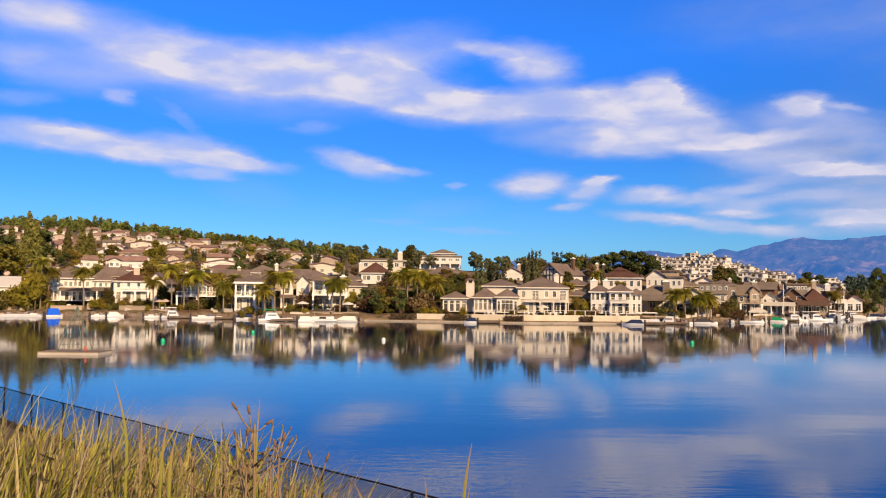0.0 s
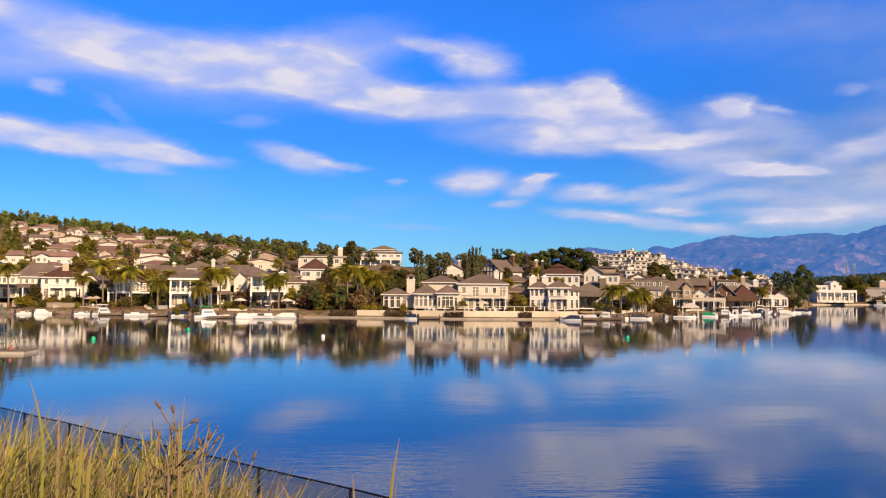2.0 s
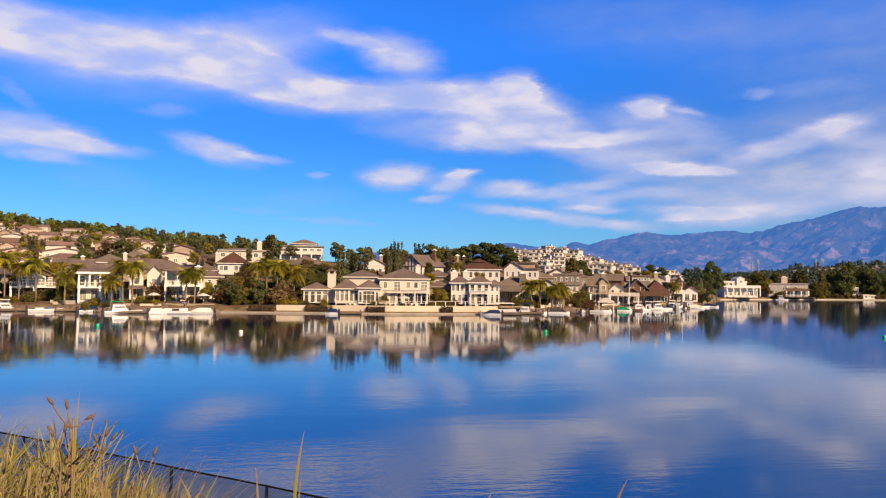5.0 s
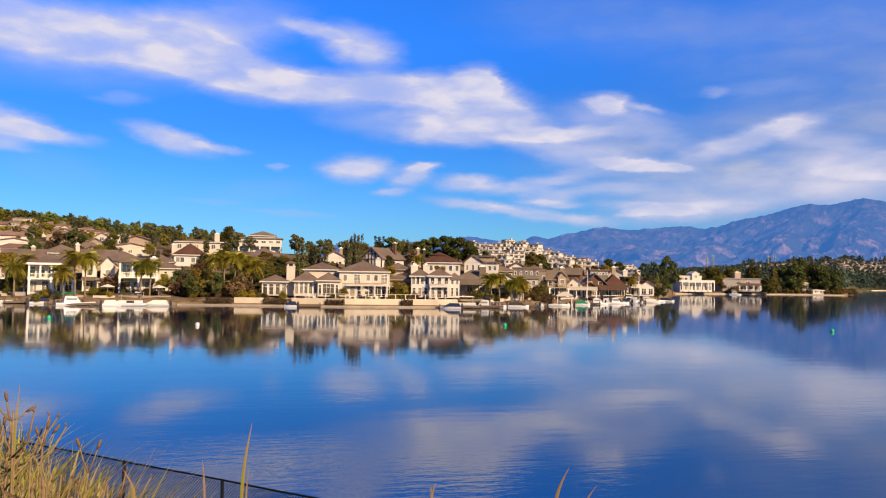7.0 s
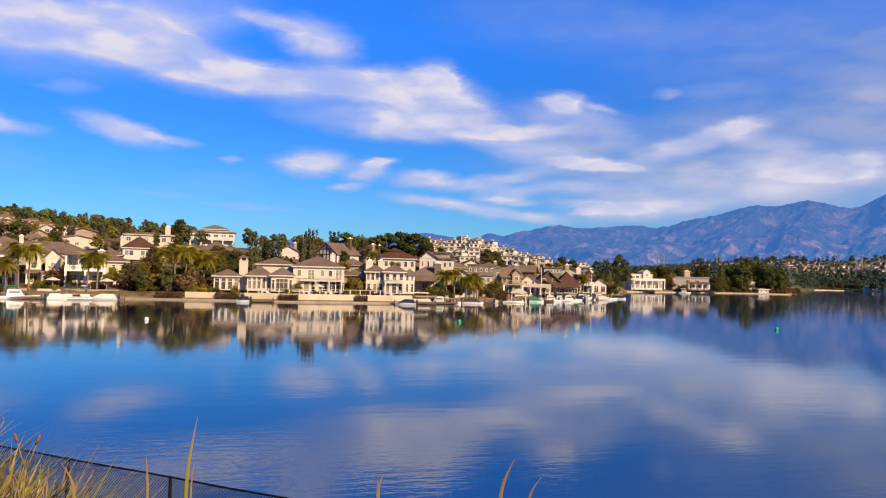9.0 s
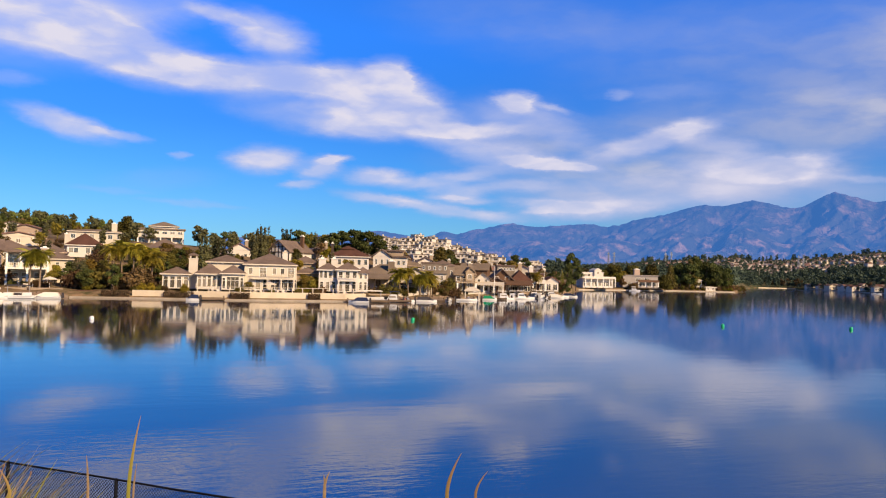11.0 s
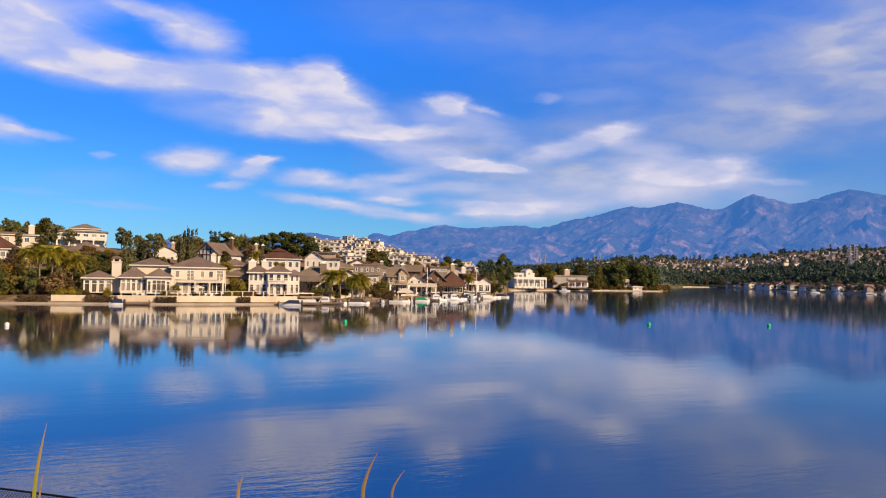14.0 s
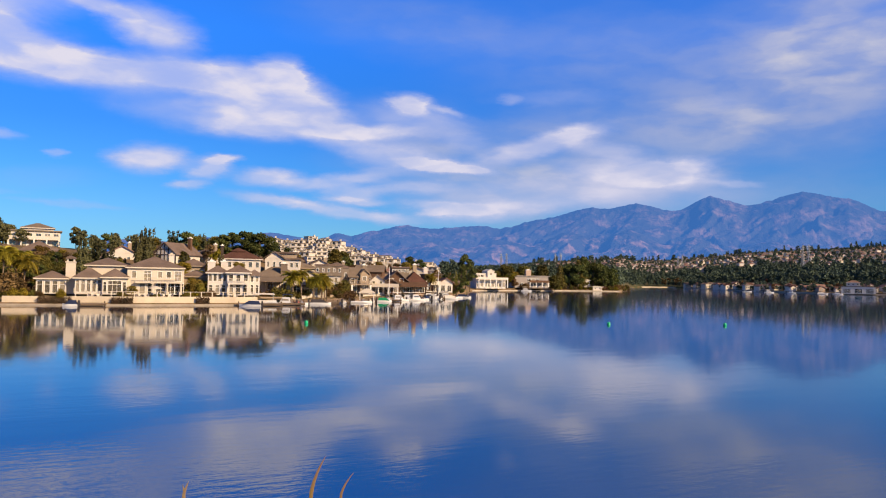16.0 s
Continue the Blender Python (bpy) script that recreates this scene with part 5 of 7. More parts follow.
def frond(bm, m, length, rng):
    """One arching feather frond with hanging leaflets on both sides of its rib."""
    n = 11
    pts = []
    for k in range(n + 1):
        q = k / n
        pts.append(Vector((length * (q - 0.12 * q * q), 0, length * (0.42 * q - 0.95 * q * q))))
    for a, b in zip(pts, pts[1:]):
        w = 0.035
        bm.faces.new([bm.verts.new(m @ (p + Vector((0, s, 0)))) for p, s in ((a, -w), (b, -w * 0.8), (b, w * 0.8), (a, w))])
    for k in range(1, n + 1):
        for half in (0, 0.5):
            q = (k - half) / n
            p = pts[k] * (1 - half) + pts[k - 1] * half
            span = 0.8 * math.sin(math.pi * min(q * 0.85 + 0.12, 1)) * rng.uniform(0.8, 1.15) * length / 2.4
            for side in (-1, 1):
                tip = p + Vector((span * 0.5, side * span, -span * rng.uniform(0.3, 0.8)))
                bm.faces.new([bm.verts.new(m @ v) for v in (p - Vector((0.06, 0, 0)), p + Vector((0.15, side * 0.02, 0)), tip)])


def palm_meshes(seed):
    """Palm 10 m to the heart of its crown; the trunk is a little bowed and ringed."""
    rng = random.Random(seed)
    bm = bmesh.new()
    bow = (rng.uniform(-0.5, 0.5), rng.uniform(-0.4, 0.4))
    spine = [(bow[0] * (k / 8) ** 2, bow[1] * (k / 8) ** 2, 10 * k / 8) for k in range(9)]
    tube(bm, spine, [0.30, 0.22, 0.2, 0.19, 0.18, 0.17, 0.17, 0.18, 0.13], 8)
    trunk = mesh_of(bm, "trunk", PALMBARK, True)
    bm = bmesh.new()
    for k in range(36):
        up = rng.uniform(-35, 55)
        m = Matrix.Translation((bow[0], bow[1], 10)) @ pose(0, 0, 0, rng.uniform(-12, 12), -up, k * 137.5 + rng.uniform(-15, 15))
        frond(bm, m, rng.uniform(2.3, 3.2), rng)
    crown = mesh_of(bm, "crown", PALMLEAF)
    bm = bmesh.new()
    for k in range(14):
        m = Matrix.Translation((bow[0], bow[1], 9.7)) @ pose(0, 0, 0, rng.uniform(-10, 10), rng.uniform(55, 85), k * 26 + rng.uniform(-8, 8))
        frond(bm, m, rng.uniform(1.3, 1.9), rng)
    return trunk, crown, mesh_of(bm, "dead_fronds", RUSTLEAF)


PALMS = [palm_meshes(s) for s in (1, 2, 3, 4)]


def palm(bearing, distance, tall, wide=1.0, z=None):
    trunk, crown, dead = random.choice(PALMS)
    z = ground_at(bearing, distance) if z is None else z
    k = tall / 10
    ob = thing("palm_tree", pose(*spot(bearing, distance), z - 0.1, 0, 0, random.uniform(0, 360)), "palm tree with arching yellow-green fronds and a ringed trunk", "palm")
    part("trunk", trunk, None, ob, at=Matrix.Diagonal((0.9, 0.9, k, 1)))
    shift = pose(0, 0, tall - 10 * wide) @ Matrix.Diagonal((wide, wide, wide, 1))
    part("crown", crown, None, ob, at=shift)
    part("dead_fronds", dead, None, ob, "brown hanging dead fronds", at=shift)
    return ob


random.seed(21)
# tall palms by the water
for b, d, tall in ((-27.6, 201, 11.5), (-27.2, 203, 9), (-25.0, 200, 9.0), (-20.6, 192, 7.0), (-19.4, 190, 9.8), (-18.6, 189, 8.0), (-17.6, 188, 8.6), (-15.9, 181, 6.2), (-15.3, 182, 7.6),
                   (-13.0, 171, 5.4), (-12.3, 172, 8.2), (-11.7, 172, 8.0), (-8.2, 171, 6.8), (-7.6, 172, 7.0), (-3.2, 174, 8.2), (-2.6, 175, 9.2), (-1.9, 174, 8.6), (-1.2, 176, 7.8), (-0.7, 175, 7.0),
                   (16.9, 178, 5.0), (17.5, 179, 5.6), (18.4, 180, 5.0), (19.0, 182, 5.6), (19.2, 183, 4.6), (27.0, 240, 6)):
    palm(b, d, tall, random.uniform(0.85, 1.1))
# conifers and gums that stand out
for b, d, tall, wide, kind in ((-29.4, 318, 17, 0.72, "cone"), (-28.4, 312, 21, 0.72, "cone"), (-28.0, 322, 18, 0.72, "cone"), (-27.5, 325, 14, 1.3, "pine"), (-30.2, 300, 15, 1.2, "pine"), (-29.9, 250, 13, 1.3, "broad"),
                               (-29.2, 255, 9, 1.0, "yellow"), (-26.1, 318, 16, 0.72, "cone"), (-25.2, 322, 17, 0.72, "cone"), (-24.7, 324, 15, 0.72, "cone"), (-25.7, 300, 8, 1.1, "broad"),
                               (2.9, 188, 12.6, 0.8, "gum"), (3.6, 191, 12.8, 0.9, "gum"), (4.2, 189, 11.2, 0.8, "gum"), (6.2, 212, 10.6, 0.7, "gum"), (6.6, 214, 11.4, 0.75, "gum"), (6.95, 213, 11.6, 0.7, "gum"),
                               (8.5, 262, 9.6, 1.2, "gum"), (9.3, 258, 9.2, 1.2, "pine"), (9.9, 262, 8.6, 1.3, "broad"), (10.7, 260, 8.4, 1.3, "gum"), (11.3, 262, 7.8, 1.2, "broad"),
                               (11.9, 258, 8.4, 1.3, "pine"), (12.5, 262, 9.0, 1.3, "pine"), (13.2, 260, 9.4, 1.3, "pine"), (13.8, 264, 9.2, 1.3, "pine"), (14.4, 260, 9.8, 1.3, "pine"), (15.0, 262, 9.2, 1.2, "pine"), (15.5, 258, 7.4, 1.2, "pine"),
                               (16.4, 330, 8, 1.2, "pine"), (16.9, 335, 7, 1.2, "broad"), (-2.4, 288, 9.2, 1.0, "oak"), (-1.6, 300, 7.2, 1.1, "oak"), (7.2, 262, 6.5, 1.3, "broad"), (4.1, 262, 6.5, 1.0, "pine"),
                               (-5.6, 178, 6.4, 1.1, "gum"), (-5.0, 177, 7.0, 1.2, "gum"), (-4.4, 178, 6.2, 1.1, "broad"), (-2.1, 181, 5.2, 1.2, "broad"), (-0.6, 182, 5.0, 1.0, "broad"), (-3.4, 178, 4.2, 1.2, "rust"),
                               (10.1, 172, 4.2, 1.1, "broad"), (9.7, 176, 4.6, 1.0, "yellow"), (5.9, 167, 2.6, 1.1, "broad"), (-18.2, 212, 7.0, 1.3, "yellow"), (-17.2, 214, 7.4, 1.3, "yellow"), (-16.4, 216, 7.0, 1.3, "yellow"), (-19.6, 216, 6.4, 1.3, "broad"),
                               (-22.6, 222, 6.2, 1.2, "yellow"), (-21.2, 228, 8.5, 1.2, "broad"), (-20.4, 232, 8, 1.2, "broad"), (-14.9, 225, 8.0, 1.2, "pine"), (-15.6, 222, 6, 1.3, "broad"), (-12.4, 240, 9, 1.1, "pine"), (-13.4, 243, 9, 1.1, "rust"),
                               (22.4, 300, 7.5, 0.8, "rust"), (23.2, 296, 8.5, 0.8, "broad"), (24.4, 302, 9.0, 0.9, "rust"), (25.2, 300, 9.5, 0.9, "broad"), (19.9, 420, 12.0, 1.2, "oak"), (20.5, 424, 11.0, 1.2, "oak"), (21.0, 380, 7, 1.2, "pine"), (20.6, 376, 8, 1.3, "pine"),
                               (25.4, 420, 12, 1.2, "pine"), (26.2, 425, 11, 1.2, "pine"), (28.9, 270, 9.0, 0.5, "cone"), (28.3, 262, 7.0, 0.5, "cone"), (29.3, 330, 10.0, 0.75, "pine"), (29.9, 345, 13.0, 0.75, "pine"), (29.6, 350, 16.0, 0.75, "pine"), (30.6, 420, 10, 1.3, "oak"),
                               (32.8, 425, 10, 1.2, "yellow"), (33.3, 430, 9, 1.2, "broad"), (36.2, 440, 9, 1.3, "oak"), (32.6, 470, 13, 1.3, "oak"), (33.9, 475, 13, 1.3, "oak"), (35.2, 478, 14, 1.2, "oak"), (33.2, 422, 6.5, 1.2, "rust"), (-27.9, 199, 11.0, 0.6, "yellow"), (-28.3, 201, 9.0, 0.65, "yellow"), (-27.4, 203, 8.0, 0.6, "rust"), (-23.5, 202, 5.0, 0.9, "oak"), (-20.0, 200, 6.0, 0.8, "oak"), (-16.1, 184, 5.0, 0.9, "oak"), (0.8, 190, 3.5, 1.2, "rust"), (1.4, 194, 4.2, 1.1, "pine"), (1.9, 192, 3.6, 1.2, "oak"), (2.3, 197, 4.2, 1.1, "pine"), (1.2, 201, 3.6, 1.2, "oak"), (0.4, 187, 3.2, 1.1, "oak"), (2.6, 187, 3.2, 1.2, "oak"), (1.6, 186, 2.6, 1.2, "rust"), (0.5, 209, 4.4, 1.2, "oak"), (1.2, 211, 4.8, 1.1, "pine"), (1.8, 213, 4.4, 1.2, "rust"), (2.4, 209, 4.6, 1.1, "pine"), (2.9, 205, 3.8, 1.2, "oak"), (0.9, 216, 4.2, 1.2, "oak"), (1.5, 205, 3.6, 1.2, "oak"), (2.1, 203, 3.4, 1.2, "brown_shrub"), (0.3, 203, 3.4, 1.1, "pine"), (34.0, 424, 4.5, 1.3, "brown_shrub")):
    plant(kind, b, d, tall, wide)
# the wooded spit
for k in range(44):
    b = random.uniform(36.3, 40.6)
    d = shore(b) + random.uniform(3, 26)
    mid = 1 - abs(b - 38.2) / 3.2
    if abs(b - 38.5) < 0.4 and d < shore(b) + 13 or abs(b - 39.3) < 0.35 and d < shore(b) + 9:
        continue
    plant(random.choice(("pine", "pine", "pine", "cone")), b, d, random.uniform(15.0, 20.0) * (0.5 + 0.5 * mid), random.uniform(0.8, 1.1))
for k in range(10):
    plant(random.choice(("shrub", "brown_shrub", "brown_shrub")), 40.6 + 0.08 * k, 474 + 3 * k, random.uniform(2.5, 5.0), 1.3)
for k in range(12):
    plant(random.choice(("shrub", "yellow_shrub", "brown_shrub")), 36.6 + 0.36 * k, shore(36.6 + 0.36 * k) + 2.2, random.uniform(1.5, 3.0), 1.2)
generic(38.5, 467, 3.2, 3.8, 6, 3.2, 0.9, "small white house among the trees of the spit", "hip", WHITE, CREAM, ((0.8, 1.4, 1.0, 2),), turn=28)
generic(39.3, 463, 1.0, 6.0, 4, 1.6, 0.5, "low cream boat shed at the edge of the spit", "hip", WHITE, CREAM, ((0.2, 1.0, 1.2, 2),), turn=28)


for b0, b1, d0, d1, count, kinds, tall in ((-11.5, -6.8, 174, 178, 6, ("shrub", "shrub", "brown_shrub"), (1.0, 1.9)), (-24.6, -20.8, 196, 203, 11, ("shrub", "yellow_shrub", "yellow", "brown_shrub"), (1.4, 3.0)), (-19.6, -16.0, 186, 192, 9, ("shrub", "broad", "brown_shrub"), (1.4, 3.0)), (-30.5, -27.6, 203, 208, 9, ("yellow", "shrub", "yellow_shrub"), (3, 6)),
                                         (-6.0, -0.2, 170, 181, 17, ("pine", "pine", "rust", "brown_shrub", "shrub"), (2.6, 5.6)), (-14.8, -9.8, 171, 178, 8, ("shrub", "yellow_shrub"), (1.0, 2.0)), (19.0, 21.3, 188, 198, 6, ("shrub", "yellow_shrub", "brown_shrub"), (1.8, 3.4)),
                                         (9.4, 10.9, 169, 174, 5, ("broad", "shrub"), (2.6, 4.4)), (14.4, 17.0, 176, 184, 6, ("shrub", "brown_shrub"), (1.6, 3.0)), (27.4, 29.6, 250, 275, 6, ("rust", "broad", "pine"), (3.5, 6))):
    for k in range(count):
        b = b0 + (b1 - b0) * (k + random.uniform(0.1, 0.9)) / count
        plant(random.choice(kinds), b, random.uniform(d0, d1), random.uniform(*tall), random.uniform(0.9, 1.25))


def free(b, d, r):
    x, y = spot(b, d)
    return all((x - u) ** 2 + (y - v) ** 2 > (q + r) ** 2 for u, v, q in FOOT)


# garden planting between the houses, thickest low down
def scatter(count, lo, hi, inland, kinds, tall, wide=(0.9, 1.3), clear=0.6):
    made = tries = 0
    while made < count and tries < count * 12:
        tries += 1
        b = random.uniform(lo, hi)
        d = shore(b) + random.uniform(*inland)
        if free(b, d, clear):
            plant(random.choice(kinds), b, d, random.uniform(*tall), random.uniform(*wide))
            made += 1


random.seed(33)
scatter(56, -31, 28.5, (3.5, 12), ("shrub", "shrub", "yellow_shrub", "brown_shrub"), (1.0, 2.1))
scatter(70, -31, 28, (12, 34), ("shrub", "broad", "yellow", "oak", "brown_shrub"), (2.4, 4.6))
scatter(56, -31, 16, (34, 75), ("broad", "gum", "yellow", "rust", "oak"), (4.0, 6.5))
scatter(46, -9, 11, (20, 62), ("oak", "shrub", "brown_shrub", "oak", "gum"), (2.2, 4.0), (0.9, 1.4), 0.3)
scatter(16, 16, 29, (30, 150), ("pine", "rust", "rust", "pine"), (3.5, 6.0))
scatter(18, -31, -4, (75, 200), ("pine", "broad", "gum"), (5.0, 8.0))
scatter(12, 29.8, 36, (30, 70), ("broad", "pine", "yellow"), (6.0, 10.0))


def light_crowns(shape, leaves, size):
    """Lighter crowns of the same shapes, for trees that stand far off."""
    out = []
    for seed in (201, 202, 203, 204):
        rng = random.Random(seed)
        blobs = []
        for k in range(12):
            a, q = k * 2.4 + rng.uniform(-0.5, 0.5), (k + 0.5) / 12
            if shape == "round":
                r = 2.6 * math.sin(math.pi * (0.12 + 0.8 * q)) * rng.uniform(0.4, 1)
                blobs.append((math.cos(a) * r, math.sin(a) * r, 3.0 + 5.6 * q, rng.uniform(1.0, 1.7), rng.uniform(0.8, 1.3)))
            elif shape == "tall":
                r = 1.6 * math.sin(math.pi * (0.2 + 0.7 * q)) * rng.uniform(0.5, 1.2)
                blobs.append((math.cos(a) * r, math.sin(a) * r, 3.0 + 6.6 * q, rng.uniform(0.6, 1.0), rng.uniform(0.7, 1.1)))
            else:
                r = 1.7 * (1 - q) * rng.uniform(0.5, 1.1)
                blobs.append((math.cos(a) * r, math.sin(a) * r, 1.0 + 8.6 * q, 1.3 * (1 - q) + 0.35, 0.8))
        me = leaf_cloud(seed, blobs, leaves, size)
        out.append(np.array([v.co[:] for v in me.vertices]))
        bpy.data.meshes.remove(me)
    return out


LIGHT = {(shape, fine): light_crowns(shape, *((420, 0.62) if fine else (140, 0.95))) for shape in ("round", "tall", "cone") for fine in (True, False)}


def woods(name, seed, count, lo, hi, inland, tall, leaf, label, sprays=60, clear=None, shapes=("round", "round", "tall")):
    """Far woods as one mass, too many trees to count: crowns of leaf sprays on plain trunks."""
    rng = random.Random(seed)
    fine = sprays > 100
    chunks, trunks = [], []
    made = tries = 0
    while made < count and tries < count * 10:
        tries += 1
        b = rng.uniform(lo, hi)
        d = shore(b) + rng.uniform(*inland)
        if clear is not None and not free(b, d, clear):
            continue
        made += 1
        k = rng.uniform(*tall) / 10
        wide = k * rng.uniform(0.9, 1.3)
        x, y = spot(b, d)
        z = ground_at(b, d) - 0.2
        spin = rng.uniform(0, 6.28)
        v = rng.choice(LIGHT[rng.choice(shapes), fine])
        c, s = math.cos(spin), math.sin(spin)
        chunks.append(np.stack([(v[:, 0] * c - v[:, 1] * s) * wide + x, (v[:, 0] * s + v[:, 1] * c) * wide + y, v[:, 2] * k + z], 1))
        r = 0.22 * k
        trunks += [(x + dx * r, y + dy * r, z + dz * 6 * k) for dx, dy, dz in ((-1, -1, 0), (1, -1, 0), (1, -0.4, 1), (-1, -0.4, 1))]
    verts = np.concatenate(chunks + [np.array(trunks)])
    me = bpy.data.meshes.new(name)
    me.from_pydata(verts.tolist(), [], np.arange(len(verts)).reshape(-1, 4).tolist())
    me.materials.append(leaf)
    return tagged(new(name, me), label, "woods", kind="stuff")


woods("woods", 41, 60, -32, -4, (70, 300), (3.5, 6), LEAF, "green garden trees between the hillside houses", 220, 0.3)
woods("woods", 42, 50, -32, -4, (70, 400), (3, 5.5), RUSTLEAF, "rusty garden trees between the hillside houses", 200, 0.3)
woods("woods", 43, 36, -32, -4, (70, 400), (4, 7), PINELEAF, "dark green pines between the hillside houses", 220, 0.3)
woods("woods", 44, 36, -32, -4, (70, 400), (4, 7), YELLOWLEAF, "yellow-green trees between the hillside houses", 200, 0.3)
woods("woods", 45, 120, -32, -12, (405, 480), (6, 10.5), GREENLEAF, "tall trees along the crest of the hill", 520, None, ("round", "tall", "cone"))
woods("woods", 46, 130, -32, -12, (405, 480), (5, 9.5), GREENLEAF, "leafy trees along the crest of the hill", 520)
woods("woods", 47, 50, -13.5, -2, (250, 360), (6.5, 10.5), OLIVE, "tall gum trees along the crest of the hill", 520)
woods("woods", 48, 34, -13.5, -2, (240, 360), (5, 9), GREENLEAF, "green trees along the crest of the hill", 520)
woods("woods", 49, 30, -4, 9, (85, 140), (5, 7.5), OLIVE, "green trees behind the upper houses", 260, 0.5)
woods("woods", 50, 12, 15, 30, (150, 330), (3, 5), LEAF, "green trees among the apartments", 220, 0.3)
woods("woods", 51, 26, 20, 30, (130, 330), (3.5, 6.5), RUSTLEAF, "brown trees among the apartments", 220, 0.3)
woods("woods", 52, 150, 29.8, 41, (60, 200), (6, 10), FARLEAF, "dark green trees behind the cove", 220, 0.5)
woods("woods", 53, 130, 45, 62, (4, 75), (3.5, 6.5), FARLEAF, "green trees between the far lakeshore houses", 160, 0.3)
woods("woods", 55, 40, 45.4, 62, (1.5, 9), (2.0, 4.2), FARLEAF, "low green trees along the far water's edge", 160, 0.0)
woods("woods", 54, 30, 45, 62, (4, 75), (3.5, 6.0), RUSTLEAF, "rusty trees between the far lakeshore houses", 160, 0.3)
woods("woods", 3, 560, 40.5, 62, (62, 240), (7, 12), FARLEAF, "dark green woods behind the far shore")
woods("woods", 4, 520, 28, 62, (210, 430), (8, 13), FARLEAF, "green woods on the far slope")
woods("woods", 7, 1500, 28, 62, (430, 1500), (6, 10), FARLEAF, "scattered trees on the far hills")
woods("woods", 6, 320, 34, 64, (1500, 2250), (12, 22), FARLEAF, "dark trees along the far ridge", 60, None, ("cone", "tall", "round"))
woods("woods", 8, 7, 42.6, 46, (8, 30), (7, 11), RUSTLEAF, "rusty autumn trees by the far beach")
woods("woods", 10, 60, 41.6, 47, (6, 40), (5, 9), FARLEAF, "green trees behind the far beach")
woods("woods", 9, 90, 16, 30, (580, 760), (6, 9), LEAF, "green trees behind the apartments")


def far_homes(seed, count, lo, hi, inland, label, walls, tiles):
    """Hundreds of homes on the far hills, too small to tell apart."""
    rng = random.Random(seed)
    for pass_, material, name in ((0, walls, "distant_walls"), (1, tiles, "distant_roofs")):
        rng.seed(seed)
        bm_v, bm_f = [], []
        for k in range(count):
            b = rng.uniform(lo, hi)
            d = shore(b) + rng.uniform(*inland)
            w, e, h, r = rng.uniform(5.5, 10), rng.uniform(5, 8), rng.uniform(3.0, 5.5), rng.uniform(0.9, 1.5)
            m = pose(*spot(b, d), ground_at(b, d), 0, 0, -b + rng.uniform(0, 60))
            if pass_ == 0:
                pts = [(-w / 2, 0, -2), (w / 2, 0, -2), (w / 2, e, -2), (-w / 2, e, -2), (-w / 2, 0, h), (w / 2, 0, h), (w / 2, e, h), (-w / 2, e, h)]
                fs = ((0, 1, 5, 4), (1, 2, 6, 5), (2, 3, 7, 6), (3, 0, 4, 7))
            else:
                pts = [(-w / 2 - 0.6, -0.6, h), (w / 2 + 0.6, -0.6, h), (w / 2 + 0.6, e + 0.6, h), (-w / 2 - 0.6, e + 0.6, h), (-w / 4, e / 2, h + r), (w / 4, e / 2, h + r)]
                fs = ((0, 1, 5, 4), (2, 3, 4, 5), (1, 2, 5), (3, 0, 4))
            n = len(bm_v)
            bm_v += [m @ Vector(p) for p in pts]
            bm_f += [[n + i for i in f] for f in fs]
        me = bpy.data.meshes.new(name)
        me.from_pydata([tuple(v) for v in bm_v], [], bm_f)
        me.materials.append(material)
        tagged(new(name, me), label, "houses", kind="stuff")


far_homes(4, 420, 36, 62, (430, 850), "far hillside homes with pale walls and clay roofs", WHITE, TILE)
far_homes(5, 620, 32, 62, (850, 1600), "far hillside homes with cream walls and clay roofs", WHITE, TILE)
far_homes(7, 520, 34, 62, (450, 1300), "far hillside homes with white walls and brown roofs", WHITE, BEIGEROOF)
far_homes(6, 90, 29, 45, (350, 800), "far homes among trees with pale walls", WHITE, TILE)


def pylon(bearing, distance, tall, z):
    """A steel lattice power pylon."""
    p = thing("power_pylon", pose(*spot(bearing, distance), z, 0, 0, random.uniform(-20, 20)), "grey steel power pylon on the far hill", "pylon", "power pylons")
    w = tall * 0.07
    for sx in (-1, 1):
        for sy in (-1, 1):
            part("leg", tube(bmesh.new(), [(sx * w, sy * w, 0), (sx * w * 0.35, sy * w * 0.35, tall * 0.7), (sx * w * 0.18, sy * w * 0.18, tall)], [0.26, 0.22, 0.18], 5), STEEL, p)
    bm = bmesh.new()
    for k in range(9):
        z0, z1 = tall * k / 9, tall * (k + 1) / 9
        f0, f1 = w * (1 - 0.8 * k / 9), w * (1 - 0.8 * (k + 1) / 9)
        for s in (-1, 1):
            tube(bm, [(-f0, s * f0, z0), (f1, s * f1, z1)], [0.09, 0.09], 4)
            tube(bm, [(f0, s * f0, z0), (-f1, s * f1, z1)], [0.2, 0.2], 4)
    part("lattice", bm, STEEL, p)
    for k in range(3):
        part("cross_arm", boxes((-tall * 0.1, tall * 0.1, -0.3, 0.3, tall * (0.72 + 0.1 * k), tall * (0.72 + 0.1 * k) + 0.5)), STEEL, p)


for b, d, tall in ((53.0, 1000, 30), (53.35, 1010, 30), (44.9, 1480, 26), (45.2, 1490, 26), (36.2, 1400, 24), (36.6, 1410, 24), (32.2, 1300, 28), (32.6, 1310, 28)):
    pylon(b, d, tall, ground_at(b, d) - 1)

# ---- shore works ----
LEDGE = surface("tan_ledge", (0.36, 0.30, 0.235), rough=0.9, vary=0.3, bump=0.3)


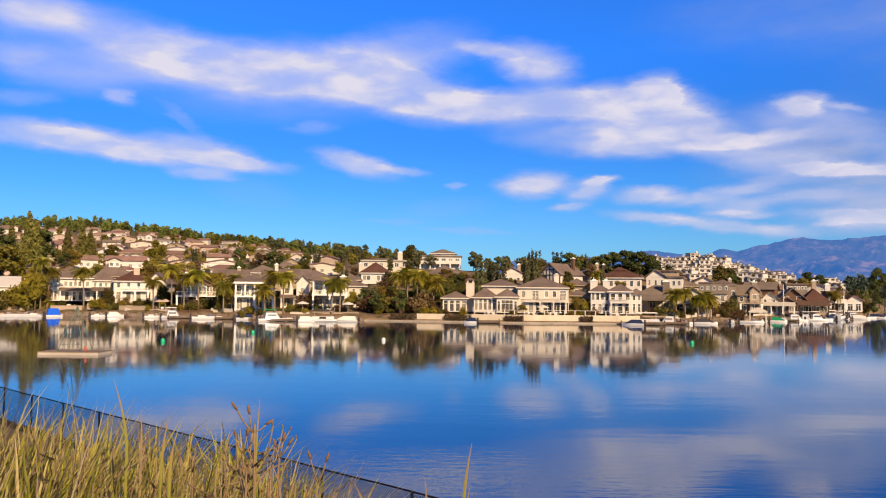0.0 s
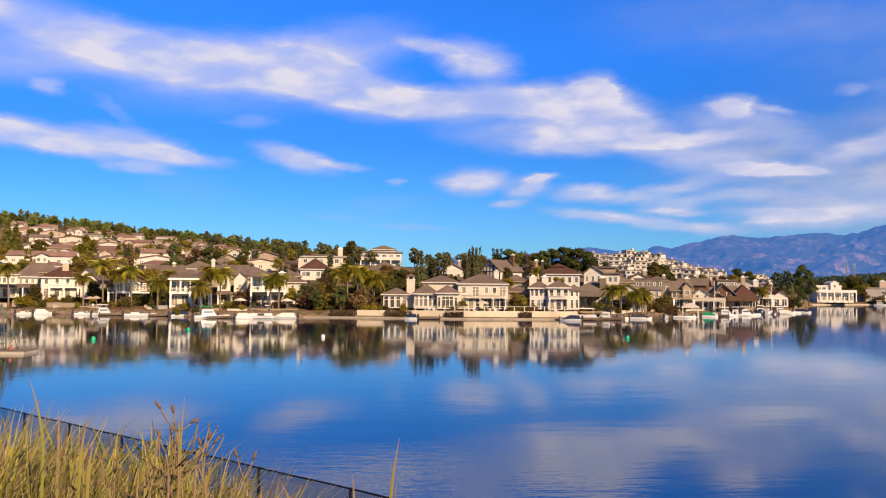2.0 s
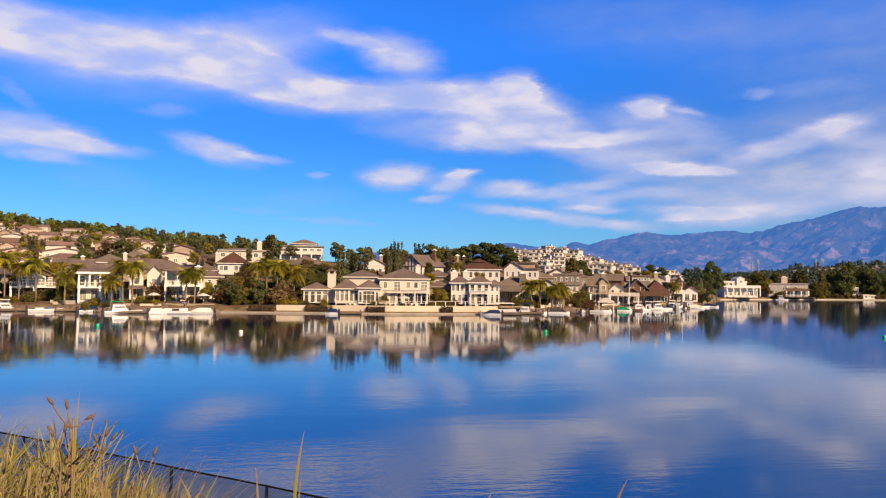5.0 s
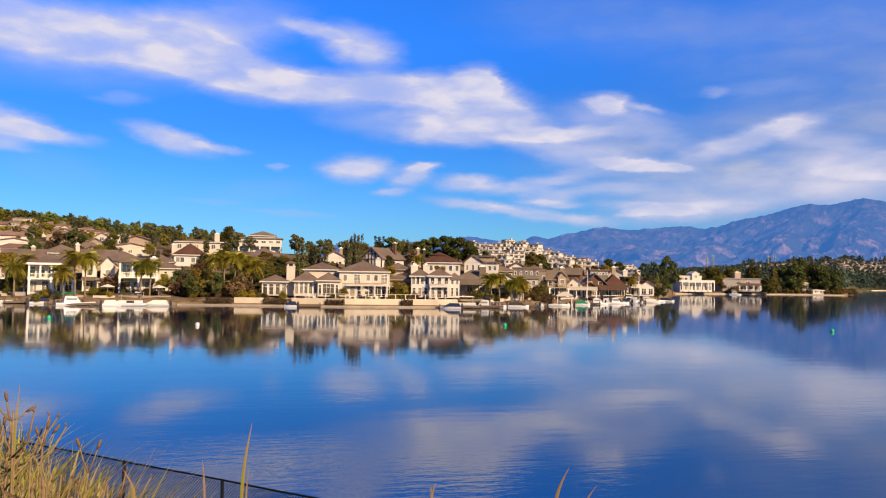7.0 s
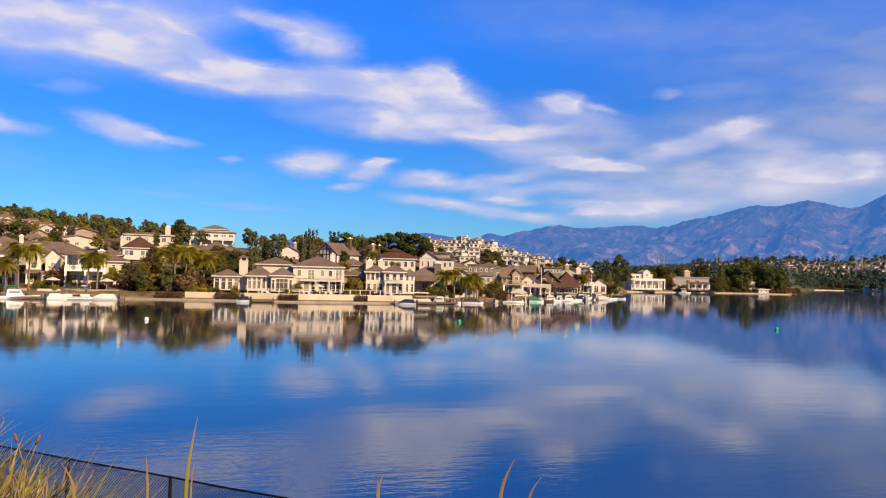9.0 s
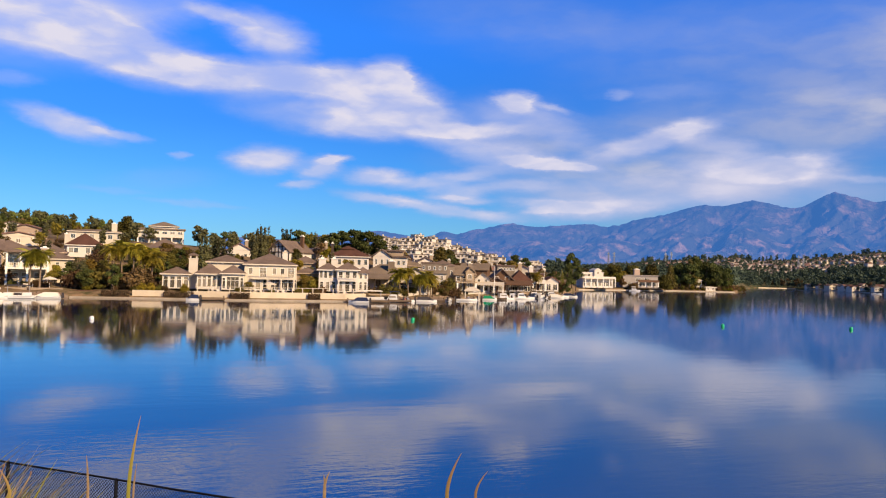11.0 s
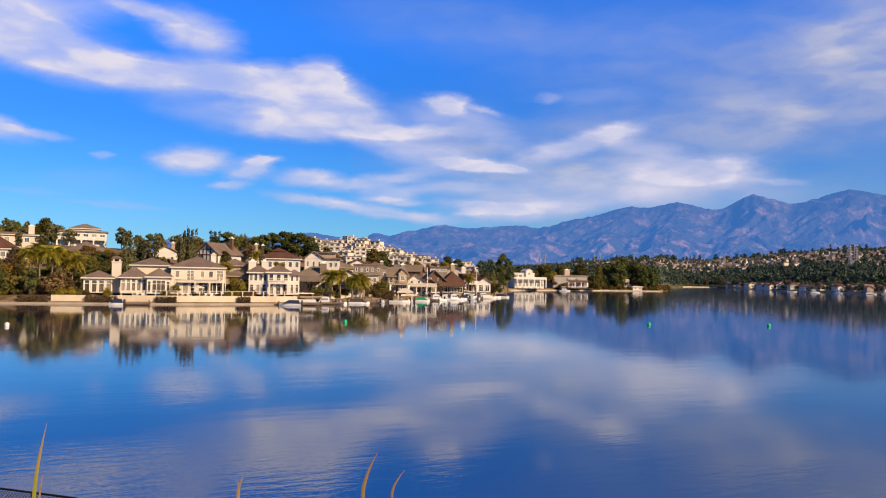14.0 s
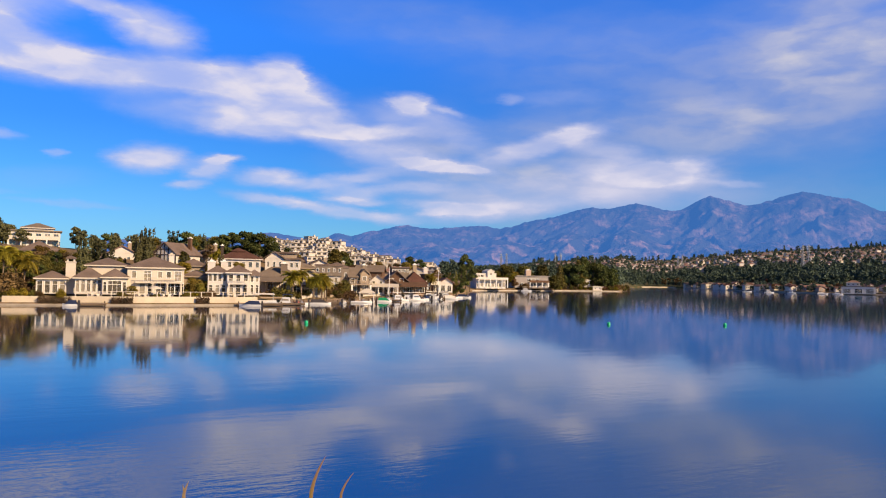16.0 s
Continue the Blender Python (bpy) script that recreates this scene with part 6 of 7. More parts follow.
def sea_wall(b0, b1, top, thick, label, material, back=0.0, name="sea_wall"):
    """A low wall that follows the water's edge."""
    n = max(int((b1 - b0) * 2), 2)
    bm = bmesh.new()
    ring = []
    for k in range(n + 1):
        b = b0 + (b1 - b0) * k / n
        d = shore(b) + back - 0.6
        a, c = spot(b, d), spot(b, d + thick)
        ring.append([bm.verts.new(p) for p in ((*a, -0.8), (*a, top), (*c, top), (*c, -0.8))])
    for p, q in zip(ring, ring[1:]):
        for i in range(3):
            bm.faces.new((p[i], q[i], q[i + 1], p[i + 1]))
    bm.faces.new(ring[0])
    bm.faces.new(ring[-1][::-1])
    bmesh.ops.recalc_face_normals(bm, faces=bm.faces)
    return single(name, bm, material, Matrix(), label, "wall", kind="structure")


sea_wall(-5.8, 17.0, 0.30, 1.9, "low tan stone ledge at the water's edge", LEDGE)
sea_wall(-1.9, 0.2, 1.7, 0.5, "cream garden wall above the water", SEAWALL, 1.1)
sea_wall(2.2, 14.4, 1.75, 0.5, "cream garden wall above the water", SEAWALL, 1.1)
sea_wall(-35, -5.85, 0.5, 1.2, "brown earth and stone bank at the water's edge", EARTH)
sea_wall(17.05, 28.4, 0.55, 1.4, "brown earth and stone bank at the water's edge", EARTH)
sea_wall(30.1, 40.9, 0.42, 1.2, "pale concrete edge along the cove", CONCRETE)
sea_wall(45.5, 62, 0.8, 2.0, "pale concrete edge along the far shore", CONCRETE)
sea_wall(42.4, 44.8, 0.7, 6, "pale sandy beach on the far shore", SEAWALL)


def hedge(b0, b1, back, z0, tall, deep=1.0):
    m0, m1 = spot(b0, shore(b0) + back), spot(b1, shore(b1) + back)
    length = math.dist(m0, m1)
    blobs = [(length * (k + 0.5) / 12, deep / 2, tall / 2, length / 18, tall * 0.52) for k in range(12)]
    me = leaf_cloud(int(b0 * 10) + 900, blobs, 1500, 0.12)
    me.materials.append(HEDGE)
    ob = new("hedge", me)
    ob.matrix_basis = pose(*m0, z0, 0, 0, math.degrees(math.atan2(m1[1] - m0[1], m1[0] - m0[0])))
    return tagged(ob, "clipped brown hedge along the lake wall", "hedge", "lake wall hedges")


for b0, b1 in ((-3.9, -2.1), (0.1, 2.1), (4.6, 6.0), (10.2, 11.1)):
    hedge(b0, b1, -0.5, 0.29, 1.35, 0.9)


def terrace_rail(b0, b1, back, z):
    """Garden rail on the lake wall: posts with a top bar."""
    t = thing("terrace_rail", Matrix(), "thin cream rail along the lake terrace", "railing")
    n = int((b1 - b0) * 1.4)
    for k in range(n + 1):
        b = b0 + (b1 - b0) * k / n
        x, y = spot(b, shore(b) + back)
        part("post", boxes((x - 0.09, x + 0.09, y - 0.09, y + 0.09, z, z + 0.95)), CREAM, t)
    bm = bmesh.new()
    tube(bm, [(*spot(b0 + (b1 - b0) * k / 20, shore(b0 + (b1 - b0) * k / 20) + back), z + 0.95) for k in range(21)], [0.05] * 21, 5)
    part("rail", bm, CREAM, t)


terrace_rail(2.4, 14.2, 0.75, 1.75)


def dock(bearing, out, wide, length, label="weathered wooden boat dock on posts", turn=0.0):
    d = thing("dock", pose(*spot(bearing, shore(bearing) - out), 0, 0, 0, -bearing + turn), label, "dock", "boat docks")
    part("deck", boxes((-wide / 2, wide / 2, 0, length, 0.32, 0.5)), PLANK, d)
    part("fascia", boxes((-wide / 2 - 0.05, wide / 2 + 0.05, -0.08, -0.005, 0.12, 0.46)), BARK, d)
    for x in (-wide / 2 + 0.2, wide / 2 - 0.2):
        for y in (0.3, length - 0.5):
            part("dock_post", tube(bmesh.new(), [(x, y, -1.5), (x, y, 0.9)], [0.12, 0.11], 7), BARK, d)


for b, out, wide, length in ((-28.6, 4, 9, 4), (-23.0, 3.5, 5, 4), (-18.2, 5, 9, 5), (-15.8, 4, 4, 5), (-12.0, 5, 8, 5), (-8.6, 4, 7, 4), (3.4, 3, 5, 3), (14.6, 5, 9, 5), (16.6, 4, 7, 4.5), (18.8, 4, 9, 4.5), (20.4, 6, 4, 6), (21.9, 7, 4, 8),
                             (23.6, 6, 9, 6), (25.4, 6, 8, 7), (27.0, 6, 9, 6), (28.2, 6, 6, 6)):
    dock(b, out, wide, length)


def bank_stones(b0, b1, count, seed):
    """Loose stones heaped along the water's edge."""
    rng = random.Random(seed)
    verts, faces = [], []
    for k in range(count):
        b = rng.uniform(b0, b1)
        d = shore(b) - 0.9 + rng.uniform(0, 2.6)
        x, y = spot(b, d)
        r = rng.uniform(0.18, 0.5)
        z = 0.12 + 0.28 * (d - shore(b) + 0.9)
        i = len(verts)
        spin = rng.uniform(0, 6.28)
        ring = []
        for zz, rr in ((-0.5, 0.7), (0.0, 1.0), (0.45, 0.75)):
            for j in range(6):
                a = spin + j * 1.047 + rng.uniform(-0.2, 0.2)
                q = r * rr * rng.uniform(0.8, 1.15)
                verts.append((x + math.cos(a) * q, y + math.sin(a) * q, z + zz * r))
        verts.append((x, y, z + r * 0.62))
        for lay in (0, 6):
            for j in range(6):
                faces.append((i + lay + j, i + lay + (j + 1) % 6, i + lay + 6 + (j + 1) % 6, i + lay + 6 + j))
        for j in range(6):
            faces.append((i + 12 + j, i + 12 + (j + 1) % 6, i + 18))
    me = bpy.data.meshes.new("bank_stones")
    me.from_pydata(verts, [], faces)
    me.materials.append(STONE)
    tagged(new("bank_stones", me), "loose tan stones heaped along the water's edge", "stones", kind="stuff")


STONE = surface("tan_stone", (0.27, 0.195, 0.14), (0.15, 0.105, 0.075), rough=0.9, bump=0.4)
bank_stones(-34, -6, 900, 3)
bank_stones(17, 28.4, 420, 4)


def garden_wall(b0, b1, back, z0, z1, material, label):
    n = max(int((b1 - b0) * 2), 2)
    bm = bmesh.new()
    ring = []
    for k in range(n + 1):
        b = b0 + (b1 - b0) * k / n
        d = shore(b) + back
        ring.append([bm.verts.new((*spot(b, d + y), z)) for y, z in ((0, z0), (0, z1), (-0.06, z1), (-0.06, z1 + 0.1), (0.46, z1 + 0.1), (0.46, z1), (0.4, z1), (0.4, z0))])
    for p, q in zip(ring, ring[1:]):
        for i in range(7):
            bm.faces.new((p[i], q[i], q[i + 1], p[i + 1]))
    bm.faces.new(ring[0])
    bm.faces.new(ring[-1][::-1])
    bmesh.ops.recalc_face_normals(bm, faces=bm.faces)
    single("garden_wall", bm, material, Matrix(), label, "wall", "garden walls")


for b0, b1, back, z0, z1, material, label in (
        (-31.5, -28.0, 4.5, 0.6, 1.9, TAN, "tan stucco garden wall above the bank"), (-27.0, -25.0, 5.0, 0.6, 2.2, PINK, "rose stucco retaining wall below the terrace"), (-24.8, -23.4, 7.0, 1.0, 2.7, TAN, "tan stucco garden wall above the bank"),
        (-22.8, -21.0, 5.0, 0.6, 2.3, TAN, "tan stucco retaining wall among shrubs"), (-20.9, -19.2, 3.5, 0.6, 1.6, PINK, "rose stucco patio wall by the water"), (-18.9, -16.6, 3.0, 0.5, 1.5, BROWN, "brown timber retaining wall by the water"),
        (-16.2, -15.2, 5.0, 0.6, 2.0, CREAM, "cream stucco garden wall above the bank"), (-15.0, -11.6, 5.0, 0.6, 1.7, TAN, "tan stucco terrace wall below the columns"), (-11.2, -9.8, 4.0, 0.6, 1.6, CREAM, "cream stucco patio wall by the water"),
        (-9.6, -6.2, 5.0, 0.6, 1.6, TAN, "tan stucco terrace wall below the columns"), (-5.6, -4.0, 4.0, 0.6, 1.3, BROWN, "brown timber garden wall in shade"), (14.6, 16.6, 5.0, 0.6, 1.5, TAN, "tan stucco patio wall by the water"),
        (16.8, 19.3, 4.0, 0.6, 1.7, CREAM, "cream stucco patio wall behind palms"), (19.6, 21.6, 5.0, 0.6, 1.7, TAN, "tan stucco patio wall by the docks"), (22.0, 24.2, 4.0, 0.6, 1.6, CREAM, "cream stucco patio wall by the docks"), (24.4, 28.0, 4.0, 0.6, 1.6, TAN, "tan stucco patio wall by the docks")):
    garden_wall(b0, b1, back, z0, z1, material, label)


def umbrella(bearing, back, canvas, label, z):
    u = thing("patio_umbrella", pose(*spot(bearing, shore(bearing) + back), z), label, "umbrella", "patio umbrellas")
    part("pole", tube(bmesh.new(), [(0, 0, -0.3), (0, 0, 2.5)], [0.03, 0.025], 6), TRIM, u)
    part("canopy", lathe(bmesh.new(), ((1.45, 1.95), (1.42, 2.02), (0.8, 2.3), (0.06, 2.56)), 8), canvas, u)
    part("base", lathe(bmesh.new(), ((0.32, -0.3), (0.3, 0.06), (0.06, 0.1)), 10), CONCRETE, u)


def patio_set(bearing, back, z, material, label):
    t = thing("patio_table", pose(*spot(bearing, shore(bearing) + back), z, 0, 0, bearing * 31), label, "table", "patio tables")
    part("tabletop", lathe(bmesh.new(), ((0.58, 0.70), (0.6, 0.72), (0.58, 0.75)), 14), material, t)
    for a in (0.6, 2.17, 3.74, 5.31):
        part("leg", tube(bmesh.new(), [(math.cos(a) * 0.45, math.sin(a) * 0.45, -0.4), (math.cos(a) * 0.4, math.sin(a) * 0.4, 0.7)], [0.025, 0.025], 5), material, t)
    for k in range(4):
        a = k * 90 + 20
        c = thing("patio_chair", pose(*spot(bearing, shore(bearing) + back), z) @ pose(0, 0, 0, 0, 0, a) @ pose(0, -1.0, 0), "pale garden chair at a patio table", "chair", "patio chairs")
        part("seat", boxes((-0.24, 0.24, -0.24, 0.24, 0.42, 0.47)), material, c)
        part("backrest", boxes((-0.24, 0.24, -0.27, -0.23, 0.47, 0.92)), material, c)
        for x in (-0.21, 0.21):
            for y in (-0.21, 0.21):
                part("leg", boxes((x - 0.02, x + 0.02, y - 0.02, y + 0.02, -0.4, 0.42)), material, c)


for b, back, canvas, label in ((-20.2, 5.5, PINK, "open rose-coloured patio umbrella"), (-19.8, 6.5, PINK, "open rose-coloured patio umbrella"), (-10.3, 7, WHITE, "open white patio umbrella"), (-7.0, 6.5, WHITE, "open white patio umbrella"),
                               (7.4, 5.0, CREAM, "open cream patio umbrella"), (17.6, 7, TAN, "open tan patio umbrella"), (24.1, 6, CREAM, "open cream patio umbrella")):
    umbrella(b, back, canvas, label, ground_at(b, shore(b) + back))
for b, back in ((-25.9, 8.5), (-20.0, 4.6), (-13.4, 8.0), (-8.4, 8.0), (3.6, 4.6), (6.6, 4.8), (8.2, 4.8), (12.6, 4.4), (18.0, 6.0), (23.0, 6.0)):
    patio_set(b, back, ground_at(b, shore(b) + back), WHITE, "round pale patio table on a lakeside terrace")


def steps(bearing, back, count, z, wide, material=CONCRETE):
    s = thing("garden_steps", pose(*spot(bearing, shore(bearing) + back), z, 0, 0, -bearing), "pale garden steps down to the water", "stairs", "garden steps")
    for k in range(count):
        part("step", boxes((-wide / 2, wide / 2, k * 0.32, (k + 1) * 0.32 - 0.004, -0.5, 0.17 * (k + 1))), material, s)


for b, back, count, z in ((-22.2, 3.5, 9, 0.9), (-16.5, 3.0, 8, 0.8), (2.0, 0.9, 7, 0.45)):
    steps(b, back, count, z, 1.6)


# ---- boats ----
def hull_mesh(length, beam, free_):
    """A planing hull: pointed bow at +x, flat transom, flared sides and a rubbing strake."""
    bm = bmesh.new()
    rings = []
    n = 9
    for k in range(n):
        q = k / (n - 1)
        x = -length / 2 + length * q
        w = beam / 2 * (1 - max(q - 0.45, 0) ** 2 / 0.3025 * 0.97)
        sheer = free_ * (1 + 0.28 * q * q)
        keel = -0.25 + 0.35 * max(q - 0.6, 0) / 0.4
        rings.append([bm.verts.new(p) for p in ((x, -w, sheer), (x, -w * 1.04, sheer - 0.12), (x, -w * 0.82, 0.0), (x, 0, keel), (x, w * 0.82, 0.0), (x, w * 1.04, sheer - 0.12), (x, w, sheer))])
    for a, b in zip(rings, rings[1:]):
        for i in range(6):
            bm.faces.new((a[i], a[i + 1], b[i + 1], b[i]))
        bm.faces.new((a[6], a[0], b[0], b[6]))
    bm.faces.new(rings[0])
    bm.faces.new(rings[-1][::-1])
    bmesh.ops.recalc_face_normals(bm, faces=bm.faces)
    return bm


def slanted(x0, x1, y0, y1, z0, z1, front=0.5, rear=0.2, side=0.12):
    bm = bmesh.new()
    prism(bm, [(x0, y0, z0), (x1, y0, z0), (x1 - front, y0 + side, z1), (x0 + rear, y0 + side, z1)], [(x0, y1, z0), (x1, y1, z0), (x1 - front, y1 - side, z1), (x0 + rear, y1 - side, z1)])
    return bm


def boat(bearing, distance, turn, kind, length=6.0, canvas=NAVY, label="white motor boat moored at a dock", hull=GELCOAT):
    b = thing("boat", pose(*spot(bearing, distance), 0.0, 0, 0, -bearing + turn), label, "boat", "moored boats")
    length = length * 0.8
    beam, f = length * 0.34, 0.42 if length < 5.5 else 0.52
    if kind == "pontoon":
        for y in (-0.9, 0.9):
            part("pontoon", tube(bmesh.new(), [(-length / 2, y, 0.15), (length / 2 - 0.8, y, 0.15), (length / 2, y, 0.3)], [0.32, 0.32, 0.1], 8), STEEL, b)
        part("deck", boxes((-length / 2, length / 2 - 0.4, -1.2, 1.2, 0.45, 0.58)), hull, b)
        for y in (-1.2, 1.14):
            for k in range(3):
                x = -length / 2 + k * (length - 0.5) / 3
                part("side_panel", boxes((x, x + (length - 0.5) / 3 - 0.25, y, y + 0.06, 0.62, 1.05)), hull if k != 1 else canvas, b)
        part("seat", boxes((-length / 2 + 0.2, length / 2 - 1.4, 0.5, 1.1, 0.6, 1.05)), WHITE, b)
        part("canopy", slanted(-length * 0.42, length * 0.34, -1.25, 1.25, 2.3, 2.5, 0.3, 0.3, 0.2), canvas, b)
        for x in (-length * 0.38, length * 0.28):
            for y in (-1.1, 1.1):
                part("pole", tube(bmesh.new(), [(x, y, 0.6), (x, y, 2.32)], [0.03, 0.03], 5), STEEL, b)
    else:
        part("hull", hull_mesh(length, beam, f), hull, b, smooth=False)
        part("windscreen", slanted(length * 0.02, length * 0.2, -beam * 0.38, beam * 0.38, f + 0.05, f + 0.55, 0.45, 0.0, 0.1), GLASS, b)
        part("motor", slanted(-length / 2 - 0.45, -length / 2 + 0.05, -0.25, 0.25, 0.1, 1.15, 0.1, 0.1, 0.05), DARKCANVAS, b)
        if kind == "covered":
            part("cover", slanted(-length * 0.46, length * 0.36, -beam * 0.47, beam * 0.47, f + 0.02, f + (1.5 if canvas is BLUECANVAS else 0.75), length * (0.15 if canvas is BLUECANVAS else 0.3), length * 0.08, beam * 0.2), canvas, b)
        elif kind == "cabin":
            c = part("cabin", slanted(-length * 0.28, length * 0.22, -beam * 0.4, beam * 0.4, f, f + 1.25, 0.8, 0.2, 0.15), hull, b)
            part("window", boxes((-length * 0.2, length * 0.1, -beam * 0.4 - 0.0, beam * 0.4 + 0.0, f + 0.55, f + 0.9)), GLASS, c)
            part("canopy", slanted(-length * 0.36, length * 0.1, -beam * 0.42, beam * 0.42, f + 1.8, f + 1.95, 0.2, 0.2, 0.1), canvas, b)
            for x in (-length * 0.33, length * 0.05):
                for y in (-beam * 0.36, beam * 0.36):
                    part("pole", tube(bmesh.new(), [(x, y, f), (x, y, f + 1.82)], [0.03, 0.03], 5), STEEL, b)
        elif kind == "sail":
            part("mast", tube(bmesh.new(), [(0.3, 0, f), (0.3, 0, 9.0)], [0.09, 0.05], 7), TRIM, b)
            part("boom", tube(bmesh.new(), [(0.3, 0, f + 0.9), (-length * 0.42, 0, f + 0.95)], [0.14, 0.1], 7), canvas, b)
            part("cabin", slanted(-0.4, length * 0.28, -beam * 0.3, beam * 0.3, f, f + 0.5, 0.5, 0.1, 0.12), hull, b)
        else:
            part("seat", boxes((-length * 0.3, -length * 0.05, -beam * 0.36, beam * 0.36, f, f + 0.3)), canvas, b)


for row in ((-29.6, 194, 15, "open", 7.5, TAN, "cream motor boat beside a concrete dock"), (-28.2, 193, 160, "open", 7.0, WHITE, "white runabout beside a concrete dock"),
            (-26.75, 191, 12, "covered", 4.2, BLUECANVAS, "boat under a bright blue canvas cover"), (-24.0, 189, 10, "open", 4.6, WHITE, "small white dinghy by the bank"), (-23.0, 189, 5, "covered", 4.4, WHITE, "small boat under a white cover"),
            (-20.5, 183, 8, "open", 5.4, WHITE, "white runabout by the bank"), (-19.2, 181, -10, "cabin", 6.4, WHITE, "white cabin boat with a pale canopy"), (-17.0, 175, 4, "open", 8.0, WHITE, "long low white motor boat"),
            (-14.2, 172, 12, "covered", 6.4, NAVY, "blue and white boat under a navy cover"), (-12.4, 163, 8, "cabin", 7.6, GREENCANVAS, "white cabin boat with a green canopy"), (-10.9, 163, -5, "open", 6.0, WHITE, "white runabout by the bank"),
            (-8.7, 161, 0, "pontoon", 6.6, DARKCANVAS, "pontoon boat with a dark canopy"), (-7.2, 161, 170, "covered", 6.6, WHITE, "white motor boat under a pale cover"), (2.1, 158, 170, "covered", 3.2, NAVY, "small white boat under a dark cover"),
            (13.9, 160, 175, "covered", 5.4, NAVY, "white motor boat under a navy cover"), (14.9, 168, 2, "pontoon", 8.0, WHITE, "long white pontoon boat with a white canopy"), (17.4, 171, 20, "open", 5.0, REDCANVAS, "small boat with a faded red seat"),
            (18.9, 175, 5, "covered", 6.0, DARKCANVAS, "low boat under a dark cover"), (20.6, 182, 80, "open", 5.0, WHITE, "small white runabout, bow out"), (21.9, 189, 6, "open", 6.6, TAN, "white boat under a dock gazebo"),
            (23.6, 197, 4, "covered", 4.6, GREENCANVAS, "boat under a bright green cover"), (23.9, 203, 70, "sail", 6.2, NAVY, "white sailing boat with a bare mast"), (24.7, 206, 12, "cabin", 6.6, WHITE, "white cabin cruiser moored alongside"), (25.3, 211, 85, "cabin", 6.8, WHITE, "white cabin cruiser, bow out"),
            (26.3, 219, 5, "open", 6.0, WHITE, "white runabout at a dock"), (26.9, 228, 30, "cabin", 7.0, WHITE, "white cabin cruiser at the far dock"), (27.6, 232, 100, "sail", 6.0, WHITE, "small white sailing boat"), (28.2, 240, 10, "cabin", 6.6, NAVY, "white cabin boat with a dark canopy"),
            (28.9, 246, 20, "open", 6.0, WHITE, "white runabout at the last dock"), (22.7, 194, 90, "open", 5.0, WHITE, "small white runabout, bow out"), (26.0, 214, 15, "cabin", 6.2, WHITE, "white cabin boat at a dock"), (27.3, 226, 75, "cabin", 6.4, WHITE, "white cabin boat, bow out"), (28.5, 236, 8, "covered", 6.0, WHITE, "white boat under a pale cover"), (16.3, 170, 175, "cabin", 6.2, NAVY, "white cabin boat with a dark canopy"), (-9.9, 160, 5, "covered", 5.0, WHITE, "white boat under a pale cover"), (29.5, 252, 0, "covered", 6.0, NAVY, "white boat under a dark cover"), (34.1, 408, 0, "cabin", 7, WHITE, "white cabin boat across the cove"), (50.9, 566, 10, "cabin", 8, WHITE, "white boat on the far shore"),
            (52.3, 568, -10, "cabin", 7, WHITE, "white boat on the far shore"), (54.2, 566, 5, "covered", 8, WHITE, "white covered boat on the far shore"), (55.1, 568, 0, "cabin", 8, WHITE, "white boat on the far shore"), (49.5, 600, 0, "open", 8, WHITE, "white boat on the far shore")):
    boat(*row)


def gazebo():
    g = thing("dock_gazebo", pose(*spot(22.3, 190), 0.5, 0, 0, -22), "small dock gazebo with a pale hipped roof on posts", "gazebo")
    for x in (-1.7, 1.7):
        for y in (0, 2.6):
            part("post", boxes((x - 0.1, x + 0.1, y - 0.1, y + 0.1, -1.4, 2.0)), WHITE, g)
    part("roof", roof_mesh("hip", -1.7, 1.7, 0, 2.6, 2.0, 0.95, 0.35), CREAM, g)


gazebo()


def swim_platform():
    """The floating raft with its open pyramid of green poles."""
    p = thing("swim_platform", pose(*spot(-25.4, 84.8), 0, 0, 0, 25.4 - 27), "floating wooden swim raft with a pyramid of green poles", "raft")
    for k in range(19):
        part("plank", boxes((-3.0 + 0.316 * k, -3.0 + 0.316 * k + 0.3, -1.5, 1.6, 0.24, 0.31)), PLANK, p)
    part("float", boxes((-2.98, 2.98, -1.48, 1.58, -0.25, 0.237)), CONCRETE, p)
    apex = (0.0, 0.1, 4.75)
    for x, y in ((-1.3, -1.0), (1.15, -1.0), (1.15, 1.2), (-1.3, 1.2)):
        part("pole", tube(bmesh.new(), [(x, y, 0.3), apex], [0.045, 0.04], 6), GREENPAINT, p)
    part("brace", tube(bmesh.new(), [(-0.83, -0.6, 2.0), (0.74, -0.6, 2.0)], [0.035, 0.035], 5), GREENPAINT, p)
    part("brace", tube(bmesh.new(), [(-1.13, -0.85, 0.98), (1.0, -0.85, 0.98)], [0.035, 0.035], 5), GREENPAINT, p)
    bm = lathe(bmesh.new(), ((0.05, 0.42), (0.2, 0.46), (0.24, 0.65), (0.16, 0.85), (0.04, 0.95)), 10)
    part("float_bag", bm, REDCANVAS, p, "small faded red float", at=pose(1.3, -0.6, -0.11) @ Matrix.Diagonal((0.7, 0.7, 1, 1)))


swim_platform()


def buoy(bearing, distance, material, label):
    b = thing("buoy", pose(*spot(bearing, distance), 0), label, "buoy", "mooring buoys")
    part("body", lathe(bmesh.new(), ((0.07, -0.2), (0.22, -0.12), (0.25, 0.0), (0.25, 0.26), (0.2, 0.36), (0.08, 0.40)), 14), material, b, smooth=True)
    part("ring", lathe(bmesh.new(), ((0.06, 0.402), (0.06, 0.44), (0.03, 0.46)), 8), STEEL, b)


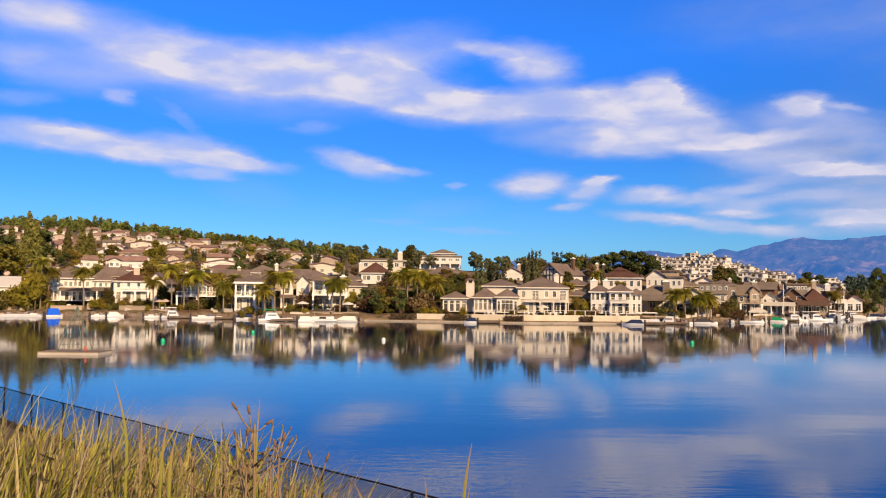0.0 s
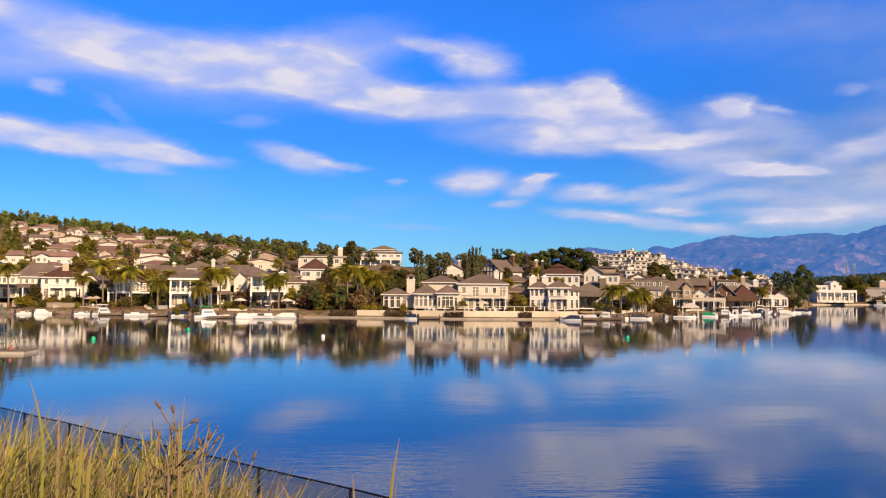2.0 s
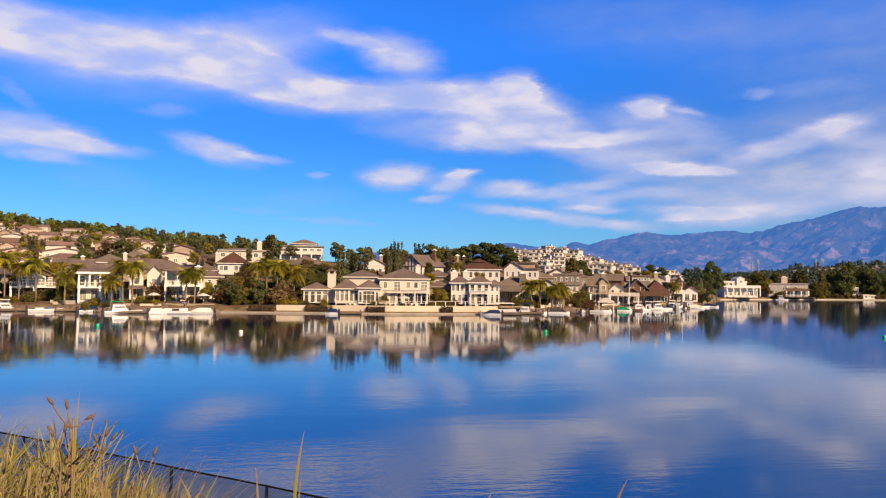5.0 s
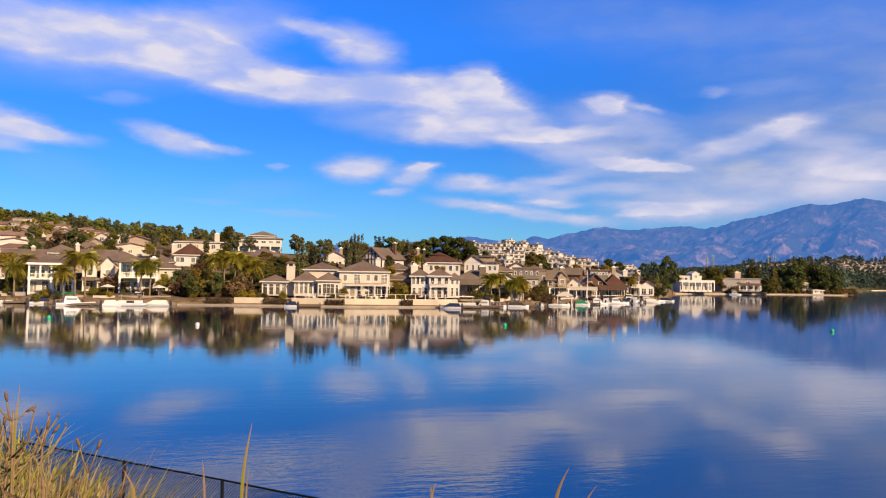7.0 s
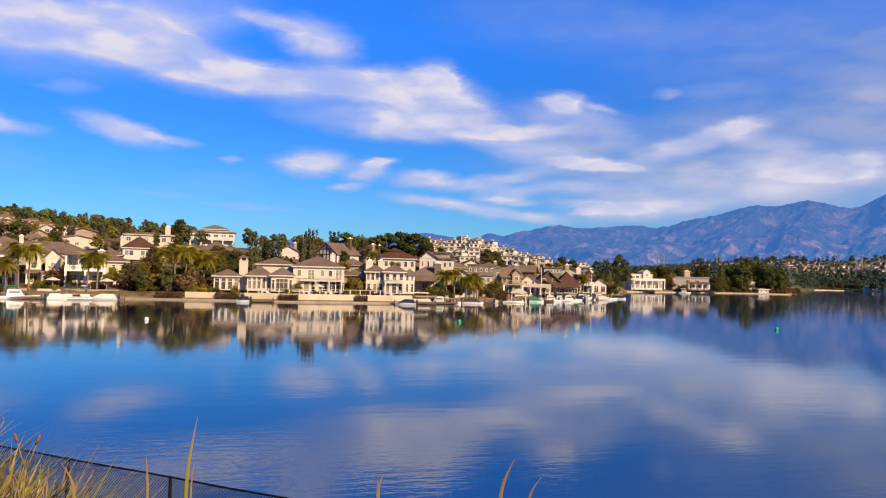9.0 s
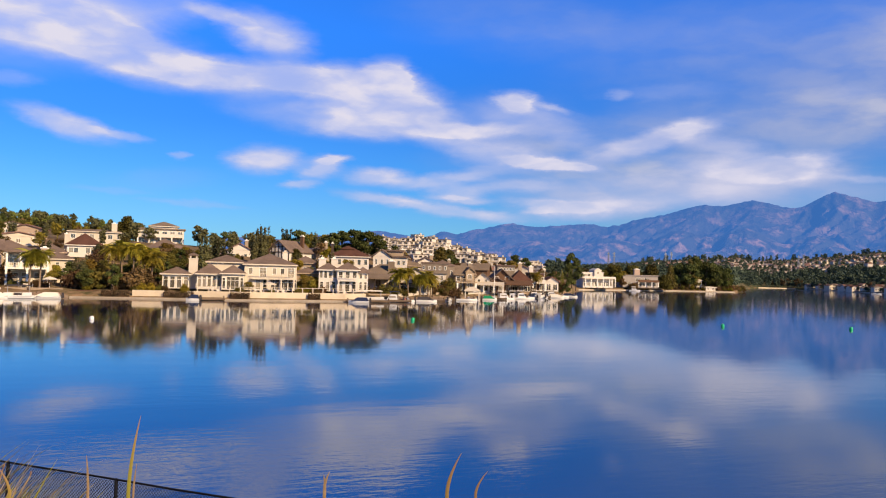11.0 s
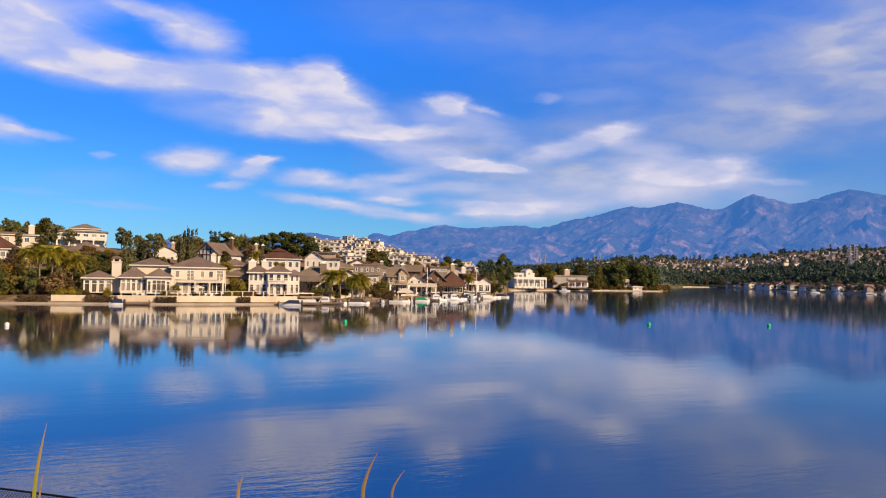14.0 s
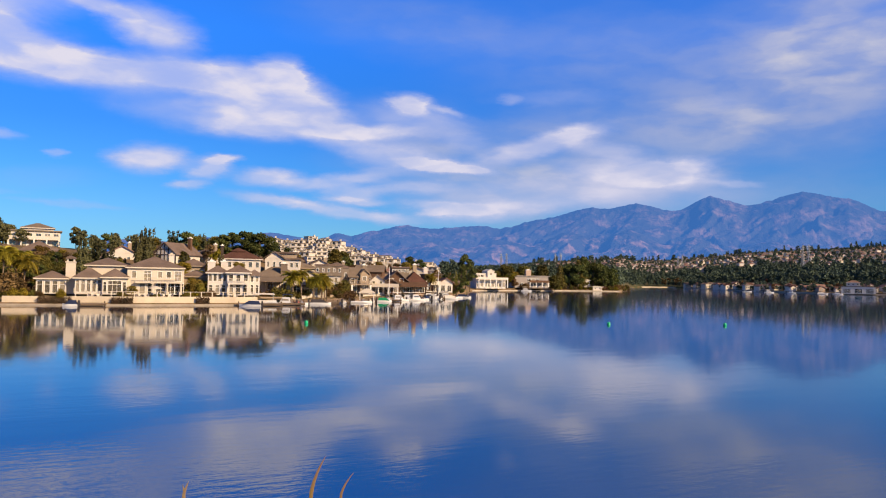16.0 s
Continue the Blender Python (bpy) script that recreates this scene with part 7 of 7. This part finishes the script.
for b, d, green in ((-19.9, 101, 1), (-13.8, 119, 1), (-4.35, 101, 0), (17.95, 106, 1), (40.15, 117, 1), (48.1, 125, 1)):
    buoy(b, d, BUOYGREEN if green else BUOYWHITE, "green channel buoy floating on the lake" if green else "white round-topped buoy floating on the lake")


# ---- near bank: fence, grass ----
def lake_fence():
    """Black chain-link fence at the foot of the bank: posts, top rail, woven wire."""
    f = thing("chain_link_fence", Matrix(), "black chain-link fence with round posts above the water", "fence")
    n = Vector((math.sin(radians(FENCE_BEARING)), math.cos(radians(FENCE_BEARING)), 0))
    along = Vector((n.y, -n.x, 0))
    foot, rail = 0.85, 2.40
    first = n * FENCE_OFF + along * -2.52
    start, count, gap = -19, 29, 2.94
    bm = bmesh.new()
    tube(bm, [(0, 0, -0.3), (0, 0, rail - foot), (0, 0, rail - foot + 0.03)], [0.033, 0.033, 0.018], 8)
    post = mesh_of(bm, "post", FENCEMAT, True)
    for k in range(start, start + count):
        p = first + along * (gap * k)
        part("post", post, None, f, at=pose(p.x, p.y, foot))
    a, b = first + along * (gap * start), first + along * (gap * (start + count - 1))
    steps = [a.lerp(b, k / 80) for k in range(81)]
    part("top_rail", tube(bmesh.new(), [(p.x, p.y, rail + 0.006 * math.sin(i * 1.7)) for i, p in enumerate(steps)], [0.022] * 81, 8), FENCEMAT, f, smooth=True)
    verts, faces = [], []
    pitch, high = 0.072, rail - foot - 0.06
    total = (b - a).length
    q = -high
    while q < total:
        for lean in (1, -1):
            s0, s1, z0, z1 = (q, q + high, 0.0, high) if lean > 0 else (q + high, q, 0.0, high)
            if s0 < 0 or s1 < 0 or s0 > total or s1 > total:
                continue
            pa, pb = a + along * s0 + Vector((0, 0, foot + 0.03)), a + along * s1 + Vector((0, 0, foot + 0.03 + z1))
            i = len(verts)
            off = n * 0.004 * lean
            for p in (pa, pb):
                verts += [p + off + Vector((0, 0, 0.007)), p + off + along * 0.006 - Vector((0, 0, 0.0035)), p + off - along * 0.006 - Vector((0, 0, 0.0035))]
            faces += [(i, i + 1, i + 4, i + 3), (i + 1, i + 2, i + 5, i + 4), (i + 2, i, i + 3, i + 5)]
        q += pitch
    me = bpy.data.meshes.new("chain_link")
    me.from_pydata([tuple(v) for v in verts], [], faces)
    me.materials.append(FENCEMAT)
    tagged(part("chain_link", me, None, f), kind="stuff")


lake_fence()


def grass_mat(name, low, high, tip):
    """Blades run from green at the foot to straw at the tip, and differ blade by blade."""
    m = bpy.data.materials.new(name)
    t = tree_of(m)
    chance = node(t, "ShaderNodeNewGeometry").outputs["Random Per Island"]
    place = node(t, "ShaderNodeTexCoord").outputs["Object"]
    streak = node(t, "ShaderNodeTexNoise", {"Vector": vector(t, "MULTIPLY", place, (40.0, 40.0, 3.0)), "Scale": 1.0, "Detail": 3.0}).outputs["Fac"]
    shade = ramp(t, chance, ((0.0, low), (0.3, high), (0.5, tuple(c * 0.28 for c in low)), (0.7, tip), (0.85, high), (1.0, tuple(c * 0.35 for c in tip))))
    shade = mix(t, spread(t, streak, 0.45, 0.68, 0.0, 0.55), shade, tip)
    p = node(t, "ShaderNodeBsdfPrincipled", {"Base Color": shade, "Roughness": 0.55})
    s = node(t, "ShaderNodeBsdfTranslucent", {"Color": shade})
    node(t, "ShaderNodeOutputMaterial", {"Surface": node(t, "ShaderNodeMixShader", {0: 0.42, 1: p.outputs[0], 2: s.outputs[0]}).outputs[0]})
    return m


GRASS = grass_mat("tall_grass", (0.17, 0.17, 0.008), (0.37, 0.335, 0.024), (0.44, 0.33, 0.13))
STRAW = grass_mat("dry_stems", (0.25, 0.18, 0.085), (0.42, 0.32, 0.19), (0.19, 0.115, 0.06))


def blade(verts, faces, root, height, lean, heading, width, bend, rng, steps=6, fold=0.25, taper=5.0, face=None):
    """One tapering, arching blade with a folded middle rib."""
    h = Vector((math.cos(heading), math.sin(heading), 0))
    side = Vector((-h.y, h.x, 0)) if face is None else Vector((math.cos(face), math.sin(face), 0))
    i0 = len(verts)
    drift = Vector((0, 0, 0))
    for k in range(steps + 1):
        q = 1 - (1 - k / steps) ** 1.5
        c = Vector(root) + Vector((0, 0, height * (q - 0.12 * bend * q ** 3))) + h * (lean * q + bend * height * 0.35 * q ** 2.6)
        if rng and k:
            drift = Vector((drift.x + rng.uniform(-1, 1) * 0.011, drift.y + rng.uniform(-1, 1) * 0.011, 0))
            c += drift
        w = width * (1 - q ** taper) * (0.8 + 0.2 * math.sin(q * 3)) + 0.0004
        verts += [tuple(c - side * w / 2), tuple(c + h * w * fold), tuple(c + side * w / 2)]
    for k in range(steps):
        a = i0 + 3 * k
        faces += [(a, a + 1, a + 4, a + 3), (a + 1, a + 2, a + 5, a + 4)]


def grass_clump(name, seed, count, place, height, width, material, label, bend=(0.05, 0.6)):
    rng = random.Random(seed)
    verts, faces = [], []
    for k in range(count):
        b, d, scale = place(rng)
        x, y = spot(b, d)
        u = d * math.cos(radians(b - FENCE_BEARING))
        blade(verts, faces, (x, y, bank(u) - 0.02), scale * rng.uniform(*height), rng.uniform(0.0, 0.3), rng.uniform(0, 6.28), rng.uniform(*width), rng.uniform(*bend), rng)
    me = bpy.data.meshes.new(name)
    me.from_pydata(verts, [], faces)
    me.materials.append(material)
    for f in me.polygons:
        f.use_smooth = True
    return tagged(new(name, me), label, "grass", kind="stuff")


def meadow(rng):
    b = rng.uniform(-38, -8.5) if rng.random() < 0.9 else rng.uniform(-15, -7)
    d = rng.uniform(2.1, 3.5)
    return b, d, between(b, ((-33, 1.33), (-27, 1.25), (-21, 1.14), (-16, 1.07), (-12, 0.99), (-9, 0.88), (-7, 0.80)))


grass_clump("tall_grass", 3, 5600, meadow, (0.60, 1.0), (0.010, 0.021), GRASS, "tall green and straw-coloured grass on the near bank", (0.1, 1.2))
def meadow_low(rng):
    return rng.uniform(-46, -13), rng.uniform(2.4, 6.5), rng.uniform(0.7, 1.0)


grass_clump("low_grass", 5, 3200, meadow_low, (0.5, 0.85), (0.012, 0.024), GRASS, "matted green and tan grass down the near bank", (0.3, 1.8))
grass_clump("dry_grass", 4, 3000, meadow, (0.55, 1.0), (0.006, 0.012), STRAW, "dry tan grass stems on the near bank", (0.1, 1.2))


DRYBLADE = surface("dry_blade", (0.40, 0.29, 0.15), (0.24, 0.15, 0.08), rough=0.7, scale=12, soft=0.3)


def flower_stalk(bearing, distance, top, seed, forks=(3, 4, 5)):
    """A dried, forking flower stalk with small pods at its tips."""
    rng = random.Random(seed)
    u = distance * math.cos(radians(bearing - FENCE_BEARING))
    foot = bank(u) - 0.02
    tall = top - foot
    ob = thing("flower_stalk", pose(*spot(bearing, distance), foot, 0, 0, rng.uniform(0, 360)), "dry forked flower stalk with rusty seed pods", "plant", "dry flower stalks")
    lean = rng.uniform(-0.06, 0.06)
    part("stem", tube(bmesh.new(), [(lean * (k / 6) ** 2, 0, tall * 0.97 * k / 6) for k in range(7)], [0.0045, 0.004, 0.004, 0.0035, 0.003, 0.0028, 0.0025], 6), DRYBLADE, ob, smooth=True)
    for k in range(rng.choice(forks)):
        q = rng.uniform(0.78, 0.96)
        a, reach = rng.uniform(0, 6.28), rng.uniform(0.04, 0.15)
        base = Vector((lean * q * q, 0, tall * 0.97 * q))
        tip = base + Vector((math.cos(a) * reach, math.sin(a) * reach, rng.uniform(0.05, 0.14)))
        knee = (base + tip) / 2 + Vector((math.cos(a) * reach * 0.25, math.sin(a) * reach * 0.25, -0.015))
        part("branch", tube(bmesh.new(), [base, knee, tip], [0.003, 0.0024, 0.002], 5), DRYBLADE, ob, smooth=True)
        pod = lathe(bmesh.new(), ((0.0008, -0.001), (0.002, 0.002), (0.0027, 0.006), (0.0024, 0.010), (0.0012, 0.013)), 8)
        part("pod", pod, PODS, ob, at=Matrix.Translation(tip) @ pose(0, 0, 0, rng.uniform(-35, 35), rng.uniform(-35, 35), 0), smooth=True)


PODS = surface("rusty_pods", (0.22, 0.13, 0.07), (0.10, 0.05, 0.03), rough=0.8, scale=20)
for i, (b, d, top) in enumerate(((-13.4, 2.2, 6.27), (-14.6, 2.3, 6.22), (-12.6, 2.1, 6.16), (-13.9, 2.4, 6.12), (-11.6, 2.2, 6.10), (-10.6, 2.3, 6.02), (-12.0, 2.5, 6.02), (-15.8, 2.4, 6.08), (-10.0, 2.2, 5.98), (-11.2, 2.0, 6.12),
                                (-17.5, 2.5, 6.12), (-20.0, 2.6, 6.1), (-22.5, 2.6, 6.14), (-25.6, 2.7, 6.14), (-26.0, 2.6, 6.2), (-28.4, 2.8, 6.12), (-14.1, 2.0, 6.18), (-9.2, 2.2, 5.95), (-16.6, 2.2, 6.14), (-19.0, 2.4, 6.12))):
    flower_stalk(b, d, top, 100 + i)


def forked_stalk(base, knot, tips):
    """A taller dried stalk whose arms fork from one knot, each with a pod."""
    x, y, z = base
    foot = bank(x * math.sin(radians(FENCE_BEARING)) + y * math.cos(radians(FENCE_BEARING))) - 0.02
    ob = thing("flower_stalk", pose(x, y, foot), "tall dry forked flower stalk with dark seed pods", "plant", "dry flower stalks")
    at = Vector((x, y, foot))
    part("stem", tube(bmesh.new(), [(0, 0, 0), Vector(base) - at, Vector(knot) - at], [0.0035, 0.003, 0.0024], 6), DRYBLADE, ob, smooth=True)
    for tip in tips:
        a, b = Vector(knot) - at, Vector(tip) - at
        part("branch", tube(bmesh.new(), [a, a.lerp(b, 0.5) + Vector((0, 0, -0.006)), b], [0.0026, 0.0022, 0.0018], 5), DRYBLADE, ob, smooth=True)
        pod = lathe(bmesh.new(), ((0.0012, -0.012), (0.0036, -0.004), (0.0042, 0.004), (0.003, 0.012), (0.0008, 0.018)), 8)
        part("pod", pod, PODS, ob, at=Matrix.Translation(b) @ (b - a).to_track_quat("Z", "Y").to_matrix().to_4x4(), smooth=True)


forked_stalk((-0.510, 2.140, 6.106), (-0.520, 2.138, 6.206), ((-0.566, 2.126, 6.276), (-0.530, 2.135, 6.264), (-0.478, 2.147, 6.231)))
forked_stalk((-0.540, 2.133, 6.110), (-0.545, 2.131, 6.150), ((-0.562, 2.127, 6.197), (-0.532, 2.135, 6.206)))
forked_stalk((-0.450, 2.154, 6.080), (-0.448, 2.154, 6.135), ((-0.437, 2.156, 6.188), (-0.460, 2.151, 6.172), (-0.420, 2.160, 6.175)))
forked_stalk((-0.345, 2.173, 6.020), (-0.342, 2.173, 6.060), ((-0.319, 2.177, 6.128), (-0.366, 2.169, 6.136)))

random.seed(61)
for k in range(7):
    flower_stalk(random.uniform(-15.5, -7.5), random.uniform(1.9, 2.5), random.uniform(5.90, 6.08), 150 + k)


def blade_mat():
    """A fresh blade that turns rusty at its tip."""
    m = bpy.data.materials.new("single_blade")
    t = tree_of(m)
    place = node(t, "ShaderNodeTexCoord").outputs["Generated"]
    up = node(t, "ShaderNodeSeparateXYZ", {0: place}).outputs[2]
    grain = node(t, "ShaderNodeTexNoise", {"Vector": vector(t, "MULTIPLY", place, (30.0, 8.0, 6.0)), "Scale": 1.0, "Detail": 4.0}).outputs["Fac"]
    shade = ramp(t, maths(t, "ADD", up, maths(t, "MULTIPLY", maths(t, "SUBTRACT", grain, 0.5), 0.05)), ((0.0, (0.17, 0.17, 0.015)), (0.90, (0.22, 0.20, 0.02)), (0.955, (0.27, 0.18, 0.045)), (1.0, (0.27, 0.14, 0.09))))
    p = node(t, "ShaderNodeBsdfPrincipled", {"Base Color": shade, "Roughness": 0.5})
    s = node(t, "ShaderNodeBsdfTranslucent", {"Color": shade})
    node(t, "ShaderNodeOutputMaterial", {"Surface": node(t, "ShaderNodeMixShader", {0: 0.3, 1: p.outputs[0], 2: s.outputs[0]}).outputs[0]})
    return m


FRESH = blade_mat()


def leaf_blade(low, tip, width, label, material=FRESH):
    """A tall blade from the bank, upright to one point and curling over to its tip."""
    x, y, z = low
    foot = bank((x * math.sin(radians(FENCE_BEARING)) + y * math.cos(radians(FENCE_BEARING)))) - 0.02
    reach, side = Vector(tip) - Vector(low), Vector((y, -x, 0)).normalized()
    verts, faces = [], []
    for k in range(19):
        q = k / 8 - 1.25
        c = Vector((x, y, z)) + (Vector((reach.x * max(q, 0) ** 1.7, reach.y * max(q, 0) ** 1.7, reach.z * q)) if q > -1 else Vector((0, 0, -reach.z)))
        if k == 0:
            c.z = foot
        w = width * (1 - max(q, 0) ** 2.2) * (1.0 if q < 0.2 else 1.04 - 0.2 * q) + 0.0006
        verts += [c - side * w / 2, c + Vector((side.y, -side.x, 0)) * w * 0.12, c + side * w / 2]
    for k in range(18):
        a = 3 * k
        faces += [(a, a + 1, a + 4, a + 3), (a + 1, a + 2, a + 5, a + 4)]
    me = bpy.data.meshes.new("grass_blade")
    me.from_pydata([tuple(v - Vector((x, y, foot))) for v in verts], [], faces)
    me.materials.append(material)
    for f in me.polygons:
        f.use_smooth = True
    ob = new("grass_blade", me)
    ob.matrix_basis = pose(x, y, foot)
    return tagged(ob, label, "grass", "single tall blades")


BLADE, DRY = "single tall green grass blade with a rusty tip", "single dry straw-coloured grass blade"
for low, tip, width, dry in (
        ((-0.862, 2.132, 6.148), (-0.898, 2.117, 6.350), 0.011, 0), ((-0.510, 2.140, 6.106), (-0.502, 2.142, 6.299), 0.009, 0), ((-0.440, 2.150, 6.02), (-0.484, 2.146, 6.151), 0.008, 1),
        ((0.053, 1.835, 6.073), (0.073, 1.835, 6.242), 0.0115, 0), ((-0.033, 1.897, 6.060), (-0.039, 1.896, 6.146), 0.010, 1), ((-0.185, 1.881, 6.072), (-0.214, 1.877, 6.141), 0.009, 0),
        ((0.063, 1.850, 6.069), (0.068, 1.850, 6.132), 0.007, 1), ((0.498, 1.031, 6.260), (0.516, 1.025, 6.317), 0.0075, 0), ((0.540, 1.026, 6.257), (0.556, 1.020, 6.291), 0.005, 0),
        ((0.359, 1.211, 6.230), (0.366, 1.210, 6.254), 0.008, 1), ((0.362, 1.221, 6.227), (0.359, 1.221, 6.247), 0.006, 1),
        ((-0.792, 2.053, 6.168), (-0.795, 2.052, 6.279), 0.010, 1), ((-0.744, 2.070, 6.120), (-0.730, 2.075, 6.253), 0.011, 0), ((-0.691, 1.983, 6.112), (-0.681, 1.987, 6.218), 0.012, 0)):
    leaf_blade(low, tip, width * (0.5 if dry else 0.62), DRY if dry else BLADE, DRYBLADE if dry else FRESH)
